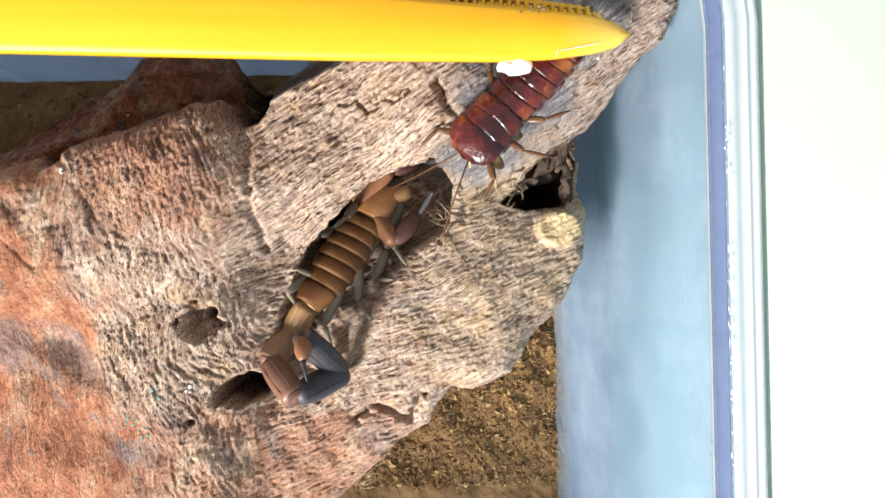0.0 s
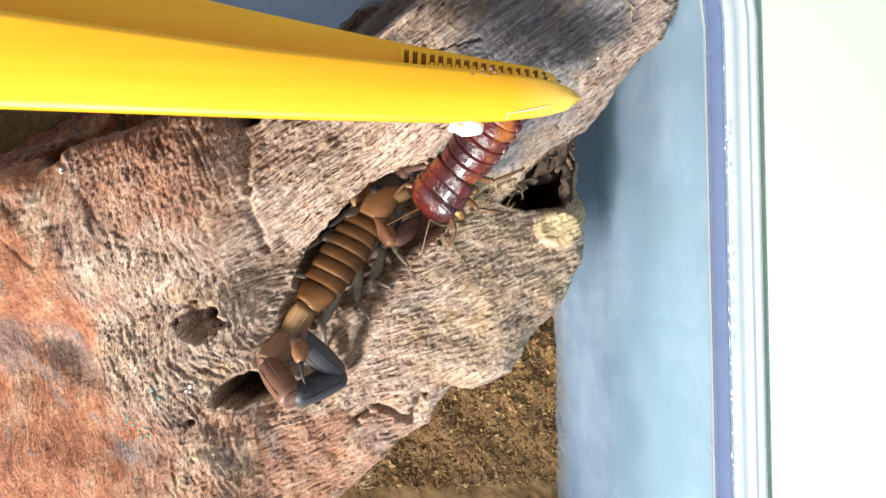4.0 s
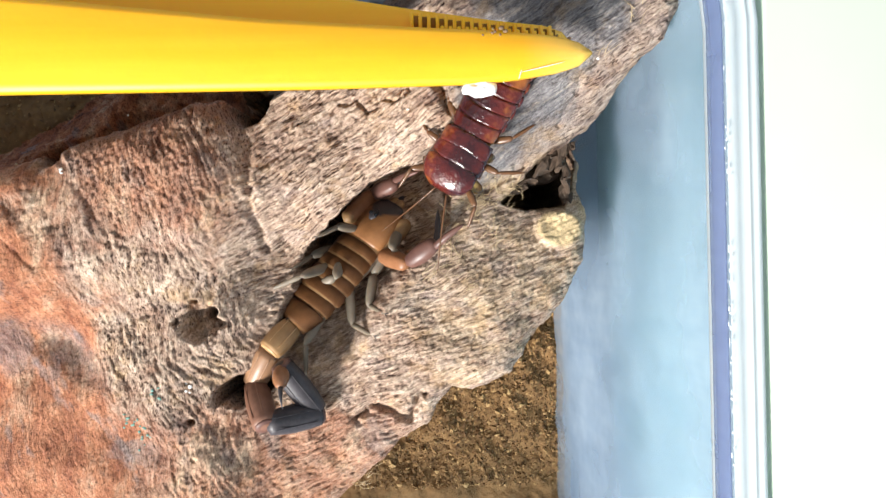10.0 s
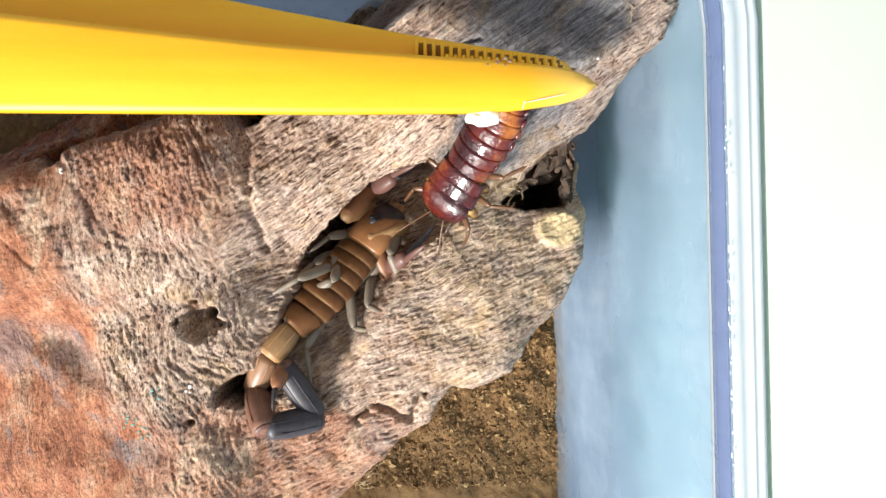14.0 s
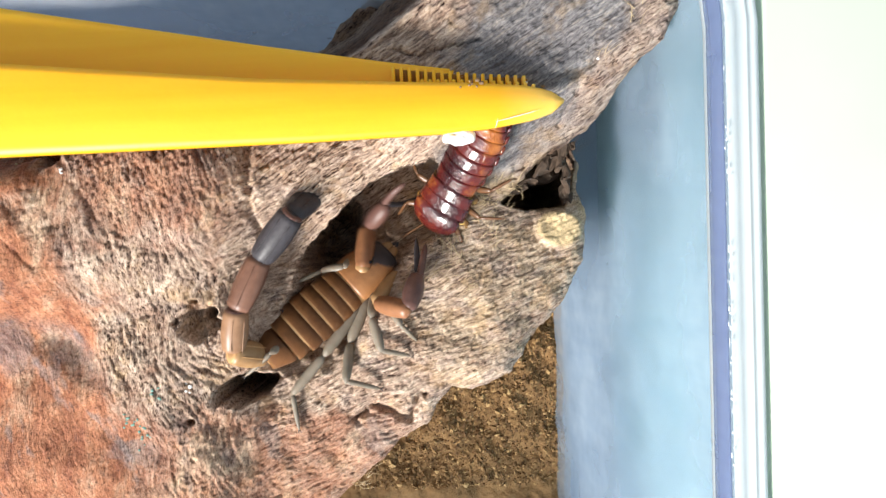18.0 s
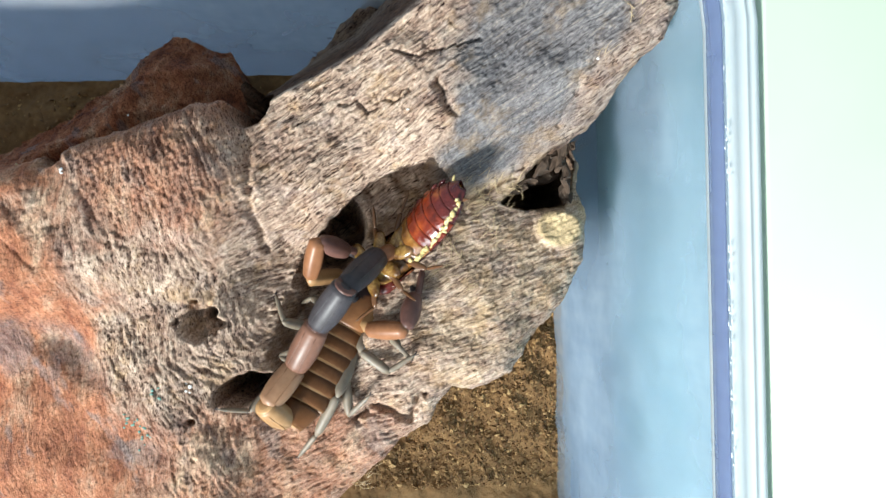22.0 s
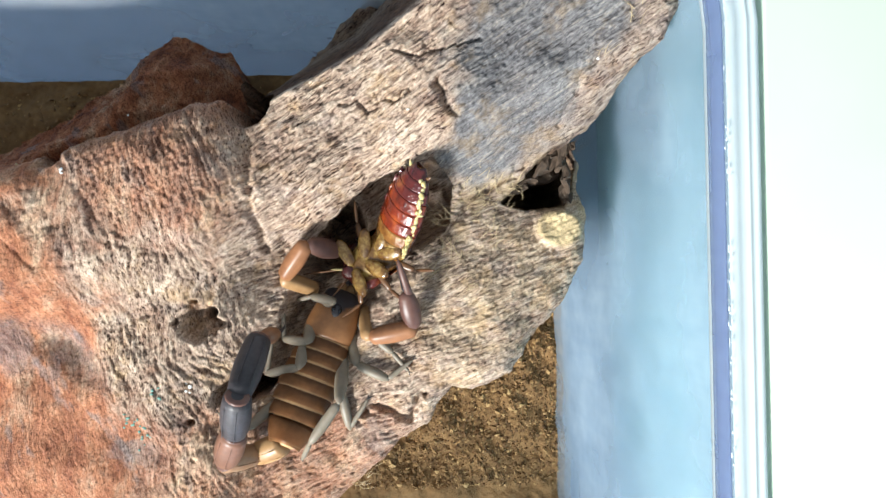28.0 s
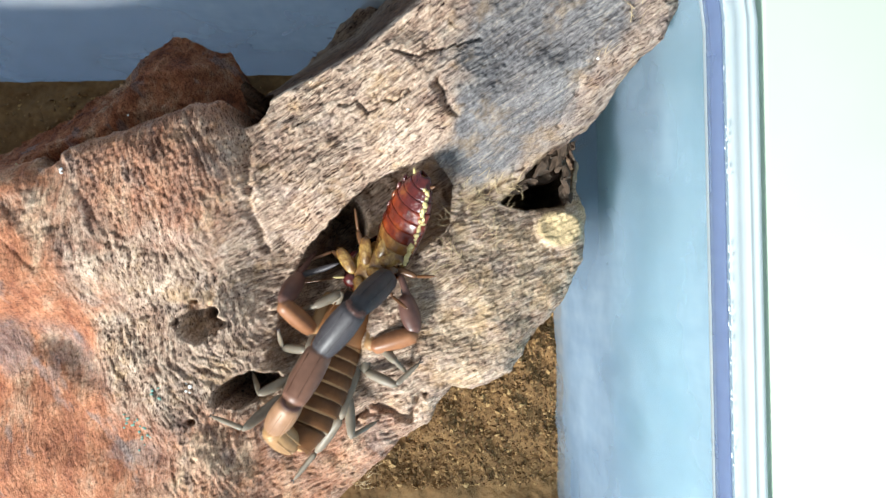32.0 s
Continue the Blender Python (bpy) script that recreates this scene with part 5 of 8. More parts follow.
    paced(TAIL[4], [(0, -27.18, -10.12, -6.65, 1.3, -78.6, 64.8), (3.5, -27.8, -9.95, -6.52, 4.7, -78.1, 61.1), (6, -28, -10.01, -6.5, 6.1, -77.8, 59.5), (8.3, -28.06, -9.98, -6.63, 5.1, -77.8, 60.4), (9, -28.78, -10.41, -9.36, -15.5, -43.3, 82.8), (9.6, -29.31, -10.42, -8.91, 3, -67.5, 58.8), (10, -29.63, -10.57, -8.91, -3.6, -60.3, 67.9), (11, -29.99, -10.38, -8.93, 5, -61.2, 58.4), (13, -30.05, -9.75, -8.83, 9.5, -60.1, 53.1), (14.5, -29.53, -10.78, -9.56, -1.6, -53.7, 66.6), (16.5, -29.06, -6.06, -4.23, 70.2, -70.3, -24.6), (17, -28.32, -4.53, -3.05, 83.5, -66.3, -43.2), (17.5, -19.51, 1.35, 6.47, 87.4, -49.3, -63.4), (17.8, -12.91, 0.89, 25.32, 74.9, -50.2, -61.9), (17.9, -7.06, 5, 21.86, 26, -16.6, -2.9), (18, -1.21, 9.12, 18.41, 18.1, 34.3, 25.5), (18.2, -1.12, 3.22, 21.98, 11.4, 38.1, 12.2), (18.5, -0.14, 2.57, 21.7, 12.2, 44, -1.3), (19, -1, -2.5, 20.29, 19.6, 38, 8.4), (20, -0.24, -9.15, 24.06, 16.6, 43.2, 3.5), (21, 1.73, -9.95, 21.63, 8, 39.4, -2), (22, 2.42, -0.77, 19.28, 11.1, 40.4, -5.2), (23, 6.2, 3.7, 14.9, 8.5, 39.8, -9.7), (25, 5.25, 4.13, 18.34, 6.2, 40, -14.1), (26.3, -10.67, 4.36, 30.24, 9.7, 39, -7.1), (28, -16.76, 8.07, 19.04, 11.7, 29.8, 7.5), (29, -18.38, 4.15, 19.4, 3.7, 19.7, -5), (30, -20.5, 0.23, 17.92, 2.5, 21.9, -13.9), (31, -18.48, -4.18, 20, 0.8, 33.2, -17.8), (31.3, -14.1, -4.81, 22.4, 4.7, -11.2, -18), (31.6, -9.72, -5.44, 24.79, 11.8, -55.5, -23.3), (31.8, -3.8, -4.06, 22.22, 9.7, -7.9, -17.9), (32, 2.12, -2.67, 19.66, 12.2, 39.6, -12.9)])
    paced(TAIL[5], [(0, -26.16, -7.97, 5.11, -17.4, -2.2, -134.5), (3.5, -26.61, -7.79, 5.23, -17.4, -3.3, -133.7), (6, -26.71, -7.83, 5.23, -17.2, -4, -133.1), (8.3, -26.81, -7.77, 5.1, -16.8, -5.5, -131.9), (9, -27.69, -1.75, -1.13, -16.1, -8.4, -128.6), (9.6, -26.94, -6.49, 2.18, -14, -22.2, -129.7), (10, -27.39, -5.06, 1.51, -13, -11.7, -129.2), (11, -26.96, -5.46, 1.58, -14.1, -21.1, -133.7), (13, -26.46, -4.96, 1.57, -15.6, -12.6, -137.6), (14.5, -26.71, -4.26, 0.12, -19, -15.2, -143.9), (16.5, -25.39, -7.74, 7.07, -21, -18, -136.6), (17, -24.8, -7.84, 7.94, -20.4, -17.8, -135), (17.5, -16, -5.64, 15.57, -16.5, -23.7, -111.1), (17.65, -12.64, -5.76, 25.05, -40.1, 27.1, -91.2), (17.8, -9.29, -5.89, 34.53, -72.8, 81.2, -100.5), (18, 7.73, 13.39, 11.65, -18.8, 73.9, -59.7), (18.2, 8.12, 5.21, 14.58, 7.1, 58.7, -43.9), (18.5, 8.48, 2.38, 13.36, 8.4, 50.6, -57.4), (19, 8.35, -1.11, 12.89, 18.2, 68.9, -58.9), (20, 8.49, -8.62, 15.85, 60.2, 41.6, 21.6), (21, 11, -10.27, 14.01, 43.5, 36.9, 36.7), (22, 11.53, -1.59, 11.51, 3.5, 29.9, -29.4), (23, 15.29, 2.14, 7.22, 0.1, 46.6, -57.8), (24, 14.73, 2.01, 8.93, -23.4, 36, -121.2), (25, 14.17, 1.88, 10.63, -24.8, 15.6, -169.6), (26.3, -1.41, 3.22, 22.69, 6.6, 70.8, -121.1), (28, -6.43, 9.43, 13.08, 63.6, 42.4, -36.2), (29, -7.12, 3.16, 15.36, 60, 38.9, -14.3), (30, -9.69, -2.45, 13.45, 44.8, 39.6, -22.6), (31, -8.92, -7.25, 13.43, 38.5, 38.3, -6.1), (31.3, -6.2, -7.69, 24.06, 61.3, -20.9, 5.7), (31.6, -3.48, -8.13, 34.68, 120.2, -77.3, -38.3), (31.73, 1.39, -7, 27.13, -81.6, -49, 168.6), (31.87, 6.27, -5.87, 19.57, -74.4, 3.6, 168.7), (32, 11.14, -4.74, 12.02, -61.4, 55.5, 179)])
    paced(ARM_R[0], [(0, 8.35, -4.87, -0.46, -40, -13.1, 147.3), (3.5, 8.35, -4.87, -0.46, -40, -13, 147.5), (6, 8.35, -4.87, -0.46, -40, -13, 147.5), (8.3, 8.35, -4.87, -0.46, -39.8, -13.9, 146.4), (9, 8.35, -4.87, -0.46, -40.4, -10.5, 150.5), (9.6, 8.35, -4.87, -0.46, -38, 7.5, 171.2), (10, 8.35, -4.87, -0.46, -36.4, 8.5, 172.7), (11, 8.35, -4.87, -0.46, -35.2, -0.8, -178.5), (13, 8.35, -4.87, -0.46, -35.6, -5.8, -173), (14.5, 8.35, -4.87, -0.46, -28, -18.2, 142.2), (16.5, 8.35, -4.87, -0.46, -38.7, -30.7, 168.5), (17, 8.35, -4.87, -0.46, -42.3, -33.9, 172.7), (17.5, 8.35, -4.87, -0.46, -40.6, -16.1, -166.2), (17.8, 8.35, -4.87, -0.46, -25.8, -30.8, -171.1), (18, 8.35, -4.87, -0.46, -22.1, -21.2, -163.2), (18.2, 8.35, -4.87, -0.46, -14.5, -14.2, 178.4), (18.5, 8.35, -4.87, -0.46, -19.1, -28.2, -168.5), (19, 8.35, -4.87, -0.46, -18.8, -36.3, -168.5), (20, 8.35, -4.87, -0.46, -13.7, -31.2, -175.6), (21, 8.35, -4.87, -0.46, -7.3, -36, -174.2), (22, 8.35, -4.87, -0.46, -7.9, -22.2, 178.5), (23, 8.35, -4.87, -0.46, -8.1, -35.4, -170.5), (25, 8.35, -4.87, -0.46, -5.8, -35.5, -160.7), (26.3, 8.35, -4.87, -0.46, -2.2, -36, -158.7), (28, 8.35, -4.87, -0.46, 2, -36.2, -158.9), (29, 8.35, -4.87, -0.46, 4.8, -36.7, -157.2), (30, 8.35, -4.87, -0.46, 8, -35.7, -161), (31, 8.35, -4.87, -0.46, 9, -36.7, -150.7), (31.6, 8.35, -4.87, -0.46, 9.7, -34.8, -152.3), (32, 8.35, -4.87, -0.46, 13.8, -22.1, -170.9)])
    paced(ARM_R[1], [(0, 1.47, -0.45, 1.44, -2.7, 18.3, -117.4), (3.5, 1.45, -0.48, 1.42, -3.3, 18.2, -118.6), (6, 1.45, -0.47, 1.42, -3, 18.9, -117.9), (8.3, 1.56, -0.36, 1.56, -2.5, 19.2, -117.1), (9, 1.16, -0.81, 1.07, -12.6, 4.6, -137.7), (9.6, 0.12, -3.6, -1.56, 2.2, -13.2, -95.4), (10, 0.11, -3.82, -1.7, 8.3, -18.9, -88.8), (11, -0.04, -5.1, -0.34, 12.9, -9.9, -75.7), (13, 0.06, -5.9, 0.39, 18.4, -4.2, -72.9), (13.75, 1.06, -2.94, 1.28, 22.3, 32.5, -103.7), (14.5, 2.05, 0.02, 2.16, -11.4, 62.5, -161.6), (16.5, 1.28, -3.44, 3.83, 25.1, 49.1, -107.3), (17, 1.44, -3.98, 4.22, 21.8, 36.6, -100.8), (17.5, 0.52, -6.8, 1.87, 19.9, -6.2, -101.3), (17.8, 1.23, -5.98, 3.84, 19.1, -27.5, -79.8), (18, 0.85, -7.13, 2.57, 19.5, -35.1, -69.2), (18.2, 0.21, -4.64, 1.59, 12.6, -33.8, -45.8), (18.5, 1.1, -6.35, 3.5, 22.4, -40.8, -61.9), (19, 1.72, -6.22, 4.51, 29.5, 16, -68), (20, 1.19, -5.42, 3.89, 27.9, -37.1, -69.2), (21, 1.59, -5.56, 4.48, 20, -39.8, -59.8), (22, 0.57, -4.67, 2.7, 26, -33, -71.5), (23, 1.6, -6.01, 4.4, 21, -33.3, -65.4), (25, 1.9, -7.14, 4.41, 12.5, -25.9, -50.8), (26.3, 2.02, -7.34, 4.48, 14.1, -23.4, -54.5), (28, 2.03, -7.31, 4.5, 16.6, -21.2, -62.5), (29, 2.14, -7.48, 4.56, 15.8, -22, -60), (30, 1.9, -7.09, 4.43, 16.5, -11.4, -61.7), (31, 2.48, -8.17, 4.56, 13.5, -11.9, -48.6), (31.6, 2.24, -8.08, 4.33, 16.6, -13.6, -53.5), (32, 0.67, -6.11, 2.7, 18, -21.6, -56.3)])
    paced(ARM_R[2], [(0, -2.38, -7.87, -1.32, 40.6, 11.2, -0.5), (3.5, -2.56, -7.81, -1.34, 41.8, 18.7, 1), (6, -2.44, -7.83, -1.43, 43, 23.2, 1.4), (8.3, -2.23, -7.76, -1.33, 44.3, 26.9, 1.5), (8.65, -3.78, -7.24, -0.49, 17.6, 23.8, -42.8), (9, -5.32, -6.71, 0.36, 0.9, 5.6, -79.8), (9.3, -3, -9.42, 0.4, 9, 7.2, -41.9), (9.6, -0.69, -12.13, 0.44, 16.3, 3.5, -4.3), (10, 0.29, -12.14, 1.15, 24.5, -22.6, -38.7), (11, 2.1, -13.5, 1.17, 25.3, -6.7, -17.6), (13, 2.64, -14.28, 1.04, 34.7, -29.2, -27.6), (14.5, -1.8, -1.26, -5.65, 50, -34.7, -67.4), (16.5, -0.44, -8.94, -2.82, 37.3, -31.6, -44.4), (17, 0.11, -10.92, -1.03, 33.9, -21.7, -30.9), (17.5, -1.2, -15.38, 2.82, 18.7, 8, 14.2), (17.8, 2.61, -13.67, 7.91, 10.3, 14.7, 29.8), (18, 3.41, -13.86, 7.63, 7.7, 8.9, 35.8), (18.2, 5.31, -9.88, 6.49, 4.6, -2.4, 37.4), (18.5, 4.23, -12.23, 9.25, 5.2, -19, 36.5), (19, 4.89, -14.07, 2.09, -1.5, -19.7, 48.6), (20, 3.68, -11.97, 9.21, -0.4, 20.7, 17.5), (21, 5, -11.4, 10.11, -4.4, 11.2, 22.2), (22, 2.91, -11.67, 7.49, 0.5, 8.5, 13.6), (23, 4.67, -12.69, 9.23, -1.6, 9.6, 38.3), (25, 6.91, -13.27, 8.26, -7.7, -12.7, 45), (26.3, 6.72, -13.91, 7.98, -10.8, -28, 43.9), (28, 5.81, -14.59, 7.67, -13, -37.5, 41.4), (29, 6.22, -14.55, 7.85, -14.7, -33.1, 43.1), (30, 5.99, -14.68, 6.17, -15.5, -32.2, 43.1), (31, 8.18, -14.62, 6.38, -15.9, -37.9, 45.2), (31.6, 7.33, -14.96, 6.39, -17.1, -39.5, 47), (32, 5.21, -12.92, 5.94, -10.7, -9.2, 38.1)])
    paced(ARM_R[3], [(0, 4.88, -7.93, -2.76, 62.8, -45.2, -58.2), (3.5, 4.45, -7.69, -3.71, 36.4, -5.1, -4.9), (6, 4.36, -7.66, -4.34, 43.4, -28.6, -25.8), (8.3, 4.37, -7.58, -4.68, 45.6, -33, -28.5), (9, -4.02, -13.96, -0.36, 36.4, -10.6, -3.7), (9.6, 6.68, -12.68, -0.01, 10, 6.6, 56.9), (10, 5.62, -16.41, 3.99, 10.9, 7.2, 40), (11, 9.11, -15.72, 2.04, 17.7, -32.8, 18.8), (13, 8.36, -17.27, 4.66, 17.9, -21.4, 26.7), (14.5, 0.54, -6.88, -1.44, 33.7, -16.3, -34.7), (16.5, 4.06, -13.35, 1.06, 20.2, -6.8, 9.9), (17, 6.01, -14.45, 1.71, 19.5, 3.2, 29.6), (17.5, 5.9, -13.58, 1.79, 16.7, 6.3, 36.5), (17.8, 8.82, -10.12, 6.02, 6.9, 6.3, 40.9), (18, 9.34, -9.59, 6.49, 3.4, 14, 50.6), (18.2, 11.18, -5.38, 6.8, 0, 19.5, 56.9), (18.5, 9.86, -8.07, 11.66, 0.1, 23.5, 57), (19, 9.49, -8.84, 4.58, -2.7, -21, 54.7), (20, 10.29, -9.89, 6.6, -3.9, 0.5, 33.9), (21, 11.72, -8.65, 8.68, -11.5, 31.8, 38.4), (22, 10.03, -9.95, 6.4, -4.5, 30.6, 54.4), (23, 10.4, -8.18, 7.99, -15.3, 18.2, 19.7), (25, 12.01, -8.16, 9.89, -11.9, 31.1, 44.1), (26.3, 11.42, -9.38, 11.46, -14.9, 25.9, 37.7), (28, 10.22, -10.71, 12.17, -16, 16, 31.4), (29, 10.75, -10.32, 11.89, -14.8, 6.3, 27.3), (30, 10.57, -10.41, 10.11, -13.5, 12.4, 25.4), (31, 12.29, -10.48, 10.92, -15.2, 30.5, 35.1), (31.6, 11.22, -10.78, 11.1, -15, 27, 29.4), (32, 10.96, -8.4, 7.11, -14, 22.2, 24.3)])
    paced(ARM_L[0], [(0, 8.35, 4.87, -0.46, -39.1, -20.1, -157.6), (3.5, 8.35, 4.87, -0.46, -38.8, -20.5, -161.1), (6, 8.35, 4.87, -0.46, -36.8, -10.1, -171.6), (8.3, 8.35, 4.87, -0.46, -36.9, 7.9, 169.1), (9, 8.35, 4.87, -0.46, -37.4, -2.1, 177.3), (9.6, 8.35, 4.87, -0.46, -38.8, -22.5, -173.4), (10, 8.35, 4.87, -0.46, -40.8, -30.9, -170.6), (11, 8.35, 4.87, -0.46, -41.2, -34.5, -174.2), (13, 8.35, 4.87, -0.46, -43.6, -35.5, -174.8), (14.5, 8.35, 4.87, -0.46, -45.9, -38.2, -177.3), (16.5, 8.35, 4.87, -0.46, -48.4, -29.2, -169.4), (17, 8.35, 4.87, -0.46, -46.3, -28.9, -169.3), (17.5, 8.35, 4.87, -0.46, -40.2, -15.9, -141.9), (17.8, 8.35, 4.87, -0.46, -23.5, -21.4, -134.1), (18, 8.35, 4.87, -0.46, -14.4, -22.6, -132), (18.1, 8.35, 4.87, -0.46, -21.1, -48.4, 176), (18.2, 8.35, 4.87, -0.46, 19.3, -62.8, 86), (18.5, 8.35, 4.87, -0.46, -9.3, -58.9, 105.8), (19, 8.35, 4.87, -0.46, -31.7, -9.7, 130.9), (20, 8.35, 4.87, -0.46, -26.2, -46.8, 103.7), (21, 8.35, 4.87, -0.46, -34.1, -36, 125.4), (22, 8.35, 4.87, -0.46, -41.6, -45.5, 143), (23, 8.35, 4.87, -0.46, -31, -28.1, 136.2), (25, 8.35, 4.87, -0.46, -28.5, -40.4, 133.7), (26.3, 8.35, 4.87, -0.46, -22.2, -41.1, 119.8), (28, 8.35, 4.87, -0.46, -18.1, -40.3, 105.2), (29, 8.35, 4.87, -0.46, -19.8, -41.2, 102.7), (30, 8.35, 4.87, -0.46, -22.1, -45.4, 99.4), (31, 8.35, 4.87, -0.46, -20.2, -43.9, 95.8), (31.6, 8.35, 4.87, -0.46, -35.8, -47.6, 117.3), (31.8, 8.35, 4.87, -0.46, -43.2, -27, 152.1), (32, 8.35, 4.87, -0.46, -37.2, -6.4, -179.4)])
    paced(ARM_L[1], [(0, 1.06, 1.86, 2.42, 40.3, -6.4, -18.6), (3.5, 0.91, 2.33, 2.48, 43.8, 21.7, 6), (6, 0.17, 3.67, 1.01, 43.9, 22, 6.4), (8.3, 0.18, 6.44, -1.62, 39.2, -25, -49.4), (9, -0.03, 5.26, -0.16, 41.3, -24.9, -48.2), (9.3, 0.3, 4.62, 1.3, 28.9, -3, -17), (9.6, 0.64, 3.98, 2.75, 29.1, 22, 11.1), (10, 1.24, 3.69, 3.84, 31.7, 22, 11.8), (11, 1.46, 4.17, 4.29, 33.7, 18.1, 14.5), (13, 1.54, 4.26, 4.41, 35, 17.1, 13.7), (14.5, 1.76, 4.56, 4.73, 35.3, 14, 5), (16.5, 1.15, 3.52, 3.64, 34.1, 0.7, -7.9), (17, 1.13, 3.51, 3.6, 34.8, -6.5, -14.2), (17.5, 1.99, -0.11, 1.83, 30.3, 8, 1.4), (17.8, 2.91, -0.74, 2.61, 19.3, -14.3, 4.2), (18, 3.16, -0.89, 2.77, 4.7, 0.6, 43.6), (18.1, 5.89, 3.9, 4.89, 3.1, -12.5, 91.8), (18.2, 8.62, 8.7, 7.01, -8.4, -19.8, 143), (18.5, 7.17, 9.04, 6.73, -19.5, 26.8, 148.8), (18.67, 5.76, 9.74, 4.8, -34.1, 0.7, 102.6), (18.83, 4.34, 10.43, 2.88, -25.4, -27.7, 57.8), (19, 2.93, 11.13, 0.95, 7.8, -38.4, -3.4), (20, 6.99, 10.45, 5.66, 5.4, -38.4, -18), (21, 4.42, 10.41, 4.47, -2, -34.7, -7.1), (22, 3.65, 8.41, 5.53, -0.8, -51.3, 5.5), (23, 3, 10, 3.49, 2.3, -47.1, 0.8), (25, 3.94, 9.5, 4.98, -1.7, -47.1, 1.5), (26.3, 5.21, 10.36, 5.06, 4.1, -43.1, -9.9), (28, 6.67, 11.06, 4.97, 8.6, -43.9, -21.4), (29, 6.97, 11.04, 5.07, 7.4, -33.8, -21.7), (30, 7.39, 10.69, 5.52, 6.5, -35.9, -21.6), (31, 7.74, 10.9, 5.36, 5.3, -37.9, -18.3), (31.6, 5.76, 9.91, 5.74, -4.3, -13, 2), (31.8, 2.88, 7.35, 3.1, -5.9, -28.8, 36.1), (32, 0.01, 4.78, 0.47, -19, -40.4, 77.2)])
    paced(ARM_L[2], [(0, 9.35, -0.92, 3.41, 55.8, 43, -5.6), (1.75, 9.2, 1.13, 1.33, 30.2, 17.4, -45.6), (3.5, 9.04, 3.18, -0.76, 25.5, -15.8, -72.3), (6, 8.28, 4.57, -2.28, 29.2, -18.2, -71.9), (7.15, 6.83, 2.48, -0.09, 17.1, 9.6, -36), (8.3, 5.38, 0.39, 2.1, 24.6, 39.1, 2.1), (9, 5.29, -0.69, 3.55, 34.3, 38.5, 3.1), (9.3, 6.97, 2.43, 1.5, 5.8, 12.2, -38.4), (9.6, 8.65, 5.55, -0.55, -0.8, -23.7, -66.4), (10, 9.22, 5.36, 0.55, 11.8, -27.9, -61.9), (11, 9.56, 6.27, 1.56, 21.4, -30.8, -57.8), (13, 9.71, 6.25, 1.83, 29.4, -30.5, -57.8), (14.5, 10.26, 5.3, 2.6, 34.7, -26.7, -62.3), (15.5, 10.06, 3.81, 3.06, 22.8, 5.3, -31.4), (16.5, 9.86, 2.32, 3.52, 29.4, 38.8, -0.3), (17, 9.6, 1.36, 4.59, 35.1, 40, -2), (17.25, 10.16, 0.73, 2.6, 21.3, 2.5, -29.6), (17.5, 10.71, 0.1, 0.6, 25.7, -36.9, -53.2), (17.65, 11.06, -0.01, 2.69, 0.4, -17.7, -15.8), (17.8, 11.41, -0.12, 4.78, -8.7, 10.2, 10.3), (18, 9.53, 5.18, 2.67, -1.2, -49.8, -18.9), (18.2, 2.01, 13.68, 9.99, 8.5, -4.2, -18.8), (18.5, 0.45, 13.11, 2.76, 12.9, -4.6, -16.8), (19, 9.82, 10.72, 6.41, 16.3, -26.2, -78.3), (20, 13.55, 8.32, 11.13, 7.9, 42.1, -59.5), (21, 11.6, 9.52, 9.48, 6.6, 25, -74.4), (22, 9.12, 8.94, 12.4, 16.2, 46.3, -67.6), (23, 8.98, 10.08, 9.94, 28.5, 36.2, -43.5), (25, 9.93, 9.65, 11.42, 24.2, 33.3, -48.6), (26.3, 11.54, 9.25, 11.07, 20.7, 35.8, -59), (28, 12.57, 8.74, 11.06, 18.7, 35.5, -69.6), (29, 13.76, 8.33, 9.96, 18.6, 34.3, -74.7), (30, 14.02, 8.07, 10.67, 21, 35, -75.8), (31, 14.33, 8.71, 10.76, 21.1, 30.9, -73), (31.6, 14.32, 10.2, 7.72, 21.9, 30.1, -78.6), (31.8, 7.9, 10.76, 6.95, 26.4, 26.7, -40.3), (32, 1.49, 11.31, 6.18, 27.6, 21.6, -3.6)])
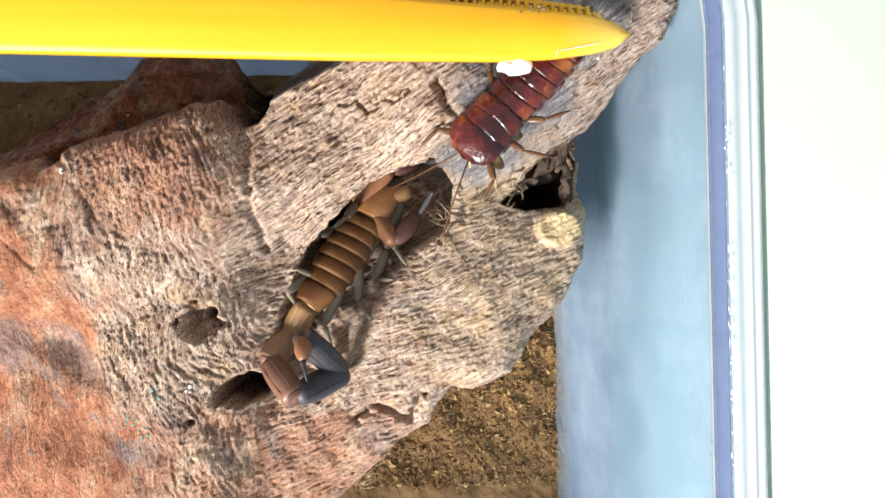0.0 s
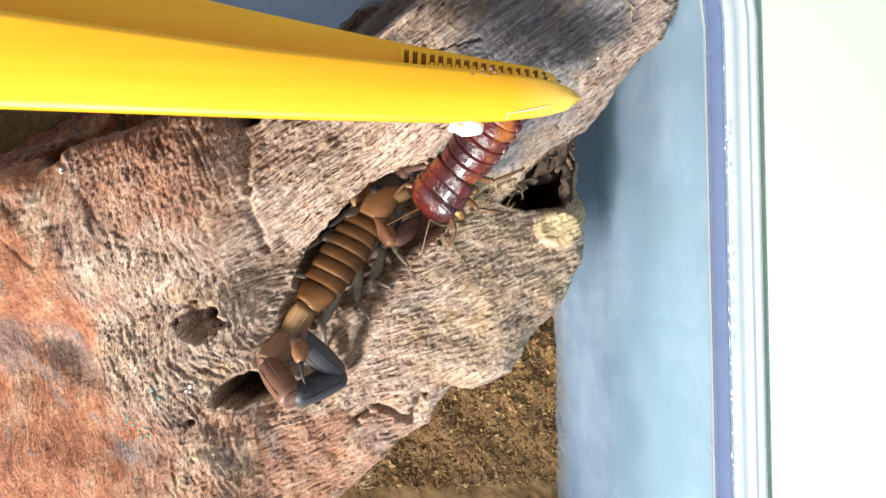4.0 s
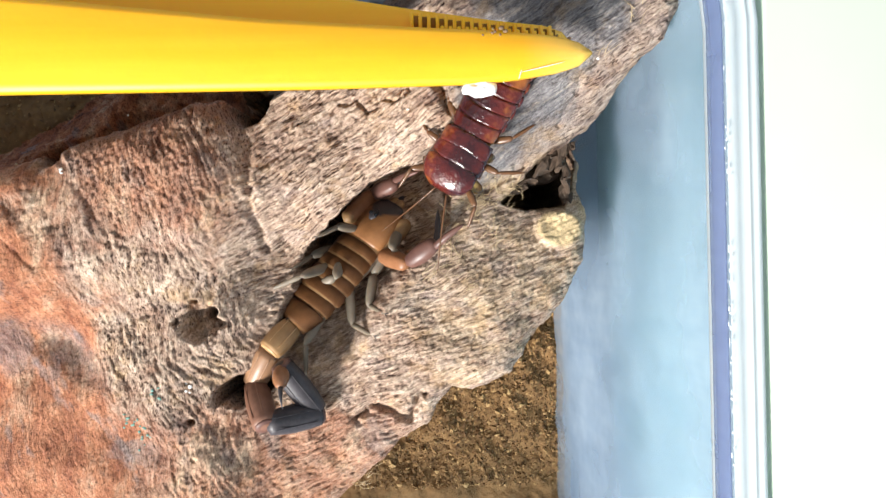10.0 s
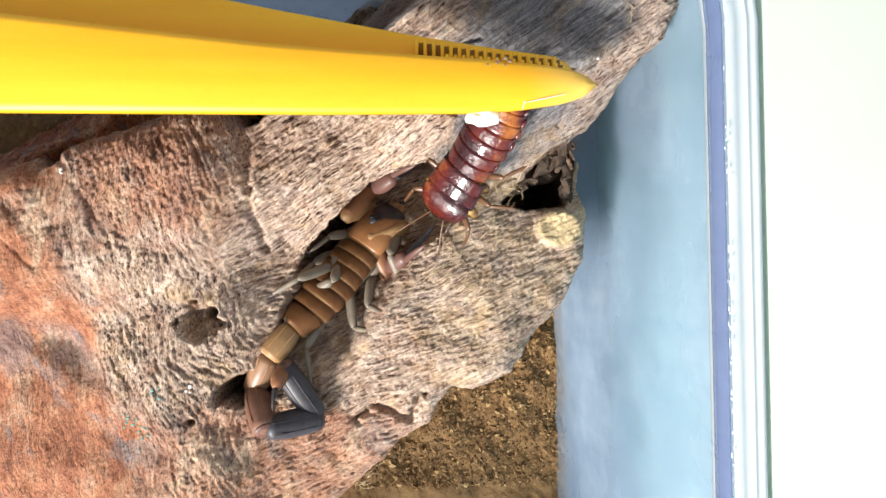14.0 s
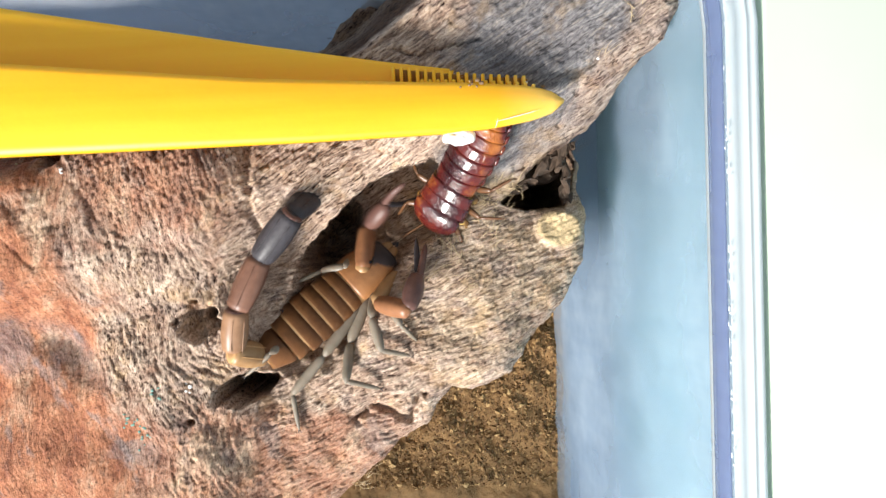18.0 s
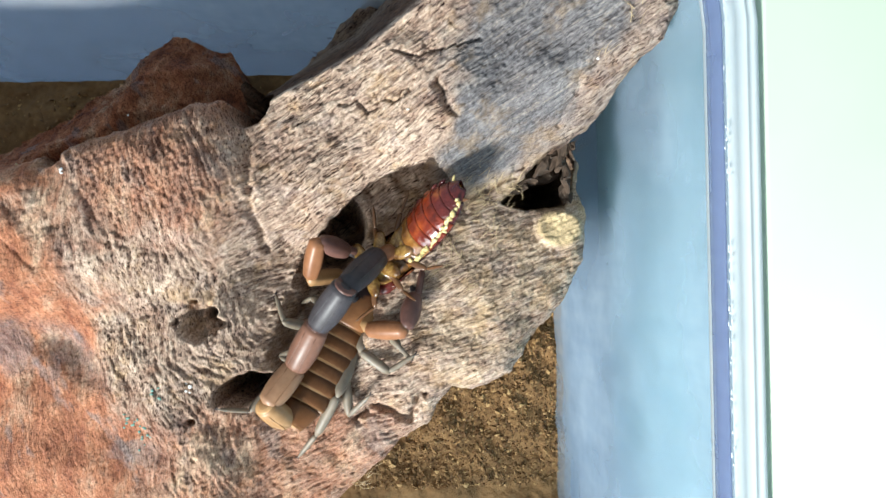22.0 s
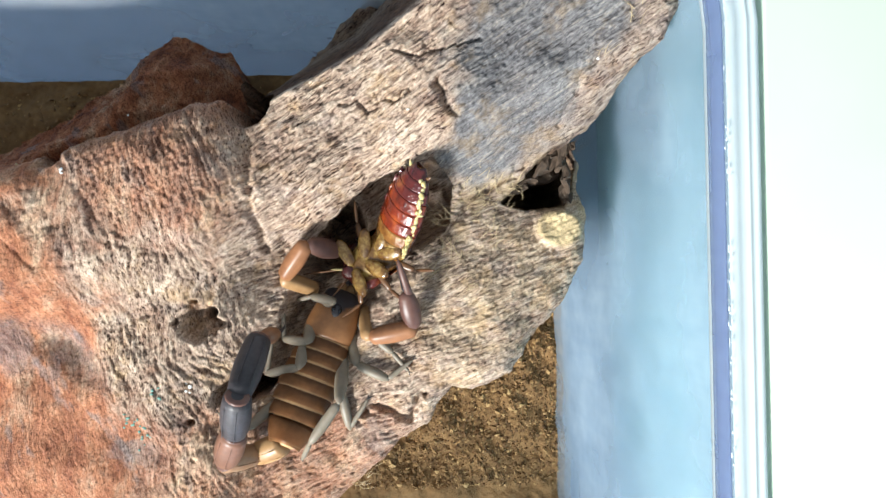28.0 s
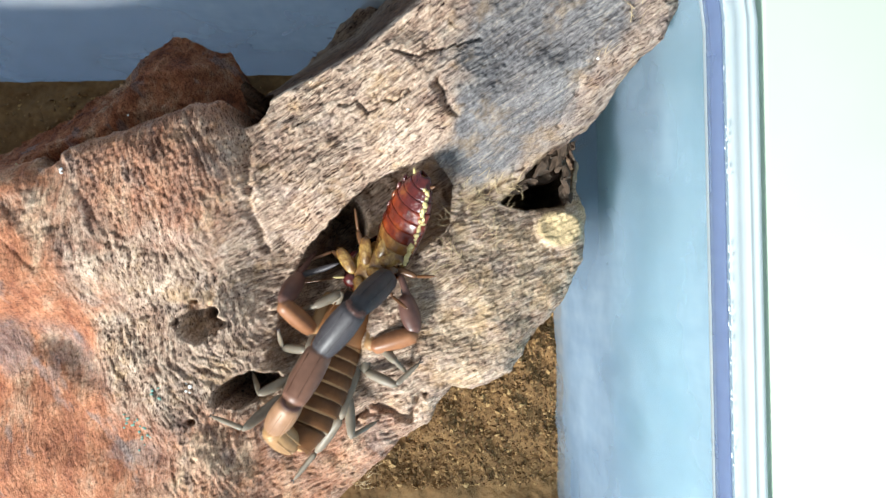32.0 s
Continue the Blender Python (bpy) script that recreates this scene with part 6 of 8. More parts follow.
    paced(ARM_L[3], [(0, 14.73, -1.45, -1.64, 33.4, -15.4, -76.3), (1.75, 12.97, -2.53, -0.19, 17.6, 7.8, -35.4), (3.5, 11.21, -3.61, 1.25, 20.9, 35.6, 5.7), (6, 10.46, -2.11, 0.03, 31.5, 32, 9), (7.15, 10.78, -0.75, -1.27, 9.3, 6.3, -30.5), (8.3, 11.11, 0.61, -2.57, 6.8, -26.6, -62), (9, 11.07, -0.38, -1.06, 19, -27.6, -60.5), (9.3, 11.22, -0.52, 0.68, -2.3, -5.2, -18.4), (9.6, 11.36, -0.66, 2.42, -4.5, 25, 17.1), (10, 12.3, -0.41, 4.01, 8.1, 27.2, 14.3), (11, 12.95, 0.89, 5.35, 17.8, 31.6, 9), (13, 13.12, 0.85, 5.58, 27.2, 31.4, 9.6), (14.5, 13.34, -0.55, 5.92, 34.7, 29, 12.6), (15.5, 14.48, 0.87, 2.4, 4.2, 11.6, -36.3), (16.5, 15.63, 2.29, -1.11, -5.1, -20.5, -73.5), (17, 15.27, 1.16, -0.16, 7.4, -19.8, -75.3), (17.25, 14.76, -1.74, 2.44, -9, 1.9, -30.7), (17.5, 14.25, -4.64, 5.04, -5.8, 28.7, 12.2), (17.65, 16.42, -1.73, 4.26, -20.5, -8.9, -12.3), (17.8, 18.58, 1.18, 3.47, -18.9, -49, -34.9), (17.9, 16.31, 2.41, 5.9, -32.8, -6.8, -17.5), (18, 14.05, 3.64, 8.32, -35.1, 36.9, -7.7), (18.2, 8.99, 11.3, 10.54, -22.6, 17.9, -36.6), (18.5, 7.51, 10.98, 3.36, -4.3, 1.1, -35.4), (18.75, 9.34, 7.6, 6.52, 8.8, 29.1, -58.9), (19, 11.16, 4.22, 9.68, 8.1, 59.8, -86.5), (20, 16.33, 3.59, 6.17, 18.3, 49.8, -87.7), (21, 13.41, 3.07, 6.35, 28, 41.8, -73.4), (22, 11.07, 4.21, 7.06, 27.6, 48.3, -74), (22.5, 12.19, 5.09, 6.31, 22.8, 4.9, -89.4), (23, 13.31, 5.97, 5.56, 30.3, -38.2, -104.9), (24, 13.66, 5.49, 6.46, 36.2, 4.2, -97.4), (25, 14.02, 5.02, 7.36, 51.6, 44.7, -81.2), (26.3, 14.63, 4.11, 6.74, 44.9, 43.9, -81.4), (28, 14.68, 3.09, 6.77, 34.6, 32.2, -91), (29, 15.38, 2.44, 5.79, 34.1, -25.1, -108.4), (30, 15.5, 2.19, 6.43, 29, -26, -107), (31, 16.19, 2.65, 6.95, 27.6, -28.1, -105.8), (31.6, 15.59, 3.93, 4.01, 23.2, -32.3, -96.2), (32, 8.36, 10.88, 3.46, 9.2, -28.9, -59.7)])
    paced(LEGS[0][0], [(0, 6.03, -3.9, -1.1, -36.6, 18.3, 179.7), (3.5, 6.03, -3.9, -1.1, -35.9, 19.6, -178.1), (6, 6.03, -3.9, -1.1, -35, 21.2, -175.8), (8.3, 6.03, -3.9, -1.1, -34.6, 21.8, -174.7), (9, 6.03, -3.9, -1.1, -34.3, 22.1, -173.7), (9.6, 6.03, -3.9, -1.1, -29.8, -16.9, -147.2), (10, 6.03, -3.9, -1.1, -29.4, -22.5, -142.4), (11, 6.03, -3.9, -1.1, -28.5, -20.5, -137.8), (13, 6.03, -3.9, -1.1, -27.7, -22.2, -142.1), (14.5, 6.03, -3.9, -1.1, -28.2, -19, -148.6), (16.5, 6.03, -3.9, -1.1, -26.5, 1.4, -139.7), (17, 6.03, -3.9, -1.1, -21.8, 1.8, -136.3), (17.5, 6.03, -3.9, -1.1, -17.6, 12.3, -144.3), (17.8, 6.03, -3.9, -1.1, -8.4, -30.1, -133.6), (18, 6.03, -3.9, -1.1, -5, -31.2, -128), (18.2, 6.03, -3.9, -1.1, 0.4, -32, -134.4), (18.5, 6.03, -3.9, -1.1, -1.7, -32, -137), (19, 6.03, -3.9, -1.1, -0.7, -32.5, -139.8), (20, 6.03, -3.9, -1.1, -3.1, -40.6, -134.2), (21, 6.03, -3.9, -1.1, 3.5, -44.4, -128.5), (22, 6.03, -3.9, -1.1, 6.4, -38.1, -132.6), (23, 6.03, -3.9, -1.1, 10.3, -39.3, -133.8), (25, 6.03, -3.9, -1.1, 13.7, -42.8, -131.2), (26.3, 6.03, -3.9, -1.1, 15, -44.4, -128.6), (28, 6.03, -3.9, -1.1, 18.9, -44.6, -131), (29, 6.03, -3.9, -1.1, 20.8, -44.7, -130.7), (30, 6.03, -3.9, -1.1, 23.4, -43.2, -134.6), (31, 6.03, -3.9, -1.1, 23.3, -46.2, -126.5), (31.6, 6.03, -3.9, -1.1, 24.8, -42.4, -130.2), (32, 6.03, -3.9, -1.1, 26.9, -31, -140.6)])
    paced(LEGS[0][1], [(0, 0.15, -3.87, -3.05, -12.1, -6.9, -126.6), (3.5, 0.2, -4.09, -3.18, -12.6, -0.4, -130.6), (6, 0.27, -4.32, -3.34, -13, 3.1, -131.2), (8.3, 0.3, -4.43, -3.4, -12.8, 4.3, -130.2), (9, 0.32, -4.53, -3.44, -10.7, -4.8, -121.9), (9.3, 0.68, -5.82, -1.37, -12.8, 36.8, -121.1), (9.6, 1.04, -7.11, 0.7, -18.6, 78.4, -124.8), (10, 1.5, -7.4, 1.27, 8.6, 57.1, -98), (10.5, 1.62, -7.6, 1.17, 19.1, 19.3, -93.3), (11, 1.73, -7.8, 1.07, 26.5, -18.7, -95.4), (13, 1.5, -7.43, 1.25, 25.2, 45.2, -108.7), (14.5, 1.03, -6.95, 0.92, -5.8, 61.8, -140.2), (15.5, 1.16, -7.43, -0.16, 18.4, 24.1, -118.8), (16.5, 1.3, -7.91, -1.25, 27.4, -16, -114.2), (17, 1.56, -8.19, -1.29, 20.3, -16.3, -114.1), (17.5, 1.11, -7.44, -2.42, 16.6, -20.5, -120.9), (17.8, 2.34, -7.78, 2.01, 15.7, 0.3, -108), (18, 2.77, -8.08, 2.11, 14.3, 1.4, -105), (18.2, 2.35, -7.66, 2.18, 17.9, -27.7, -87.2), (18.5, 2.18, -7.49, 2.18, 17.6, -24.6, -91.8), (19, 2.04, -7.27, 2.23, 19.8, -30.1, -101.1), (20, 2.75, -7.28, 2.93, 19.1, -4, -118.2), (21, 3.27, -7.37, 3.24, 21.5, -22.7, -119.4), (22, 2.73, -7.5, 2.72, 17.2, -20.7, -120.5), (23, 2.71, -7.36, 2.83, 16.8, -17, -120.6), (25, 3.04, -7.32, 3.11, 18.1, 0.8, -116.9), (26.3, 3.27, -7.36, 3.24, 18.3, 0.2, -113.7), (28, 3.14, -7.24, 3.25, 18.9, 2.6, -109.9), (29, 3.16, -7.24, 3.26, 18.9, 2.3, -108.9), (30, 2.86, -7.12, 3.14, 19.1, 3, -111.2), (31, 3.48, -7.35, 3.38, 19.6, 0.7, -102.6), (31.6, 3.08, -7.39, 3.08, 19.9, 3.8, -105.9), (32, 1.92, -7.27, 2.09, 20.8, -27.3, -119.8)])
    paced(LEGS[0][2], [(0, -2.93, -8.02, -2.43, -1.8, 0.3, -115.8), (3.5, -3.19, -8.04, -3.14, -0.6, -7.3, -111.1), (6, -3.16, -8.23, -3.61, 1.2, -12.1, -107.7), (8.3, -3.05, -8.39, -3.79, 3.5, -13.6, -103.9), (9, -2.41, -8.93, -3, 5.8, -13.9, -102.1), (9.6, 0.45, -7.97, -4.39, 11.3, -20.8, -87.7), (10, 1.1, -10.2, -3.09, 16.3, -38.9, -63.8), (10.5, 1.18, -11.46, -0.18, 32.7, 5.6, -73.6), (11, 1.27, -12.71, 2.73, 47.5, 50.9, -70.7), (12, 0.8, -11.8, 0.15, 66.5, 2.9, -56.3), (13, 0.33, -10.9, -2.44, 78.3, -46.7, -56.2), (14.5, -0.86, -8.53, -3.66, 73.9, -29.4, -73.6), (16.5, -0.74, -12.47, 0.18, 57.3, -16.1, -119.3), (17, -0.48, -12.74, 0.17, 41.1, -16.8, -123.6), (17.5, -1.39, -11.62, -0.6, 28.6, 11.8, -112.6), (17.8, 0.73, -12.73, 1.98, 27.2, 34.4, -98.2), (18, 1.42, -13.1, 1.98, 28.9, 43.6, -81.6), (18.2, 2.57, -12.26, 4.6, 45.1, 59.8, -54.2), (18.5, 2.04, -12.21, 4.35, 31, 66.6, -73.1), (19, 1.17, -11.69, 4.84, 30.9, 65.2, -75.8), (20, 0.3, -11.85, 3.29, 13.3, 28.3, -110.4), (21, 0.91, -11.54, 5.24, 19.8, 38.3, -104.6), (22, 0.26, -11.68, 4.56, 21.1, 53.6, -101.2), (23, 0.18, -11.64, 4.35, 18.8, 44, -105.6), (25, 0.69, -11.96, 3.04, 18.2, 20.4, -113.4), (26.3, 1.18, -12.12, 3.23, 18.1, 15.7, -116.2), (28, 1.37, -12.12, 3.02, 18.7, 10.7, -117.5), (29, 1.48, -12.16, 3.05, 19, 15.3, -114.8), (30, 0.98, -11.96, 2.87, 18.7, 15.4, -117.6), (31, 2.35, -12.42, 3.31, 19.7, 17.8, -111.3), (31.6, 1.66, -12.38, 2.74, 19.6, 18.4, -112.9), (32, -0.38, -11.28, 4.48, 30.6, 59.4, -97.8)])
    paced(LEGS[1][0], [(0, 3.71, -3.9, -1.1, -33.3, 22.3, -171.4), (3.5, 3.71, -3.9, -1.1, -34.2, 19.7, -173.6), (6, 3.71, -3.9, -1.1, -34.4, 18.8, -174.2), (8.3, 3.71, -3.9, -1.1, -34.7, 17.7, -175), (9, 3.71, -3.9, -1.1, -34.7, 17.4, -174.8), (9.6, 3.71, -3.9, -1.1, -32.6, 16.1, -174.3), (10, 3.71, -3.9, -1.1, -32.1, 14.9, -175.3), (11, 3.71, -3.9, -1.1, -32.9, 12.8, -178), (13, 3.71, -3.9, -1.1, -33.7, 12.6, -178.3), (14.5, 3.71, -3.9, -1.1, -34.6, 11.6, -179.6), (16.5, 3.71, -3.9, -1.1, -29.5, -9.4, -155.9), (17, 3.71, -3.9, -1.1, -30, -18.5, -148.2), (17.5, 3.71, -3.9, -1.1, -25.6, 19.6, -161.4), (17.8, 3.71, -3.9, -1.1, -16.1, -31.7, -143.8), (18, 3.71, -3.9, -1.1, -11.7, -24.9, -138.3), (18.2, 3.71, -3.9, -1.1, -6, -32.4, -148.4), (18.5, 3.71, -3.9, -1.1, -8.2, -26.6, -151.1), (19, 3.71, -3.9, -1.1, -7, -26.8, -156), (20, 3.71, -3.9, -1.1, -4.6, -32.7, -159.5), (21, 3.71, -3.9, -1.1, 3, -30, -164.3), (22, 3.71, -3.9, -1.1, -1.3, -19.5, -166.8), (23, 3.71, -3.9, -1.1, 0, -22.4, -165.3), (25, 3.71, -3.9, -1.1, 3.3, -26.5, -161.2), (26.3, 3.71, -3.9, -1.1, 4, -20.5, -157.9), (28, 3.71, -3.9, -1.1, 6.1, -18.7, -155.8), (29, 3.71, -3.9, -1.1, 7.6, -15.7, -153.6), (30, 3.71, -3.9, -1.1, 9, -15.5, -157), (31, 3.71, -3.9, -1.1, 10.5, -13.7, -147.2), (31.6, 3.71, -3.9, -1.1, 9.9, -10.5, -149.5), (32, 3.71, -3.9, -1.1, 8.7, -4.5, -158.7)])
    paced(LEGS[1][1], [(0, -3.06, -4.93, -3.9, -35.1, 16.9, -175.7), (3.5, -3.21, -4.67, -3.6, -34.8, 16.6, -174.7), (6, -3.26, -4.61, -3.48, -34.6, 16.4, -174.1), (8.3, -3.31, -4.52, -3.35, -34.5, 16.1, -173.9), (9, -3.32, -4.55, -3.31, -34.3, 15.9, -173.4), (9.6, -3.36, -4.6, -3.15, -31.3, 16.4, -170.3), (10, -3.41, -4.49, -3.01, -23.4, 8.3, -150), (11, -3.5, -4.15, -2.75, -9.1, -15.8, -110.2), (13, -3.51, -4.11, -2.71, -6.9, -16.4, -125.7), (14.5, -3.54, -3.95, -2.59, -10.1, 6.4, -146), (16.5, -2.95, -6.88, 0.11, -8.7, -4.5, -129.2), (17, -2.25, -7.6, 1.25, -18.5, 52.4, -156.7), (17.25, -2.58, -6.86, -1.16, -10.2, 15.1, -143.2), (17.5, -2.9, -6.12, -3.58, -10.5, -22.8, -134.6), (17.8, -1.37, -7.62, 2.79, -0.9, 14.8, -140.7), (18, -1.3, -8.37, 2.01, 5.4, 15.3, -117.2), (18.2, -1.61, -7.18, 2.87, 14, 11.6, -88), (18.5, -2.08, -7.09, 2.21, 9.7, 13.5, -105.4), (19, -2.32, -6.58, 2.24, 8.5, 12.6, -115.4), (20, -2.12, -6.08, 2.9, 11.6, 4.8, -110.7), (21, -2.46, -5.64, 2.6, 15.8, 1, -105.2), (22, -3.08, -5.5, 1.38, 15.2, 6.2, -98.7), (23, -2.91, -5.63, 1.72, 15.8, 4.6, -101.2), (25, -2.56, -6.03, 2.21, 18.4, 1.5, -101.9), (26.3, -2.71, -6.51, 1.5, 18.9, 0.1, -96.1), (28, -2.68, -6.77, 1.28, 19.5, -0.8, -95.4), (29, -2.67, -7.07, 0.91, 19.4, -1.2, -92.6), (30, -2.85, -6.69, 0.88, 19.8, -0.7, -93.1), (31, -2.33, -7.8, 0.65, 19.2, -6.4, -81.2), (31.6, -2.56, -7.59, 0.25, 20.8, -3, -85.5), (32, -3.16, -6.58, -0.53, 20.9, -14.9, -95.4)])
    paced(LEGS[1][2], [(0, -9.17, -5.39, -5.76, 35.9, -23.1, -80.8), (3.5, -9.32, -5.23, -5.42, 34.8, -16.9, -92.3), (6, -9.36, -5.24, -5.29, 30.1, -13.7, -103.1), (8.3, -9.43, -5.17, -5.12, 23.4, -12.7, -113.1), (9, -9.43, -5.26, -5.06, 17.1, -12.7, -112.3), (9.6, -9.41, -5.64, -4.96, 16.7, -16.8, -98.2), (10, -8.9, -7.66, -3.92, 17.8, -20.3, -90.8), (11, -5.63, -9.93, -1.01, 18.9, 18.6, -97.6), (13, -7.09, -9.1, -0.91, 19, 13, -90), (14.5, -8.81, -7.5, -3.31, 22.4, -14.8, -86.6), (16.5, -6.99, -11.82, 0.61, 22.9, -20.2, -82.8), (17, -5.83, -9.14, -3.82, 26, -28.3, -78.6), (17.5, -7.04, -10.32, -1.1, 27.5, 9, -97.8), (17.8, -6.16, -11.54, 1.16, 31.7, 44, -76.7), (18, -4.12, -13.86, 0.33, 37, 26.7, -48.2), (18.2, -1.38, -13.44, 1.58, 34.8, 13.1, -15.2), (18.5, -3.74, -13.09, 0.72, 29.9, -5.1, -13.4), (19, -5, -12.23, 0.85, 24.5, -5.3, -18.5), (20, -4.37, -12.05, 2.37, 14.9, -5.9, -29.7), (21, -4.13, -11.81, 2.49, 11.5, -9.1, -32.3), (22, -4.04, -11.79, 0.69, 16.1, -22.6, -33.3), (23, -4.15, -11.89, 1.21, 13.7, -11.6, -32.5), (25, -3.88, -12.29, 2.04, 11.9, -9.9, -36.1), (26.3, -3.39, -12.87, 1.49, 10.6, -14.7, -33.5), (28, -3.28, -13.14, 1.36, 9.7, -17.1, -33.6), (29, -2.96, -13.46, 1.04, 9.3, -21.7, -33.3), (30, -3.2, -13.08, 0.96, 9.4, -21.7, -33.6), (31, -1.36, -14.09, 1.36, 7, -23.2, -26.5), (31.6, -2.05, -13.96, 0.59, 10.3, -23.7, -30.1), (32, -3.74, -12.74, 1.12, 10.6, -10.3, -26.6)])
    paced(LEGS[2][0], [(0, 1.39, -3.9, -1.1, -39.1, 4.9, 170.8), (3.5, 1.39, -3.9, -1.1, -39.2, 4.6, 170.8), (6, 1.39, -3.9, -1.1, -39.1, 4.7, 171.1), (8.3, 1.39, -3.9, -1.1, -39.1, 4.4, 170.8), (9, 1.39, -3.9, -1.1, -39.2, 3.5, 170.3), (9.6, 1.39, -3.9, -1.1, -36.7, 4.1, 173), (10, 1.39, -3.9, -1.1, -35.8, 3.2, 172.2), (11, 1.39, -3.9, -1.1, -35.8, 3, 172.3), (13, 1.39, -3.9, -1.1, -36.5, 3, 172.3), (14.5, 1.39, -3.9, -1.1, -37.2, 2.3, 171.3), (16.5, 1.39, -3.9, -1.1, -35.8, -11.6, -171.9), (17, 1.39, -3.9, -1.1, -36.5, -18.2, -166.3), (17.5, 1.39, -3.9, -1.1, -31.3, 11.6, -170.9), (17.8, 1.39, -3.9, -1.1, -18.5, 8.2, -165.8), (18, 1.39, -3.9, -1.1, -12.6, 9.6, -154.6), (18.2, 1.39, -3.9, -1.1, -10.9, -0.2, -161.1), (18.5, 1.39, -3.9, -1.1, -12, 1.4, -165.4), (19, 1.39, -3.9, -1.1, -11.1, 0.1, -171.6), (20, 1.39, -3.9, -1.1, -4.2, -6.6, -172.6), (21, 1.39, -3.9, -1.1, 0.9, -3.8, -170.8), (22, 1.39, -3.9, -1.1, -4.6, -0.9, -174.5), (23, 1.39, -3.9, -1.1, -2.4, -1.6, -173.1), (25, 1.39, -3.9, -1.1, 2, 0.8, -168.6), (26.3, 1.39, -3.9, -1.1, 3.2, 1.2, -168.3), (28, 1.39, -3.9, -1.1, 4.7, 4.1, -167.4), (29, 1.39, -3.9, -1.1, 5.6, 6.4, -165.2), (30, 1.39, -3.9, -1.1, 5.4, 5.5, -168.1), (31, 1.39, -3.9, -1.1, 7.8, 5.5, -159.5), (31.6, 1.39, -3.9, -1.1, 5.9, 7.2, -161.9), (32, 1.39, -3.9, -1.1, 2.3, 6.2, -171.3)])
    paced(LEGS[2][1], [(0, -7.85, -2.4, -1.91, -26.9, 26.4, -157.7), (3.5, -7.86, -2.4, -1.85, -27.4, 25.6, -158.6), (6, -7.86, -2.45, -1.88, -27.2, 25.7, -158.3), (8.3, -7.86, -2.4, -1.82, -27, 25.9, -157.8), (9, -7.86, -2.32, -1.67, -25.7, 27.3, -154.9), (9.6, -7.91, -2.76, -1.78, -21.8, 26.7, -150.2), (10, -7.91, -2.62, -1.63, -18.6, 27.8, -145.4), (11, -7.91, -2.65, -1.59, -18.4, 27.3, -145), (13, -7.91, -2.64, -1.59, -17, 29.2, -141.6), (14.5, -7.89, -2.48, -1.48, -17.8, 29.5, -142.5), (16.5, -7.72, -5.2, 0.79, -22.8, 51.9, -152.4), (17, -7.28, -6.02, 1.83, -23.2, 53.2, -153.4), (17.5, -7.7, -5.36, -2.99, -17.9, 9.4, -143.9), (17.8, -7.63, -6.18, -2.45, -6, -14.8, -128.3), (18, -6.98, -7.87, -2.67, -1.5, -7.8, -135.2), (18.2, -7.5, -6.95, -1.06, -0.5, 31.3, -150.1), (18.5, -7.7, -6.26, -1.34, -3.8, 29, -153.2), (19, -7.91, -5.27, -1.11, -4.6, 31.2, -157.5), (20, -7.87, -5.1, -0.02, 9.8, 29.7, -143.1), (21, -7.87, -5.4, -0.47, 13.1, 25.4, -141.8), (22, -7.96, -4.81, -0.95, 5.6, 23, -146.8), (23, -7.94, -5.03, -0.83, 7.2, 22.3, -146), (25, -7.82, -5.75, -1.24, 12.4, 29.5, -142.6), (26.3, -7.81, -5.8, -1.29, 12.9, 27.4, -143.6), (28, -7.76, -5.94, -1.77, 13.8, 29, -144.3), (29, -7.64, -6.29, -2.15, 24.3, -35.9, -145.9), (30, -7.76, -5.83, -2, 27.9, 28.2, -149.1), (31, -7.37, -7.18, -2.01, 23.3, 26.8, -143.4), (31.6, -7.47, -6.79, -2.28, 17.7, 29.8, -146), (32, -7.85, -5.31, -2.12, 10.3, 5.7, -153.9)])
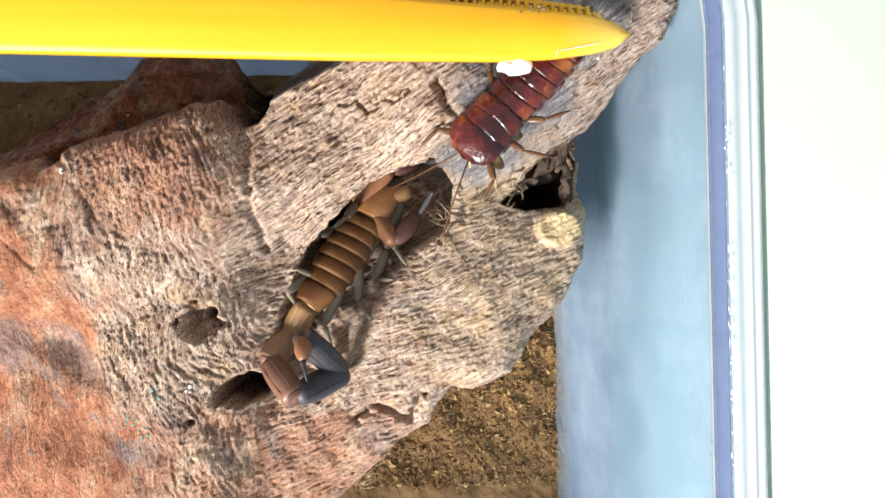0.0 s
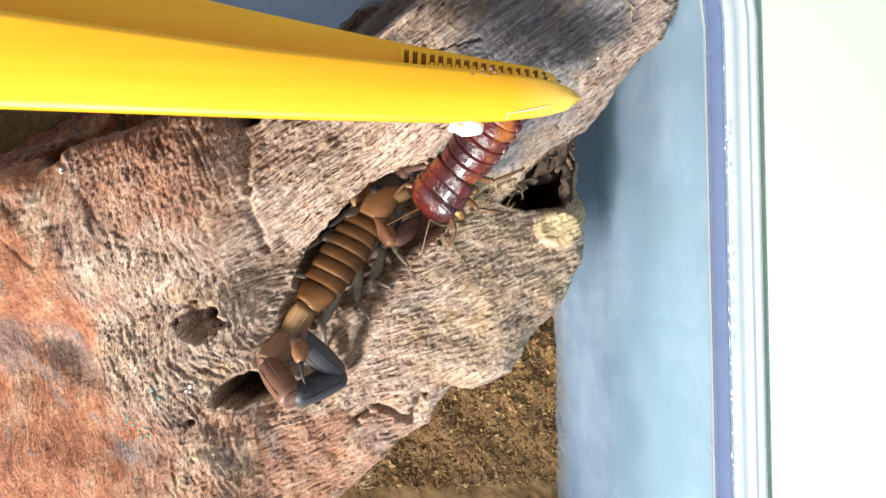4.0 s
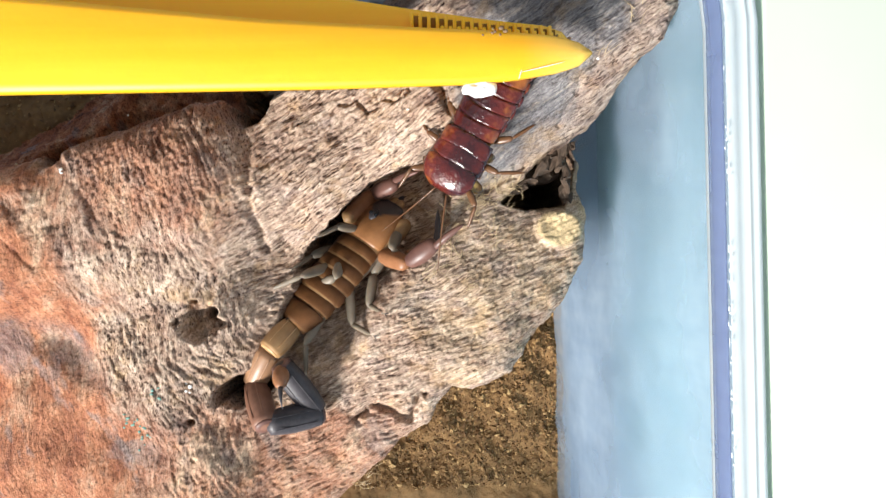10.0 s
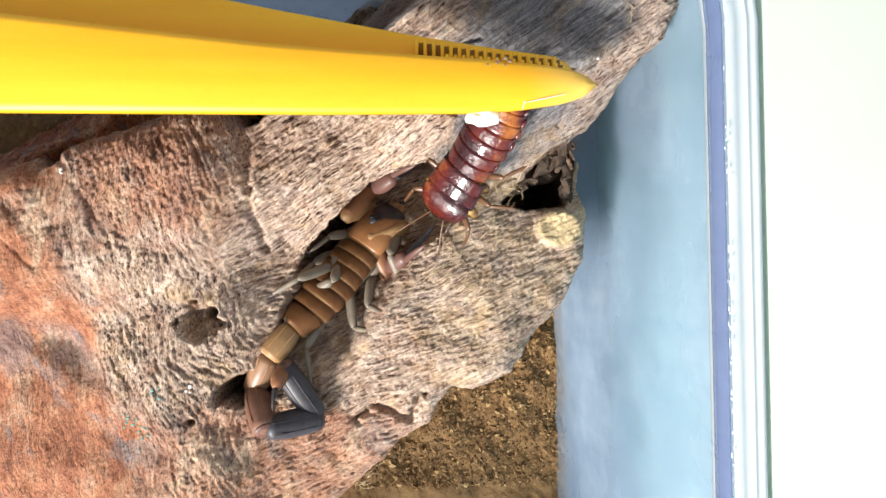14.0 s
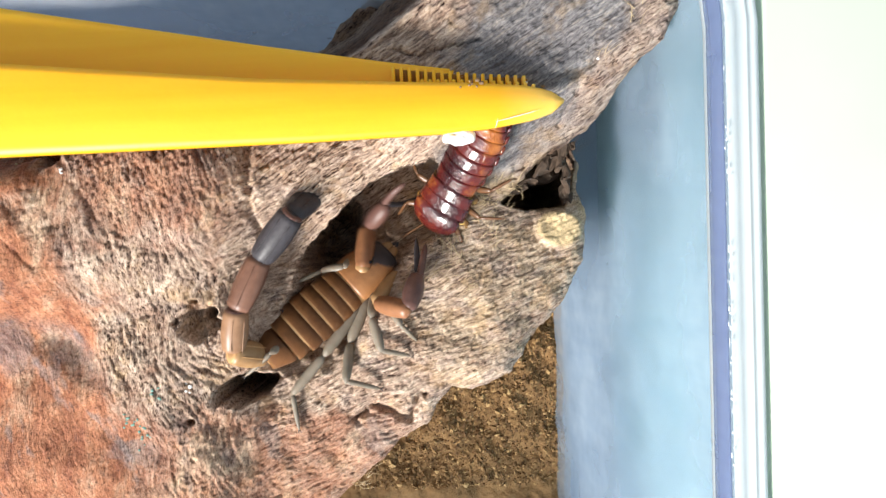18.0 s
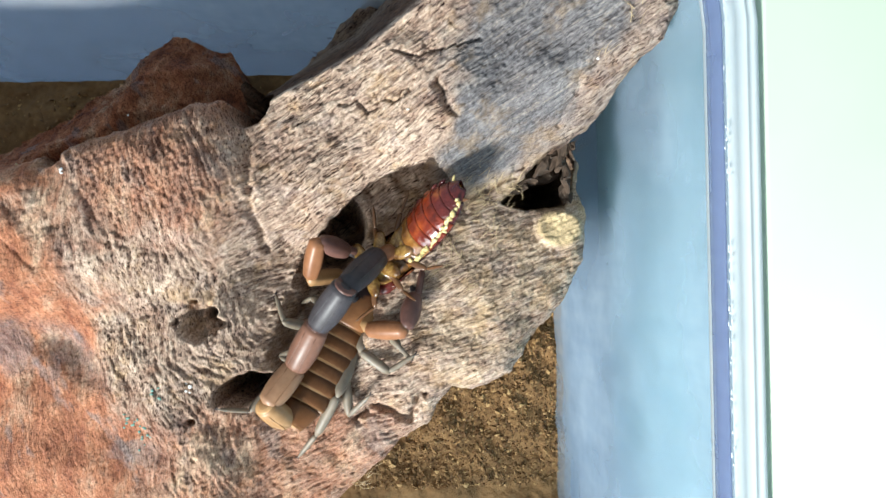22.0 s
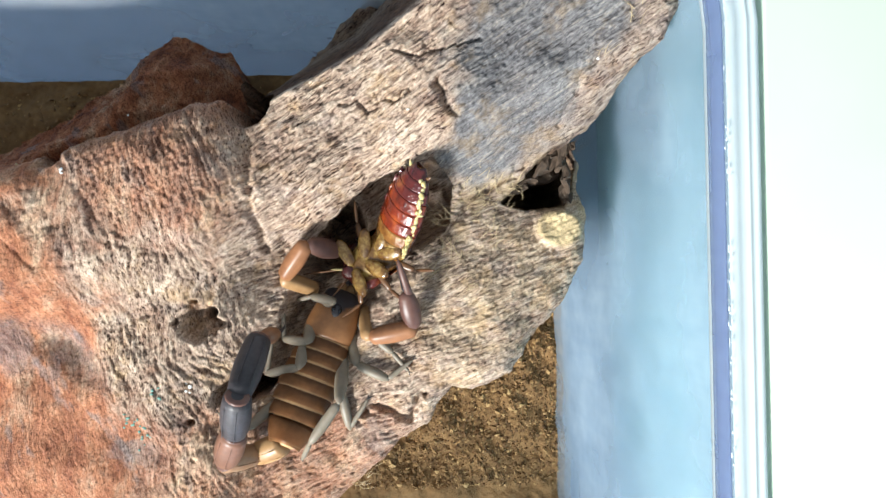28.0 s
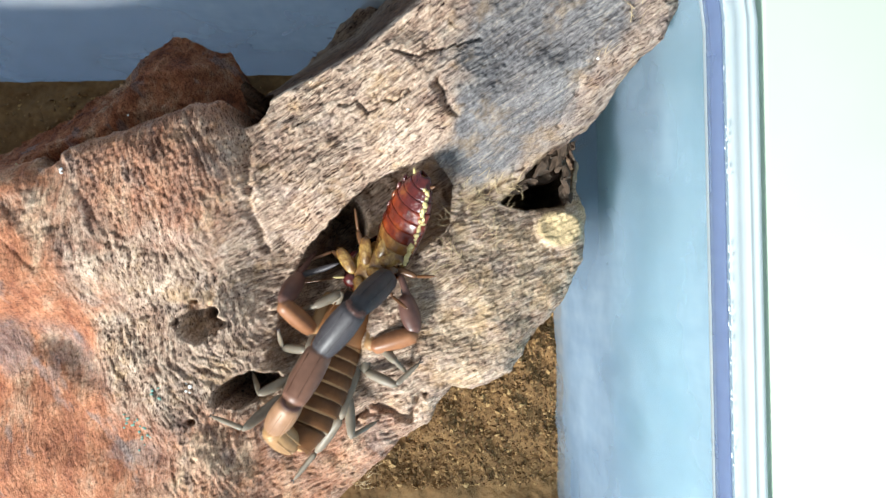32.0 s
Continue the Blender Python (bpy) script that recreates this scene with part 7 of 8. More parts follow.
    paced(LEGS[2][2], [(0, -14.15, -4.99, -5.28, 1.7, -12.7, -112), (3.5, -14.24, -4.9, -5.13, 1.7, -12.7, -111.3), (6, -14.23, -4.98, -5.17, 2.2, -12.8, -110), (8.3, -14.19, -4.98, -5.14, 3.2, -13, -108), (9, -13.97, -5.18, -5.15, 4.9, -13.8, -102.7), (9.6, -13.81, -6.13, -5.2, 9.3, -11.7, -99.6), (10, -13.44, -6.44, -5.17, 12.3, -13.2, -87.6), (11, -13.45, -6.52, -5.07, 16.7, -14.3, -77.4), (13, -13.11, -6.76, -5.3, 21.2, -14.6, -75.1), (14.5, -13.14, -6.51, -5.22, 23.6, -11, -73.8), (16.5, -11.88, -7.38, -5.19, 25, -12.4, -76.2), (17, -11.35, -8.06, -4.25, 25.9, -4.6, -71.9), (17.5, -13.75, -9.78, -4.24, 24.9, 19.8, -74.3), (17.8, -12.18, -11.94, -0.5, 25.4, 36.4, -59.8), (18, -12.33, -13.18, -1.64, 26.4, 31.3, -49.9), (18.2, -13.13, -10.18, -5.01, 31.2, -14.9, -29.4), (18.5, -13.64, -9.25, -5.03, 29.3, -20.7, -41.3), (19, -13.92, -7.76, -5.05, 31.4, -42, -51.7), (20, -13.15, -9.06, -3.79, 10.8, -54, -38.6), (21, -13.26, -9.65, -3.74, -0.8, -45.8, -21.3), (22, -13.82, -8.64, -3.91, 9.4, -44.4, -26), (23, -13.77, -8.96, -3.72, 6.7, -44.4, -20.8), (25, -13.07, -9.77, -4.98, -0.7, -40.4, -11.5), (26.3, -13.24, -9.81, -4.79, -0.8, -30.4, -10.4), (28, -13.16, -9.82, -5.45, 0.2, -30.6, -12.3), (29, -12.73, -9.74, 2.32, 11.2, 34.7, -22.9), (30, -13.51, -9.27, -5.59, 10.7, -4.5, -26.5), (31, -12.81, -11.23, -5.43, 10, -53.4, -19.4), (31.6, -12.94, -10.49, -6.05, 21, -61, -35.6), (31.8, -13.79, -9.56, -4.46, 39, -13.6, -42.3), (32, -14.64, -8.63, -2.87, 54.1, 33.4, -34.2)])
    paced(LEGS[3][0], [(0, -0.93, -3.9, -1.1, -38.9, 2.9, 173.1), (3.5, -0.93, -3.9, -1.1, -39, 2.2, 172.6), (6, -0.93, -3.9, -1.1, -39, 2, 172.6), (8.3, -0.93, -3.9, -1.1, -39.1, 1.6, 172.2), (9, -0.93, -3.9, -1.1, -39.1, 0.9, 171.8), (9.6, -0.93, -3.9, -1.1, -36.8, -0.1, 171.9), (10, -0.93, -3.9, -1.1, -36, -0.5, 171.6), (11, -0.93, -3.9, -1.1, -36, -0.2, 172.3), (13, -0.93, -3.9, -1.1, -36.7, 0, 172.4), (14.5, -0.93, -3.9, -1.1, -37.4, -0.7, 171.2), (16.5, -0.93, -3.9, -1.1, -36.1, 0.2, 171.8), (17, -0.93, -3.9, -1.1, -35.7, 0, 171.6), (17.5, -0.93, -3.9, -1.1, -31, 0, 176.6), (17.8, -0.93, -3.9, -1.1, -20.2, -2.7, 175.7), (18, -0.93, -3.9, -1.1, -15.9, 4.4, -166.1), (18.2, -0.93, -3.9, -1.1, -12.6, -24.9, -152.8), (18.5, -0.93, -3.9, -1.1, -12.5, -16.3, -157.7), (19, -0.93, -3.9, -1.1, -10, 5, -168), (20, -0.93, -3.9, -1.1, -2.6, -15.7, -167.6), (21, -0.93, -3.9, -1.1, 2.6, -28.5, -168.4), (22, -0.93, -3.9, -1.1, -2.2, -11.4, -170.5), (23, -0.93, -3.9, -1.1, -0.8, -12, -169.2), (25, -0.93, -3.9, -1.1, 3, -19.3, -164.5), (26.3, -0.93, -3.9, -1.1, 4.3, -27.1, -164.6), (28, -0.93, -3.9, -1.1, 5.8, -29.7, -165.1), (29, -0.93, -3.9, -1.1, 6.6, -30.7, -163.5), (30, -0.93, -3.9, -1.1, 7.9, -30.1, -167.4), (31, -0.93, -3.9, -1.1, 8.8, -36.2, -158.2), (31.6, -0.93, -3.9, -1.1, 8.2, -31.8, -159.9), (32, -0.93, -3.9, -1.1, 10, 6.4, -171.1)])
    paced(LEGS[3][1], [(0, -12.23, -2.53, -1.68, -35.9, 9.5, -176.7), (3.5, -12.23, -2.44, -1.54, -36.1, 8.6, -177.3), (6, -12.23, -2.43, -1.51, -36.1, 8.4, -177.3), (8.3, -12.22, -2.34, -1.42, -36.1, 8.2, -177.4), (9, -12.21, -2.28, -1.28, -36, 8.4, -176.7), (9.6, -12.22, -2.3, -1.08, -33.6, 6.9, -175.8), (10, -12.2, -2.23, -1, -32.4, 7.3, -174.7), (11, -12.23, -2.38, -1.06, -32.4, 6.9, -174.6), (13, -12.23, -2.38, -1.11, -32.7, 8.2, -173), (14.5, -12.19, -2.16, -0.97, -33.4, 8, -173.5), (16.5, -12.21, -2.28, -1.15, -36.1, 24.5, 170.4), (17, -12.2, -2.23, -1.09, -35.6, 23.3, 170.9), (17.5, -12.31, -3.23, -1.1, -30.6, 0.4, -179.6), (17.8, -12.28, -3.05, -0.57, -20.3, 13.7, 170.4), (18, -11.96, -6.62, -1.98, -15.5, 15.7, -175.6), (18.2, -10.12, -8.63, 3.69, -13.1, 0.5, -171.4), (18.5, -11.05, -8.06, 2.09, -14.6, -1, -177.2), (19, -12.04, -6.26, -2.09, -15.2, 14, 157), (20, -11.65, -6.26, 1.98, -6.6, 43.7, 160.8), (21, -10.74, -5.91, 4.34, 3.5, 34.4, 175.4), (22, -11.95, -5.74, 1.16, -4.2, 35, 174.5), (23, -11.88, -5.99, 1.27, -4.5, 33.3, 172.6), (25, -11.29, -6.78, 2.67, -4, 31.4, 167.2), (26.3, -10.72, -6.59, 4.09, -4, 30.3, 165.2), (28, -10.5, -6.45, 4.55, -3.6, 28, 163.5), (29, -10.33, -6.68, 4.73, -3.3, 30.8, 164), (30, -10.55, -6.06, 4.61, -3.7, 33.7, 163.2), (31, -9.46, -7.32, 5.64, -1.6, 37, 169), (31.6, -10.02, -7.23, 4.91, -4.9, 38.5, 165.9), (32, -12.12, -5.65, -2.38, -9.2, 39.6, 161.5)])
    paced(LEGS[3][2], [(0, -21.49, -3.06, -3.23, -28.9, 52.4, -158.4), (3.5, -21.51, -2.88, -2.95, -43.6, 51.6, -179.8), (6, -21.51, -2.87, -2.88, -42.2, 45.9, -179.7), (8.3, -21.51, -2.77, -2.77, -38.1, 38.4, -175.4), (9, -21.49, -2.82, -2.66, -36.3, 37.3, -173.6), (9.6, -21.52, -2.98, -2.21, -36.9, 42.2, -176.6), (10, -21.49, -3.09, -2.2, -28.1, 44.4, -163.9), (11, -21.52, -3.25, -2.19, -12.9, 25.5, -139.4), (13, -21.46, -3.52, -2.44, -13.5, 26.5, -138), (14.5, -21.44, -3.22, -2.27, -15.6, 26.1, -140.3), (16.5, -20.65, -0.86, -5.05, -9.7, 12.2, -129.8), (17, -20.73, -0.86, -4.81, -6.5, 13.9, -122.4), (17.5, -21.71, -3.29, -1.17, -6.9, 49, -127.9), (17.8, -21.29, -1.53, -2.8, 17.7, 21.8, -87.4), (18, -20.99, -7.31, -4.52, 2, 27.5, -124), (18.2, -19.42, -10.04, 3.62, -8.6, 51.5, -151.1), (18.5, -20.44, -8.53, 2.26, -9.3, 46.9, -155), (19, -20.43, -2.7, -4.37, -1.3, 30.1, -146.7), (20, -18.07, -4.03, -4.52, -4.7, 14.6, -179), (21, -18.47, -5.28, -0.97, -8, 53, 159.8), (22, -19.62, -5, -4.23, -10.5, 40.2, 162.2), (23, -19.68, -4.98, -3.89, -6.4, 39.8, 167.5), (25, -19.12, -5, -2.22, 1, 56.2, 175.3), (26.3, -18.56, -4.51, -0.65, -0.1, 60.1, 172.7), (28, -18.46, -4.09, 0.14, -0.5, 64.9, 170.6), (29, -18.09, -4.46, -0.09, -6, 64.2, 163.7), (30, -18.04, -3.79, -0.6, -11.7, 63.4, 154.7), (31, -16.83, -5.89, -0.02, -12.2, 62.9, 155.5), (31.6, -17.16, -5.44, -0.94, -19.5, 61.5, 145.1), (32, -18.99, -3.35, -8.37, -9.2, 21.9, 160.9)])
    paced(LEGS[4][0], [(0, 6.03, 3.9, -1.1, -51.9, -34.9, -160.3), (3.5, 6.03, 3.9, -1.1, -51.3, -25.8, -153.9), (6, 6.03, 3.9, -1.1, -45.5, -13.3, -157.6), (8.3, 6.03, 3.9, -1.1, -40.6, -1.4, -163.1), (9, 6.03, 3.9, -1.1, -38, -7.9, -156.4), (9.6, 6.03, 3.9, -1.1, -36.8, -26, -148.9), (10, 6.03, 3.9, -1.1, -34.9, -29.9, -154.2), (11, 6.03, 3.9, -1.1, -35.2, -38, -163.7), (13, 6.03, 3.9, -1.1, -38.4, -35.1, -166.1), (14.5, 6.03, 3.9, -1.1, -34.6, -18.8, 175.8), (16.5, 6.03, 3.9, -1.1, -41.9, -29.5, -159.7), (17, 6.03, 3.9, -1.1, -42.4, -31.3, -157.4), (17.5, 6.03, 3.9, -1.1, -32.6, 10, 179.1), (17.8, 6.03, 3.9, -1.1, -26.2, -29.5, -176), (18, 6.03, 3.9, -1.1, -26.9, -35.8, -158.2), (18.2, 6.03, 3.9, -1.1, 21.8, -69.2, 104), (18.5, 6.03, 3.9, -1.1, 84.6, -72.2, 9.5), (19, 6.03, 3.9, -1.1, -2.4, -70.8, 85.2), (20, 6.03, 3.9, -1.1, 31.6, -68.5, 19.4), (20.5, 6.03, 3.9, -1.1, -35.6, -63.8, 146.9), (21, 6.03, 3.9, -1.1, -27.3, -38.1, -154.8), (22, 6.03, 3.9, -1.1, -18.2, -35.2, -166.2), (23, 6.03, 3.9, -1.1, -18.6, -38.1, -139.8), (25, 6.03, 3.9, -1.1, -18.5, -51.6, -107), (26.3, 6.03, 3.9, -1.1, -14, -57.9, -92.8), (28, 6.03, 3.9, -1.1, -5.6, -61.1, -87.2), (29, 6.03, 3.9, -1.1, 0.4, -59.9, -80.5), (30, 6.03, 3.9, -1.1, 6, -62.3, -76.5), (31, 6.03, 3.9, -1.1, 3.5, -59.3, -60), (31.6, 6.03, 3.9, -1.1, 13.4, -56.5, -64.7), (32, 6.03, 3.9, -1.1, 2.7, -70.1, -39.7)])
    paced(LEGS[4][1], [(0, 1.24, 2.18, 2.44, -41.6, -26.8, -151.5), (3.5, 1.02, 1.44, 1.6, -41.2, -41.2, -165.8), (6, 0.45, 1.6, 0.33, -45.6, -48, -170.9), (8.3, 0.1, 2.1, -0.95, -50.7, -52.7, -174), (9, 0.41, 1.44, -0.24, -55.9, -54.1, -174.6), (9.6, 1.26, 1.02, 1.61, -54.4, -55.5, -177.8), (10, 1.19, 1.56, 1.99, -55.3, -58.9, 178.4), (11, 1.34, 2.53, 2.72, -59.8, -54.7, -178.5), (13, 1.11, 2.68, 2.47, -63.4, -49.3, -173.5), (14.5, 0.18, 4.33, 0.89, -64.6, -49.1, -172.7), (16.5, 0.97, 2.02, 1.95, -62.7, -50, -176.2), (17, 1.14, 1.86, 2.12, -61.5, -50.9, -177.6), (17.5, -0.07, 3.99, -2.18, -36.7, -26.4, 151.8), (17.8, 0.65, 3.53, 1.95, -24.2, -10.5, 147.5), (18, 1.36, 2.03, 2.53, -24.1, 23.5, 136.4), (18.2, 5.5, 6.04, 4.69, -15, 33.9, 161.9), (18.5, 7.9, 4.21, 4.8, -12.7, 4.9, 171.8), (19, 6.2, 5.93, 4.76, -13.2, 5.9, 170.9), (20, 8.17, 4.66, 4.67, -7.9, 3, 155.4), (21, 1.62, 1.82, 2.72, -12.1, 10, 93.1), (22, 1.11, 2.69, 2.48, -15.7, 24, 82.9), (23, 2.31, 0.75, 2.72, -15.1, -10, 95.2), (25, 4.91, 0.22, 3.76, -18, -0.5, 101.2), (26.3, 5.87, 0.61, 4.15, -19.9, 22.2, 95.4), (28, 6.18, 0.91, 4.33, -22.3, 32.4, 89.1), (29, 6.55, 0.84, 4.27, -21, 37.5, 93.3), (30, 6.71, 1.09, 4.39, -19.3, 39.2, 98.2), (31, 7.61, 1.16, 4.23, -16.4, 41.6, 109.9), (31.6, 7.5, 0.8, 4.07, -18.3, 39.4, 111.1), (32, 7.66, 2.55, 4.73, -7.4, 3.4, 139.5)])
    paced(LEGS[4][2], [(0, -2.84, -0.03, 4.79, -50.1, -33.3, -158.8), (3.5, -2.77, 0.49, 5.03, -49.5, -32.1, -159.8), (6, -2.98, 1.05, 4.19, -49.9, -37.1, -162.3), (8.3, -3.03, 1.77, 3.19, -50.6, -41.7, -166.4), (9, -2.63, 1.15, 3.97, -52.9, -42.4, -166.6), (9.6, -1.69, 0.91, 5.9, -38.3, -28, 171.7), (10, -1.49, 1.64, 6.44, -41.6, -29.4, 179), (11, -1.66, 2.45, 6.96, -47.9, -33.9, -165.7), (13, -2.26, 2.3, 6.41, -42, -19.8, -178), (14.5, -3.2, 3.9, 4.82, -42.7, -18.1, -173.9), (16.5, -2.37, 1.8, 5.93, -41.2, -15.7, -167.1), (17, -2.13, 1.73, 6.16, -37.7, 13, 166.2), (17.5, -4.18, 6.19, 0.13, -40.8, -34.8, -160.4), (17.8, -3.66, 6.28, 2.9, -23.2, -37.1, -171.2), (18, -2.09, 5.32, 0.46, -11.2, -3.7, 163.8), (18.2, 1.4, 7.38, 1.79, -18.5, 42.4, 136.9), (18.5, 2.77, 4.95, 4.36, -13, -3.5, 154.8), (19, 1.1, 6.75, 4.22, -19.7, 39.8, 134.3), (20, 3.45, 6.81, 4.4, -2.1, 48, 148.8), (21, 1.34, 6.94, 1.82, -21.6, 63.5, 123.1), (22, 1.7, 7.41, 0.37, -27.8, 58, 118.4), (23, 1.84, 5.85, 3.63, -28.7, 53.9, 114.8), (25, 3.9, 5.32, 3.81, -27.6, 64.1, 114.6), (26.3, 5.42, 5.4, 2.18, -31.8, 62.5, 107), (28, 6.24, 5.3, 1.55, -28.7, 51.4, 106.6), (29, 6.31, 4.95, 1.1, -25.5, 48.3, 108.5), (30, 6.14, 5.08, 1.1, -33.8, 59.7, 96.2), (31, 6.29, 4.82, 0.78, -32.3, 61.1, 100.9), (31.6, 6.05, 4.55, 0.77, -33.8, 57.7, 97.9), (32, 3.71, 5.92, 4.42, -26.8, 51.3, 108.4)])
    paced(LEGS[5][0], [(0, 3.71, 3.9, -1.1, -39.5, 4.4, 168.9), (3.5, 3.71, 3.9, -1.1, -39.4, 4.7, 169.5), (6, 3.71, 3.9, -1.1, -39.3, 5.2, 170.2), (8.3, 3.71, 3.9, -1.1, -39.3, 5.2, 170.2), (9, 3.71, 3.9, -1.1, -39.3, 4.2, 169.6), (9.6, 3.71, 3.9, -1.1, -37.4, 0.6, 166.9), (10, 3.71, 3.9, -1.1, -36.6, 0.5, 166.9), (11, 3.71, 3.9, -1.1, -36.4, 3, 170.5), (13, 3.71, 3.9, -1.1, -37, 2.1, 169.1), (14.5, 3.71, 3.9, -1.1, -37.9, -5.7, 173.1), (16.5, 3.71, 3.9, -1.1, -36.9, -8.4, -178.4), (17, 3.71, 3.9, -1.1, -36.6, -12.4, -175.8), (17.5, 3.71, 3.9, -1.1, -31.5, 7.8, 179), (17.8, 3.71, 3.9, -1.1, -22.9, 21.1, 164.7), (18, 3.71, 3.9, -1.1, -19.4, 34.5, 173.7), (18.2, 3.71, 3.9, -1.1, -31.7, 25.6, 134.3), (18.5, 3.71, 3.9, -1.1, -26.1, 28.2, 139.8), (19, 3.71, 3.9, -1.1, -19.3, 31.7, 150.9), (20, 3.71, 3.9, -1.1, 7.2, -25.2, 179.7), (21, 3.71, 3.9, -1.1, 8.2, -28.9, 171.3), (22, 3.71, 3.9, -1.1, -1.4, -13.6, 170.7), (23, 3.71, 3.9, -1.1, -2.7, -5, 173.3), (25, 3.71, 3.9, -1.1, 0.3, -8.7, -175.4), (26.3, 3.71, 3.9, -1.1, 1.3, -27.9, -171.8), (28, 3.71, 3.9, -1.1, 2, -34.6, -168.1), (29, 3.71, 3.9, -1.1, 3, -35.3, -164.5), (30, 3.71, 3.9, -1.1, 5.5, -34.4, -168.2), (31, 3.71, 3.9, -1.1, 6.2, -36.5, -157.2), (31.6, 3.71, 3.9, -1.1, 6.3, -34.5, -157.5), (32, 3.71, 3.9, -1.1, 12, -12.3, 175.5)])
    paced(LEGS[5][1], [(0, -3.53, 5.32, -1.67, -66, -48.5, -171.2), (3.5, -3.54, 5.25, -1.7, -66.4, -44.7, -168.5), (6, -3.55, 5.16, -1.78, -65.3, -42.6, -166.9), (8.3, -3.55, 5.16, -1.77, -63.8, -41, -165.8), (9, -3.55, 5.23, -1.64, -62.1, -41.8, -166.2), (9.6, -3.5, 5.57, -1.18, -56.4, -43.1, -168.1), (10, -3.5, 5.57, -1.16, -54.6, -43.7, -169.4), (11, -3.58, 5.13, -1.49, -54.6, -43.4, -169), (13, -3.55, 5.3, -1.37, -56, -40.9, -166.1), (14.5, -3.6, 4.79, -0.36, -57, -39.4, -164.4), (16.5, -3.61, 3.7, -0.02, -53.9, -46.6, -173.3), (17, -3.5, 3.36, 0.49, -54, -49.4, -176.3), (17.5, -3.62, 4.03, -2.1, -52.8, -38.6, -165.8), (17.8, -2.95, 5.73, -3.76, -30.1, -12, -178.4), (18, -2.35, 4.57, -5.29, -26.4, -30.9, -176.3), (18.2, -0.95, 8.68, -4.3, -26.1, -37.3, -167.5), (18.5, -1.27, 8.11, -4.6, -19.9, -44.5, 172), (19, -1.79, 6.96, -4.98, -19.7, -42.8, 165.2), (19.5, -2.38, 5.44, -1.47, 3.3, -12.4, 129.6), (20, -2.98, 3.93, 2.05, 6.1, 23.9, 105.4), (21, -2.69, 4.88, 2.47, -2.4, -44, 112.7), (22, -3.38, 5.07, 0.64, -15, -52.8, 119.7), (23, -3.61, 4.76, -0.45, -19.4, -51.2, 120.1), (24, -3.6, 4.04, -0.22, -30.9, -0.2, 118.7), (25, -3.58, 3.32, 0.02, -50.3, 49, 102.8), (26.3, -2.76, 2.97, 2.36, -43.5, 47.1, 97.7), (28, -2.25, 2.64, 3.1, -38.4, 41.6, 92.7), (29, -2.11, 2.29, 3.17, -34.5, 39, 89.3), (30, -2.26, 2.65, 3.08, -32.6, 35.9, 83.6), (31, -1.78, 1.6, 3.3, -29.6, 31.1, 85.9), (31.6, -1.92, 1.57, 3.09, -28, 27.7, 83.4), (32, -3.49, 4.47, 0.48, -22.7, 36, 96.7)])
    paced(LEGS[5][2], [(0, -7.72, 4.67, 3.13, -51.5, -34, -168.3), (3.5, -8, 4.34, 2.8, -50.2, -33, -171.2), (6, -8.14, 4.09, 2.55, -53.3, -36.7, -166.2), (8.3, -8.23, 3.98, 2.43, -51.3, -34, -169.5), (9, -8.18, 4.08, 2.63, -51.2, -33.4, -168.8), (9.6, -8.07, 4.61, 3.19, -49.1, -33.8, -163.3), (10, -8.04, 4.72, 3.26, -48.4, -35.9, -161.5), (11, -8.14, 4.23, 2.9, -47.4, -38.7, -164.4), (13, -8.25, 4.14, 2.82, -48.7, -32.6, -160.5), (14.5, -8.36, 3.46, 3.7, -44.3, -20.3, -168.8), (16.5, -7.98, 3.19, 4.62, -48.5, -37.8, -164.8), (17, -7.65, 3.1, 5.35, -48.1, -39, -166.5), (17.5, -8.47, 2.8, 1.9, -39.2, -31.4, -173.7), (17.8, -9.2, 5.55, -2.43, -28.9, -39.4, -168.2), (18, -7.83, 4.22, -2, -22.3, -41.1, -173.9), (18.2, -5.92, 7.57, -0.42, -4.1, -56.5, 144.1), (18.5, -5.79, 8.74, -0.11, -45.2, -31.9, -134.7), (18.75, -6.06, 8.46, -0.38, -21.4, -15, -170.9), (19, -6.33, 8.17, -0.64, -11.5, 10.6, 162.3), (19.33, -5.73, 8.64, -0.61, -35, -11, 125.1), (19.67, -5.14, 9.1, -0.57, -42.6, -42.1, 91.4), (20, -4.54, 9.57, -0.54, -8.6, -68.4, 25.3), (20.5, -4.5, 9.35, 3.19, -52, -15.5, 53.7), (21, -4.47, 9.13, 6.92, -76.5, 39.6, 43.2), (22, -5.3, 8.43, 5.74, -49.9, 13.7, 47.4), (23, -5.62, 8.23, 4.54, -37.3, 15.2, 39.6), (24, -5.06, 7.82, -0.13, -41.9, -20.5, 30.5), (25, -4.51, 7.41, -4.81, -39.9, -56.4, 19.8), (26.3, -3.34, 7.29, -2.32, -38.8, -34.5, 36.4), (28, -2.48, 7.42, -1.15, -24.2, -16.9, 23), (29, -2.05, 7.26, -0.86, -18, -14.6, 22.2), (30, -1.68, 7.81, -0.67, -13.9, -14.2, 20.3), (31, -1.38, 7.06, 0, -12.9, -0.4, 22.3), (31.6, -1.28, 7.2, 0.11, -9.5, -6.6, 20.9), (32, -4.1, 9.62, -3.28, -17.7, -72.4, 29.9)])
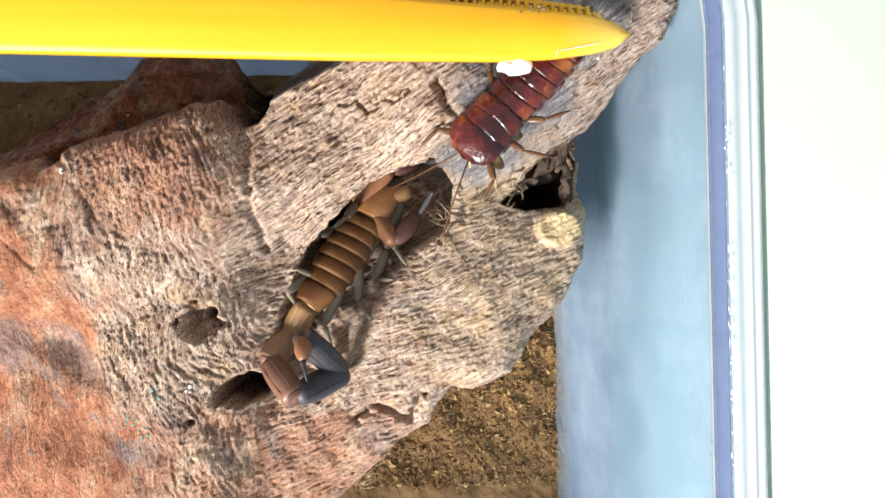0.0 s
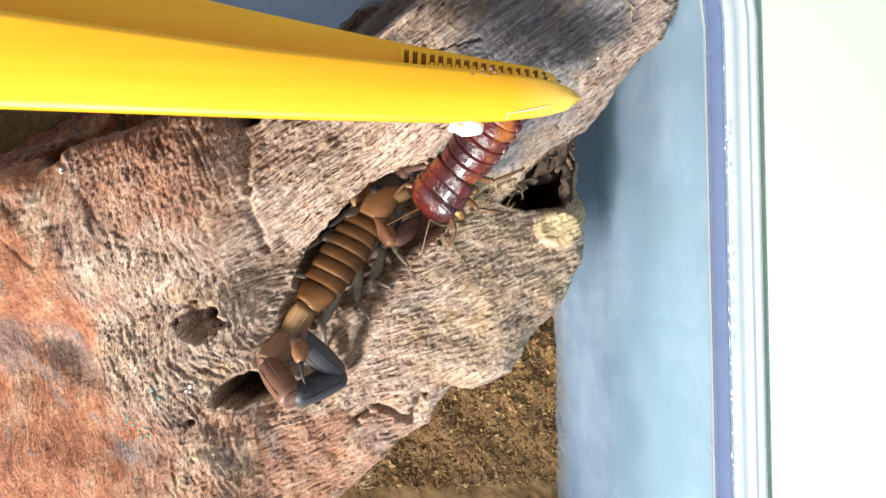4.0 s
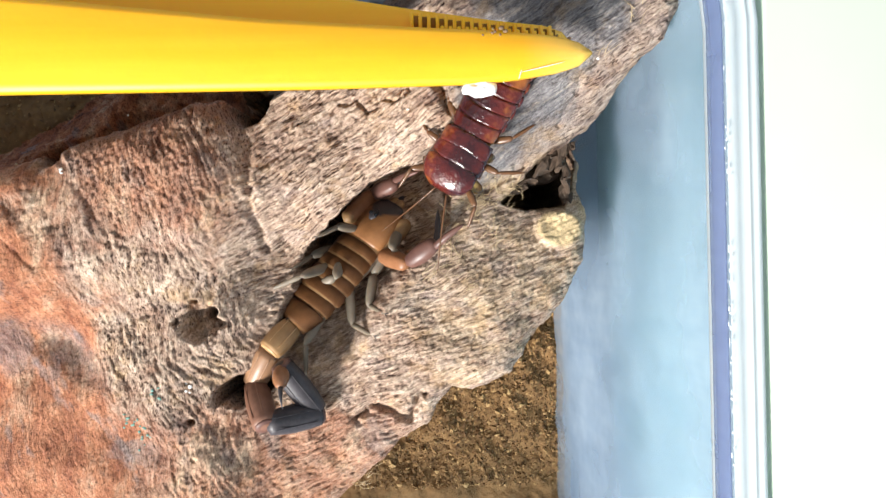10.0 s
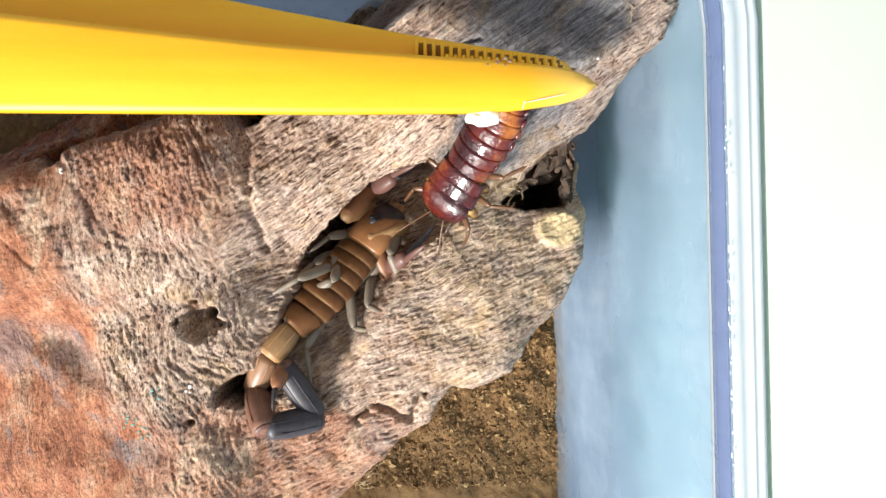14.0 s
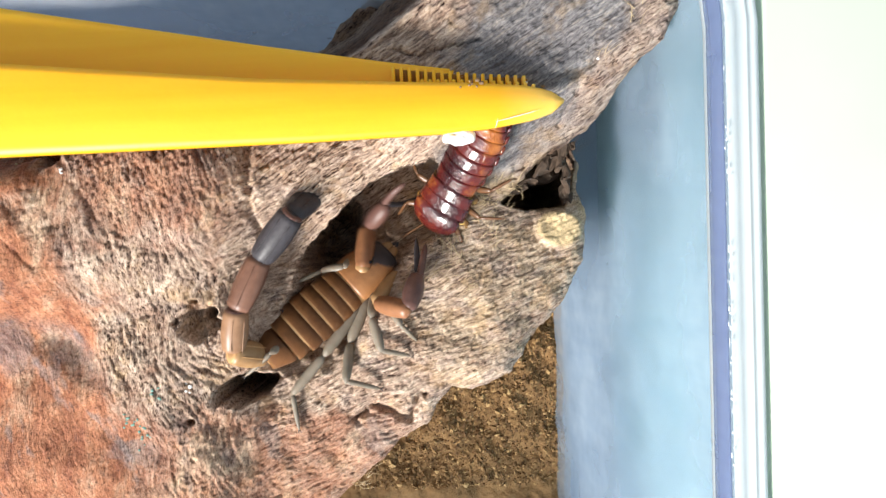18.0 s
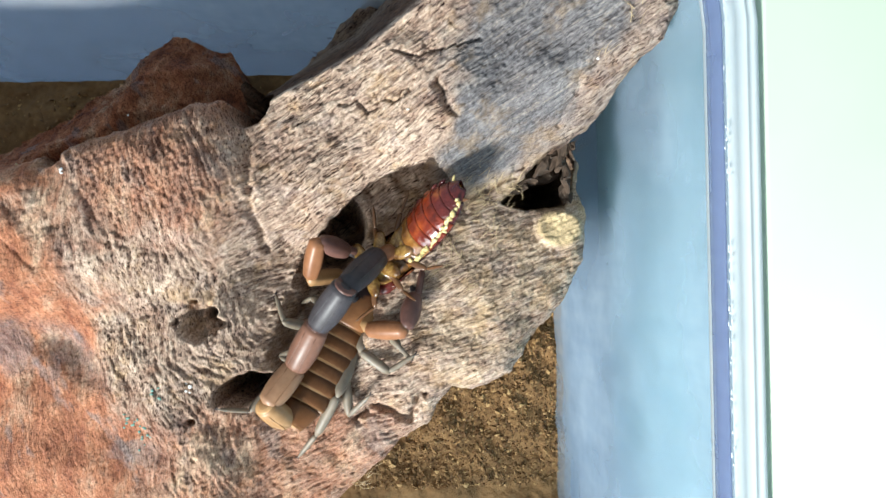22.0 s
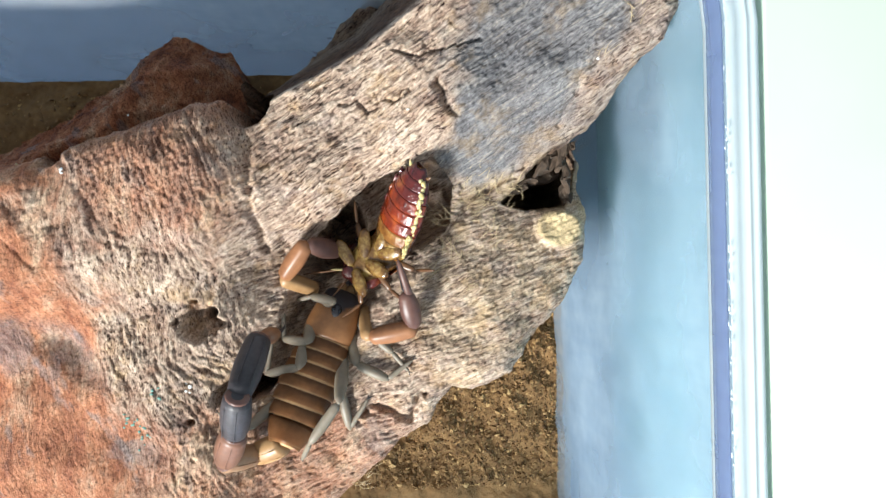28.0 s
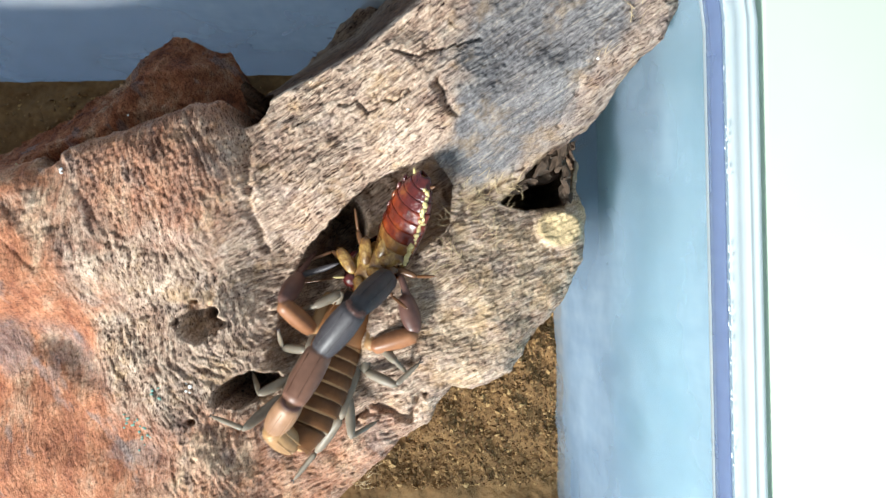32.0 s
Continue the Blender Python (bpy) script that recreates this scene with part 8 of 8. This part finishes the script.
    paced(LEGS[6][0], [(0, 1.39, 3.9, -1.1, -38, 10.2, 175.3), (3.5, 1.39, 3.9, -1.1, -37.8, 10.4, 176.1), (6, 1.39, 3.9, -1.1, -37.6, 11, 177.1), (8.3, 1.39, 3.9, -1.1, -37.5, 11, 177.4), (9, 1.39, 3.9, -1.1, -37.4, 10.6, 177.5), (9.6, 1.39, 3.9, -1.1, -34.5, -2.3, -172.6), (10, 1.39, 3.9, -1.1, -34.5, -14.3, -164.3), (11, 1.39, 3.9, -1.1, -35.1, -18.9, -162.6), (13, 1.39, 3.9, -1.1, -36.8, -21.2, -158.6), (14.5, 1.39, 3.9, -1.1, -38.1, -22, -158), (16.5, 1.39, 3.9, -1.1, -36, -14.6, -161.3), (17, 1.39, 3.9, -1.1, -34.6, -15.1, -161.4), (17.5, 1.39, 3.9, -1.1, -28.7, 9.7, -175.8), (17.8, 1.39, 3.9, -1.1, -20.5, 20.5, 173.6), (18, 1.39, 3.9, -1.1, -11.1, 25, -162.9), (18.2, 1.39, 3.9, -1.1, -11.7, 21.8, -168.5), (18.5, 1.39, 3.9, -1.1, -15.7, 24.4, 179.6), (19, 1.39, 3.9, -1.1, -14.1, 8.8, 178.7), (20, 1.39, 3.9, -1.1, -7.3, -21.3, 173.3), (21, 1.39, 3.9, -1.1, -5.6, -36.1, -166.8), (22, 1.39, 3.9, -1.1, -6.8, -24.3, -170.8), (23, 1.39, 3.9, -1.1, -3.6, -15.5, -173.5), (25, 1.39, 3.9, -1.1, 0.3, -4.1, -174.4), (26.3, 1.39, 3.9, -1.1, 1.6, -21.1, -171.8), (28, 1.39, 3.9, -1.1, 2.7, -25.9, -169.7), (29, 1.39, 3.9, -1.1, 3.8, -28.8, -168.1), (30, 1.39, 3.9, -1.1, 5.2, -30.6, -172), (31, 1.39, 3.9, -1.1, 6.5, -34.8, -164.2), (31.6, 1.39, 3.9, -1.1, 5.3, -32.7, -165.1), (32, 1.39, 3.9, -1.1, 9, 6.6, 175.6)])
    paced(LEGS[6][1], [(0, -7.83, 4.66, -2.76, -37.2, -17.9, -155.9), (3.5, -7.83, 4.53, -2.79, -35.7, -19.1, -169.3), (6, -7.82, 4.36, -2.89, -36.1, -19.3, -178.9), (8.3, -7.83, 4.31, -2.9, -47.5, -38.2, -163.5), (9, -7.84, 4.3, -2.83, -49.5, -40.1, -164.8), (9.6, -7.92, 2.7, -0.72, -45.6, -42.5, -170.2), (10, -7.38, 1.44, 1.22, -47.9, -43.8, -169.5), (11, -7.1, 1.25, 1.94, -49.5, -45.5, -170.9), (13, -6.77, 0.69, 2.3, -48.1, -39.4, -176), (14.5, -6.69, 0.63, 2.41, -46, -33.8, 177), (16.5, -7.22, 0.98, 1.26, -54.7, -41.7, -168.8), (17, -7.21, 1.01, 1.35, -54.1, -40.9, -168.3), (17.5, -7.85, 3.23, -2.69, -46.9, -40.8, -171.5), (17.8, -7.36, 4.89, -4.4, -30.8, -43.6, -177.8), (18, -6.75, 1.4, -5.08, -18.9, -22.6, 166.3), (18.2, -7.16, 2.15, -4.6, -20.1, -45.6, 158.2), (18.5, -7.17, 3.96, -4.99, -29.8, -42.7, 168.1), (19, -7.89, 4.1, -2.54, -28.3, 15.3, 154.4), (20, -7.31, 4.92, 2.31, -32.5, -45.9, 140.2), (20.5, -6.65, 3.54, 3.38, -35.3, -1.2, 135.5), (21, -6, 2.16, 4.44, -43.7, 42.9, 126.4), (22, -7.06, 2.53, 2.77, -38.5, 37.9, 122.9), (23, -7.61, 2.87, 1.42, -29.2, 31.1, 125.4), (24, -7.78, 2.92, 0.5, -36.7, -5.9, 125.8), (25, -7.94, 2.98, -0.42, -47.1, -42.4, 132.5), (26.3, -7.29, 2.65, 2.28, -45.4, 25.8, 121.9), (28, -6.92, 2.39, 3.01, -37.5, 37.5, 114.8), (29, -6.67, 2.19, 3.43, -31.4, 37.5, 112.5), (30, -6.62, 2.77, 3.69, -28.1, 35.9, 109.2), (31, -6.04, 1.8, 4.26, -25.6, 38.6, 111), (31.6, -6.26, 1.87, 3.97, -26.4, 36.1, 106.6), (32, -7.92, 4.62, -2.18, -12.3, -3.1, 139.1)])
    paced(LEGS[6][2], [(0, -14.43, 1.71, -0.43, -92.6, -73.9, 178.9), (3.5, -14.89, 3.19, -0.3, -90.5, -66.6, 179.7), (6, -14.99, 4.23, -0.37, -88.2, -56.6, -176.1), (8.3, -13.55, 2.61, 1.8, -84.7, -37.8, -163.1), (9, -13.45, 2.78, 2.07, -76.2, -38.1, -163.1), (9.6, -13.44, 1.74, 4.42, -66.3, -33, -158), (10, -12.77, 0.44, 6.48, -37.8, 3.1, 142.2), (11, -12.35, 0.41, 7.36, -38.5, 12.2, 139.8), (13, -12.63, 0.28, 7.12, -38.3, 9.7, 144.4), (14.5, -13, 0.96, 6.64, -38.1, 6, 147.7), (16.5, -12.79, -0.13, 6.32, -37, 2, 140.5), (17, -12.84, -0.15, 6.32, -36.8, -8.1, 143.4), (17.5, -13.54, 2.37, 2.28, -34.4, -31.2, -154.4), (17.8, -12.85, 4.68, 0.84, -22.7, -32.8, -148.6), (18, -13.57, 3.06, -2.16, -16.6, -33.4, -148.4), (18.2, -12.1, 4.13, 0.83, -0.9, 2, 168.8), (18.5, -12.63, 5.11, 0.17, -8.1, -5.9, 171.8), (18.67, -13.25, 5.83, -1.4, -29.3, -26.7, 134.8), (18.83, -13.88, 6.56, -2.98, -33.5, -55.5, 94.4), (19, -14.5, 7.28, -4.55, 25.4, -70.8, -2.6), (19.33, -13.46, 7.62, -0.44, -59.2, -34.3, 93.7), (19.67, -12.41, 7.97, 3.66, -60.5, 21.8, 115.7), (20, -11.37, 8.31, 7.77, -8.8, 68.2, 178.4), (21, -9.3, 6.64, -0.73, -11.4, 14.2, 172.2), (21.5, -9.81, 7.1, -1.32, 20.6, -9.1, -140.2), (22, -10.32, 7.56, -1.9, 28.1, -48, -97.9), (23, -11.37, 8.18, -2.51, -6.8, -66.4, -40.7), (24, -11.55, 7.65, 1.1, -54.5, -22.2, 15.7), (25, -11.73, 7.12, 4.7, -56.5, 31.3, 35), (25.65, -11.32, 7.79, 1.84, -56.1, -14.1, 17.8), (26.3, -10.91, 8.46, -1.02, -33.3, -56, -13.6), (28, -9.45, 7.86, -1.62, -36, -18.6, 12.1), (29, -8.97, 7.76, -1.2, -23.8, -16.8, 11.5), (30, -8.64, 8.58, -0.77, -15.4, -12.8, 7.4), (31, -8.17, 7.35, -0.48, -12.8, -7.8, 13), (31.6, -8.01, 7.75, -0.51, -7.8, -12.9, 10.8), (32, -13.65, 9.59, -1.77, -18.8, 39.4, 45.3)])
    paced(LEGS[7][0], [(0, -0.93, 3.9, -1.1, -38.7, -1.5, 177.9), (3.5, -0.93, 3.9, -1.1, -38.8, -11.4, -165.8), (6, -0.93, 3.9, -1.1, -38.9, -14.8, -156.4), (8.3, -0.93, 3.9, -1.1, -38.3, -17.6, -148.7), (9, -0.93, 3.9, -1.1, -37.7, -21.1, -143.1), (9.6, -0.93, 3.9, -1.1, -32.2, -20.6, -139.4), (10, -0.93, 3.9, -1.1, -29.2, -21.3, -139.9), (11, -0.93, 3.9, -1.1, -27.7, -22.5, -143.2), (13, -0.93, 3.9, -1.1, -28.5, -22.1, -141.9), (14.5, -0.93, 3.9, -1.1, -29.8, -22.4, -142.7), (16.5, -0.93, 3.9, -1.1, -25.4, -3.9, -167.8), (17, -0.93, 3.9, -1.1, -27.8, 3.5, -177.1), (17.5, -0.93, 3.9, -1.1, -25.6, 6.1, -177.2), (17.8, -0.93, 3.9, -1.1, -16.6, 2.2, -177.9), (18, -0.93, 3.9, -1.1, -12.1, 8.7, -159.2), (18.2, -0.93, 3.9, -1.1, -11.1, 24.3, -165.2), (18.5, -0.93, 3.9, -1.1, -12.7, 23.2, -170.1), (19, -0.93, 3.9, -1.1, -14, 3.6, -178.6), (20, -0.93, 3.9, -1.1, -6.6, 0.4, 174.7), (21, -0.93, 3.9, -1.1, -2.4, 2.7, 175.2), (22, -0.93, 3.9, -1.1, -7.8, 1.4, 175.9), (23, -0.93, 3.9, -1.1, -5.7, 1.7, 175.8), (25, -0.93, 3.9, -1.1, -2.1, 3.6, 175.7), (26.3, -0.93, 3.9, -1.1, -1.1, 4.2, 177.6), (28, -0.93, 3.9, -1.1, 0.8, 5.1, -178.5), (29, -0.93, 3.9, -1.1, 1.4, 5, -178.1), (30, -0.93, 3.9, -1.1, 0.9, 5, 177.9), (31, -0.93, 3.9, -1.1, 3, 5.1, -175), (31.6, -0.93, 3.9, -1.1, 0.2, 6.1, -179.3), (32, -0.93, 3.9, -1.1, -3.2, 3.6, 171.9)])
    paced(LEGS[7][1], [(0, -12.32, 4.32, -0.81, -47.5, -29, -167.5), (3.5, -11.76, 1.16, 1.14, -39.5, 9, 153.3), (6, -11.03, -0.52, 1.81, -44, 23.4, 138.2), (8.3, -10.21, -1.75, 2.34, -43.5, 20.6, 140.8), (9, -9.43, -2.49, 3.01, -43.1, 18.5, 142.4), (9.6, -9.03, -3.04, 2.9, -45.1, 22.2, 130.1), (10, -9.05, -2.94, 3.05, -43.4, 22.3, 130.8), (11, -9.36, -2.41, 3.26, -38.6, 16.6, 145.6), (13, -9.24, -2.61, 3.2, -41.3, 20.5, 137.6), (14.5, -9.31, -2.48, 3.25, -42.5, 21.5, 131.9), (15.5, -10.68, -0.49, 1.46, -32.8, -5.8, 161.8), (16.5, -12.04, 1.5, -0.32, -38.3, -34.2, -167.7), (17, -12.29, 3.32, -1.8, -42.5, -35.9, -163), (17.5, -12.25, 3.34, -2.3, -38.7, -37, -163.5), (17.8, -12.31, 3.48, -1.54, -23.4, -36.7, -169.9), (18, -11.46, -0.11, -2.82, -20, -37.6, -170.7), (18.2, -10.98, 1.25, -5.79, -7.6, -51.3, 156.4), (18.5, -11.25, 2.09, -5.59, -11.1, -56.5, 144.1), (19, -12.3, 3.62, -1.81, -35.4, -39.8, 179.5), (20, -12.28, 4.96, -1.18, -23.6, 4.8, 160.8), (21, -12.28, 4.85, -1.63, -19.1, -33.7, 167.1), (22, -12.3, 4.71, -1.38, -19.6, -3.5, 164.8), (23, -12.29, 4.74, -1.44, -14.4, -3, 164), (25, -12.27, 4.75, -1.82, -9.9, -1, 160.5), (26.3, -12.29, 4.38, -1.94, -9.7, -23.3, 159.8), (28, -12.28, 3.59, -2.1, -9.2, -28.2, 157.1), (29, -12.28, 3.52, -2.09, -9.3, -34.3, 156.2), (30, -12.28, 4.32, -2.1, -10, -35, 153.7), (31, -12.24, 2.9, -2.12, -8.1, -35, 153.4), (31.6, -12.26, 3.76, -2.3, -12.8, -35.2, 154), (32, -12.19, 5.5, -1.82, -13.7, -18.3, 157.1)])
    paced(LEGS[7][2], [(0, -20.34, 2.54, 3.75, -98.4, 77.2, 132.6), (3.5, -20.06, 5.34, -0.32, -45.2, 33.9, -168), (6, -17.46, 5.23, -1.92, -40.8, -18.4, -138.1), (8.3, -17.03, 3.82, -0.97, -29.2, -16.2, -179.2), (9, -16.49, 2.95, 0.03, -32.1, -7.1, 171.2), (9.6, -14.64, 3.61, -0.65, -32.5, -24.4, -146.4), (10, -14.73, 3.64, -0.52, -31.4, -24.6, -146.1), (11, -16.8, 2.67, 0.58, -31.2, -24.1, -145.3), (13, -15.74, 3.32, -0.09, -31.7, -23.9, -145.2), (14.5, -15.16, 4.02, -0.19, -33, -24.3, -145.9), (16.5, -19.64, -0.16, 4.97, -26.6, 14.1, 171.7), (17, -19.57, 1.09, 3.71, -25.7, -12.4, -162.3), (17.5, -19.45, 1.22, 3.36, -22.3, -0.6, -178.1), (17.8, -19.74, 2.16, 4.08, -14.7, 10.6, 176.2), (18, -18.81, -1.32, 2.91, -16.3, 24.4, 171.3), (18.2, -16.36, 3.6, 1.55, 0, 29.6, -149.3), (18.5, -15.45, 5.14, 2.25, -3.5, 32.1, -152.7), (19, -19.53, 3.69, 4.21, -23.8, 48.2, 161.8), (19.5, -20.33, 5.86, 1.12, -51.6, 1.4, 134.2), (20, -21.12, 8.04, -1.96, -62, -50.4, 124.4), (20.5, -20.51, 7.32, 0.81, -57.6, -11.1, 120.7), (21, -19.9, 6.59, 3.58, -55.4, 28.3, 119.8), (21.5, -20.62, 6.88, 1.38, -59.3, -10.8, 118.8), (22, -21.35, 7.17, -0.81, -64.3, -49.8, 121), (23, -21.32, 7.33, -0.95, -52.1, -50.1, 117.7), (25, -21.13, 7.89, -1.65, -38, -54.2, 100), (26.3, -20.39, 7.37, 1.78, -42.7, 16.5, 93.6), (28, -19.91, 6.82, 2.35, -36.9, 22.8, 80.4), (29, -19.39, 6.65, 3.21, -31.2, 25.1, 79.8), (30, -19.18, 7.74, 3.29, -28.3, 25.3, 76.7), (31, -19.12, 6.35, 3.28, -27.8, 30.2, 76), (31.6, -19.17, 7.13, 3.12, -25.4, 27, 77.5), (32, -20.41, 8.98, 1.13, -20.7, 15.8, 89.2)])
    paced(tweezers, [(0, 13.11, 34.54, 85.88, 0, 0, -1), (0.5, 11.73, 31.89, 85.45, 0, 0, -0.5), (1, 9.72, 32.81, 85.17, 0, 0, -0.6), (1.5, 11.55, 33.54, 85.56, 0, 0, -1.6), (2, 13.41, 29.76, 85.51, 0, 0, -1.8), (2.5, 9.41, 26.96, 84.87, 0, 0, -2.2), (3, 8.15, 26.33, 84.67, 0, 0, -1.4), (3.5, 5.59, 25.14, 85.04, 0, 0, -2), (5.5, 9.31, 28.02, 85.03, 0, 0, -0.5), (6, 9.58, 26.95, 84.9, 0, 0, -0), (6.5, 4.65, 25.05, 85.08, 0, 0, -0.6), (7, 3.64, 24.19, 85.14, 0, 0, 1), (7.5, 3.64, 25.11, 85.18, 0, 0, 1), (8, 3.47, 25.28, 85.2, 0, 0, 0.9), (8.5, 9.73, 31.48, 85.1, 0, 0, 0.4), (9, 6.09, 27.84, 85.08, 0, 0, 2.7), (9.5, 6.86, 29.73, 84.99, 0, 0, 1.9), (10, 7.64, 31.57, 84.74, 0, 0, 1.2), (10.5, 8.72, 32.44, 84.99, 0, 0, 1.4), (11, 8.3, 33.22, 84.94, 0, 0, 1.5), (11.5, 7.64, 32.59, 84.75, 0, 0, 1.5), (12, 5.46, 34.14, 84.1, 0, 0, 0.7), (12.5, 5.19, 35.96, 84.55, 0, 0, -1), (13, 1.97, 33.56, 83.75, 0, 0, -1), (13.5, 0.26, 27.22, 84.5, 0, 0, 0.2), (14, 8.32, 27.16, 84.74, 0, 0, -0.2), (14.5, 9.73, 28.25, 85.14, 0, 0, -0.4), (16.5, -4.76, 19.5, 78, 0, 0, 1.5), (17, -7.37, 18.33, 78, 0, 0, 3.3), (17.5, 2.7, 23.99, 78, 0, 0, 3.3), (18, 4.49, 25.34, 78, 0, 0, 2.9), (18.2, 5.93, 27.94, 78, 0, 0, 3), (18.4, 9.88, 38.63, 78, 0, 0, 3.4), (18.5, 12.46, 44.27, 80, 0, 0, 4), (18.7, 14, 58.93, 92, 0, 0, 6), (19.2, 17.18, 90.75, 92, 0, 0, 8), (32, 17.18, 90.75, 92, 0, 0, 8)])
    paced(cockroach, [(0, 9.99, 22.71, 77.3, -8, -7.3, 48.7), (0.5, 8.71, 20.17, 77.3, -8, -7.3, 48.8), (1, 7.38, 20.7, 77.3, -8, -7.3, 52), (1.5, 8.73, 21.58, 77.3, -8, -7.3, 50), (2, 10.34, 18.29, 77.3, -8, -7.3, 48.2), (2.5, 5.71, 15.42, 70.39, -8, -31.6, 48.4), (3, 4.27, 14.53, 68.68, -8, -36.9, 49.1), (3.5, 1.77, 12.96, 68.18, -8, -36.9, 50.6), (5.5, 6.45, 16.52, 77.3, -8, -7.3, 48.7), (6, 4.8, 14.81, 69.14, -8, -36.6, 47), (6.5, 0.45, 12.45, 66.18, -8, -36.9, 50.9), (7, -0.42, 11.9, 65.18, -8, -36.9, 51), (7.5, 0.08, 12.37, 67.68, -8, -36.9, 53), (8, -0.21, 12.34, 68.18, -8, -36.9, 53), (8.5, 5.91, 18.9, 75.42, -8, -13.6, 55.4), (9, 2.4, 14.53, 72.9, -8, -22.3, 58.5), (9.5, 3.5, 16.81, 75.42, -8, -13.6, 58.8), (10, 4.65, 18.61, 75.73, -8, -12.5, 60.5), (10.5, 5.5, 19.66, 76.67, -8, -9.3, 59.7), (11, 5.29, 20.37, 77.3, -8, -7.3, 61), (11.5, 4.67, 19.68, 77.3, -8, -7.3, 61.8), (12, 3.39, 20.81, 77.3, -8, -7.3, 66.1), (12.5, 2.97, 22.84, 77.3, -8, -7.3, 66.1), (13, 0.87, 20.02, 76.99, -8, -8.3, 71.1), (13.5, -0.78, 14.1, 75.42, -8, -13.6, 68.7), (14, 3.94, 13.54, 69.76, -8, -34, 56.6), (14.5, 5.94, 15.4, 71.65, -8, -26.8, 55.7), (16.5, -5.59, 8.09, 64.18, -8, -36.9, 62.4), (17, -7.79, 6.32, 64.18, -8, -36.9, 65.4), (17.5, 0.95, 10.99, 66.18, -8, -36.9, 60.4), (18, 2.08, 11.42, 65.68, -8, -36.9, 59.3), (18.07, -0.13, 8.42, 66.61, 47.4, -31.5, 59.8), (18.13, -2.27, 5.51, 66.05, 98.8, -28.7, 65), (18.2, -4.41, 2.6, 64, 150, -30.4, 70.7), (18.5, -4.61, 2.9, 64, 150, -33.4, 56.7), (19, -4.21, 1.6, 64, 148, -33.4, 43.1), (20, -4.98, 0.91, 62, 148, -33.4, 31.6), (21, -6, 0.91, 62, 148, -33.4, 31.4), (22, -6.91, -0.1, 62, 148, -33.4, 46.4), (23, -7.52, 1.12, 62, 148, -33.4, 57.1), (25, -9.55, 1.32, 62, 148, -33.4, 69.4), (26.3, -9.55, 0.71, 62, 148, -33.4, 68), (28, -9.55, 0.3, 62, 148, -33.4, 66.4), (29, -9.55, 0.3, 62, 148, -33.4, 66.4), (30, -9.55, 0.1, 62, 148, -27.6, 70.5), (31, -9.55, 0.1, 62, 148, -33.4, 67.7), (31.6, -9.55, -0.71, 62, 148, -31.9, 70.2), (32, -9.35, -0.91, 62, 150, -33.4, 64.3)])
    paced(thorax, [(0, 0, 0, 0, 0, 0, 180), (18, 0, 0, 0, 0, 0, 180), (18.2, 0, 0, 0, -0, 18.6, -160.4), (18.5, 0, 0, 0, 0, 20, -165.9), (19, 0, 0, 0, 0, 15.3, -179.1), (20, 0, 0, 0, -0, 14.9, -179.9), (21, 0, 0, 0, 0, 12.6, 176), (22, 0, 0, 0, -0, 15.8, -178.1), (23, 0, 0, 0, 0, 17.6, -174.2), (25, 0, 0, 0, 0, 19.6, -169.1), (26.3, 0, 0, 0, -0, 22, -161.1), (28, 0, 0, 0, -0, 23.3, -154.6), (29, 0, 0, 0, -0, 24, -149.5), (30, 0, 0, 0, 0, 20.4, -142.2), (31, 0, 0, 0, -0, 23.9, -150.3), (31.6, 0, 0, 0, -0, 22.9, -149.3), (32, 0, 0, 0, -0, 22, -157.1)])


motions()
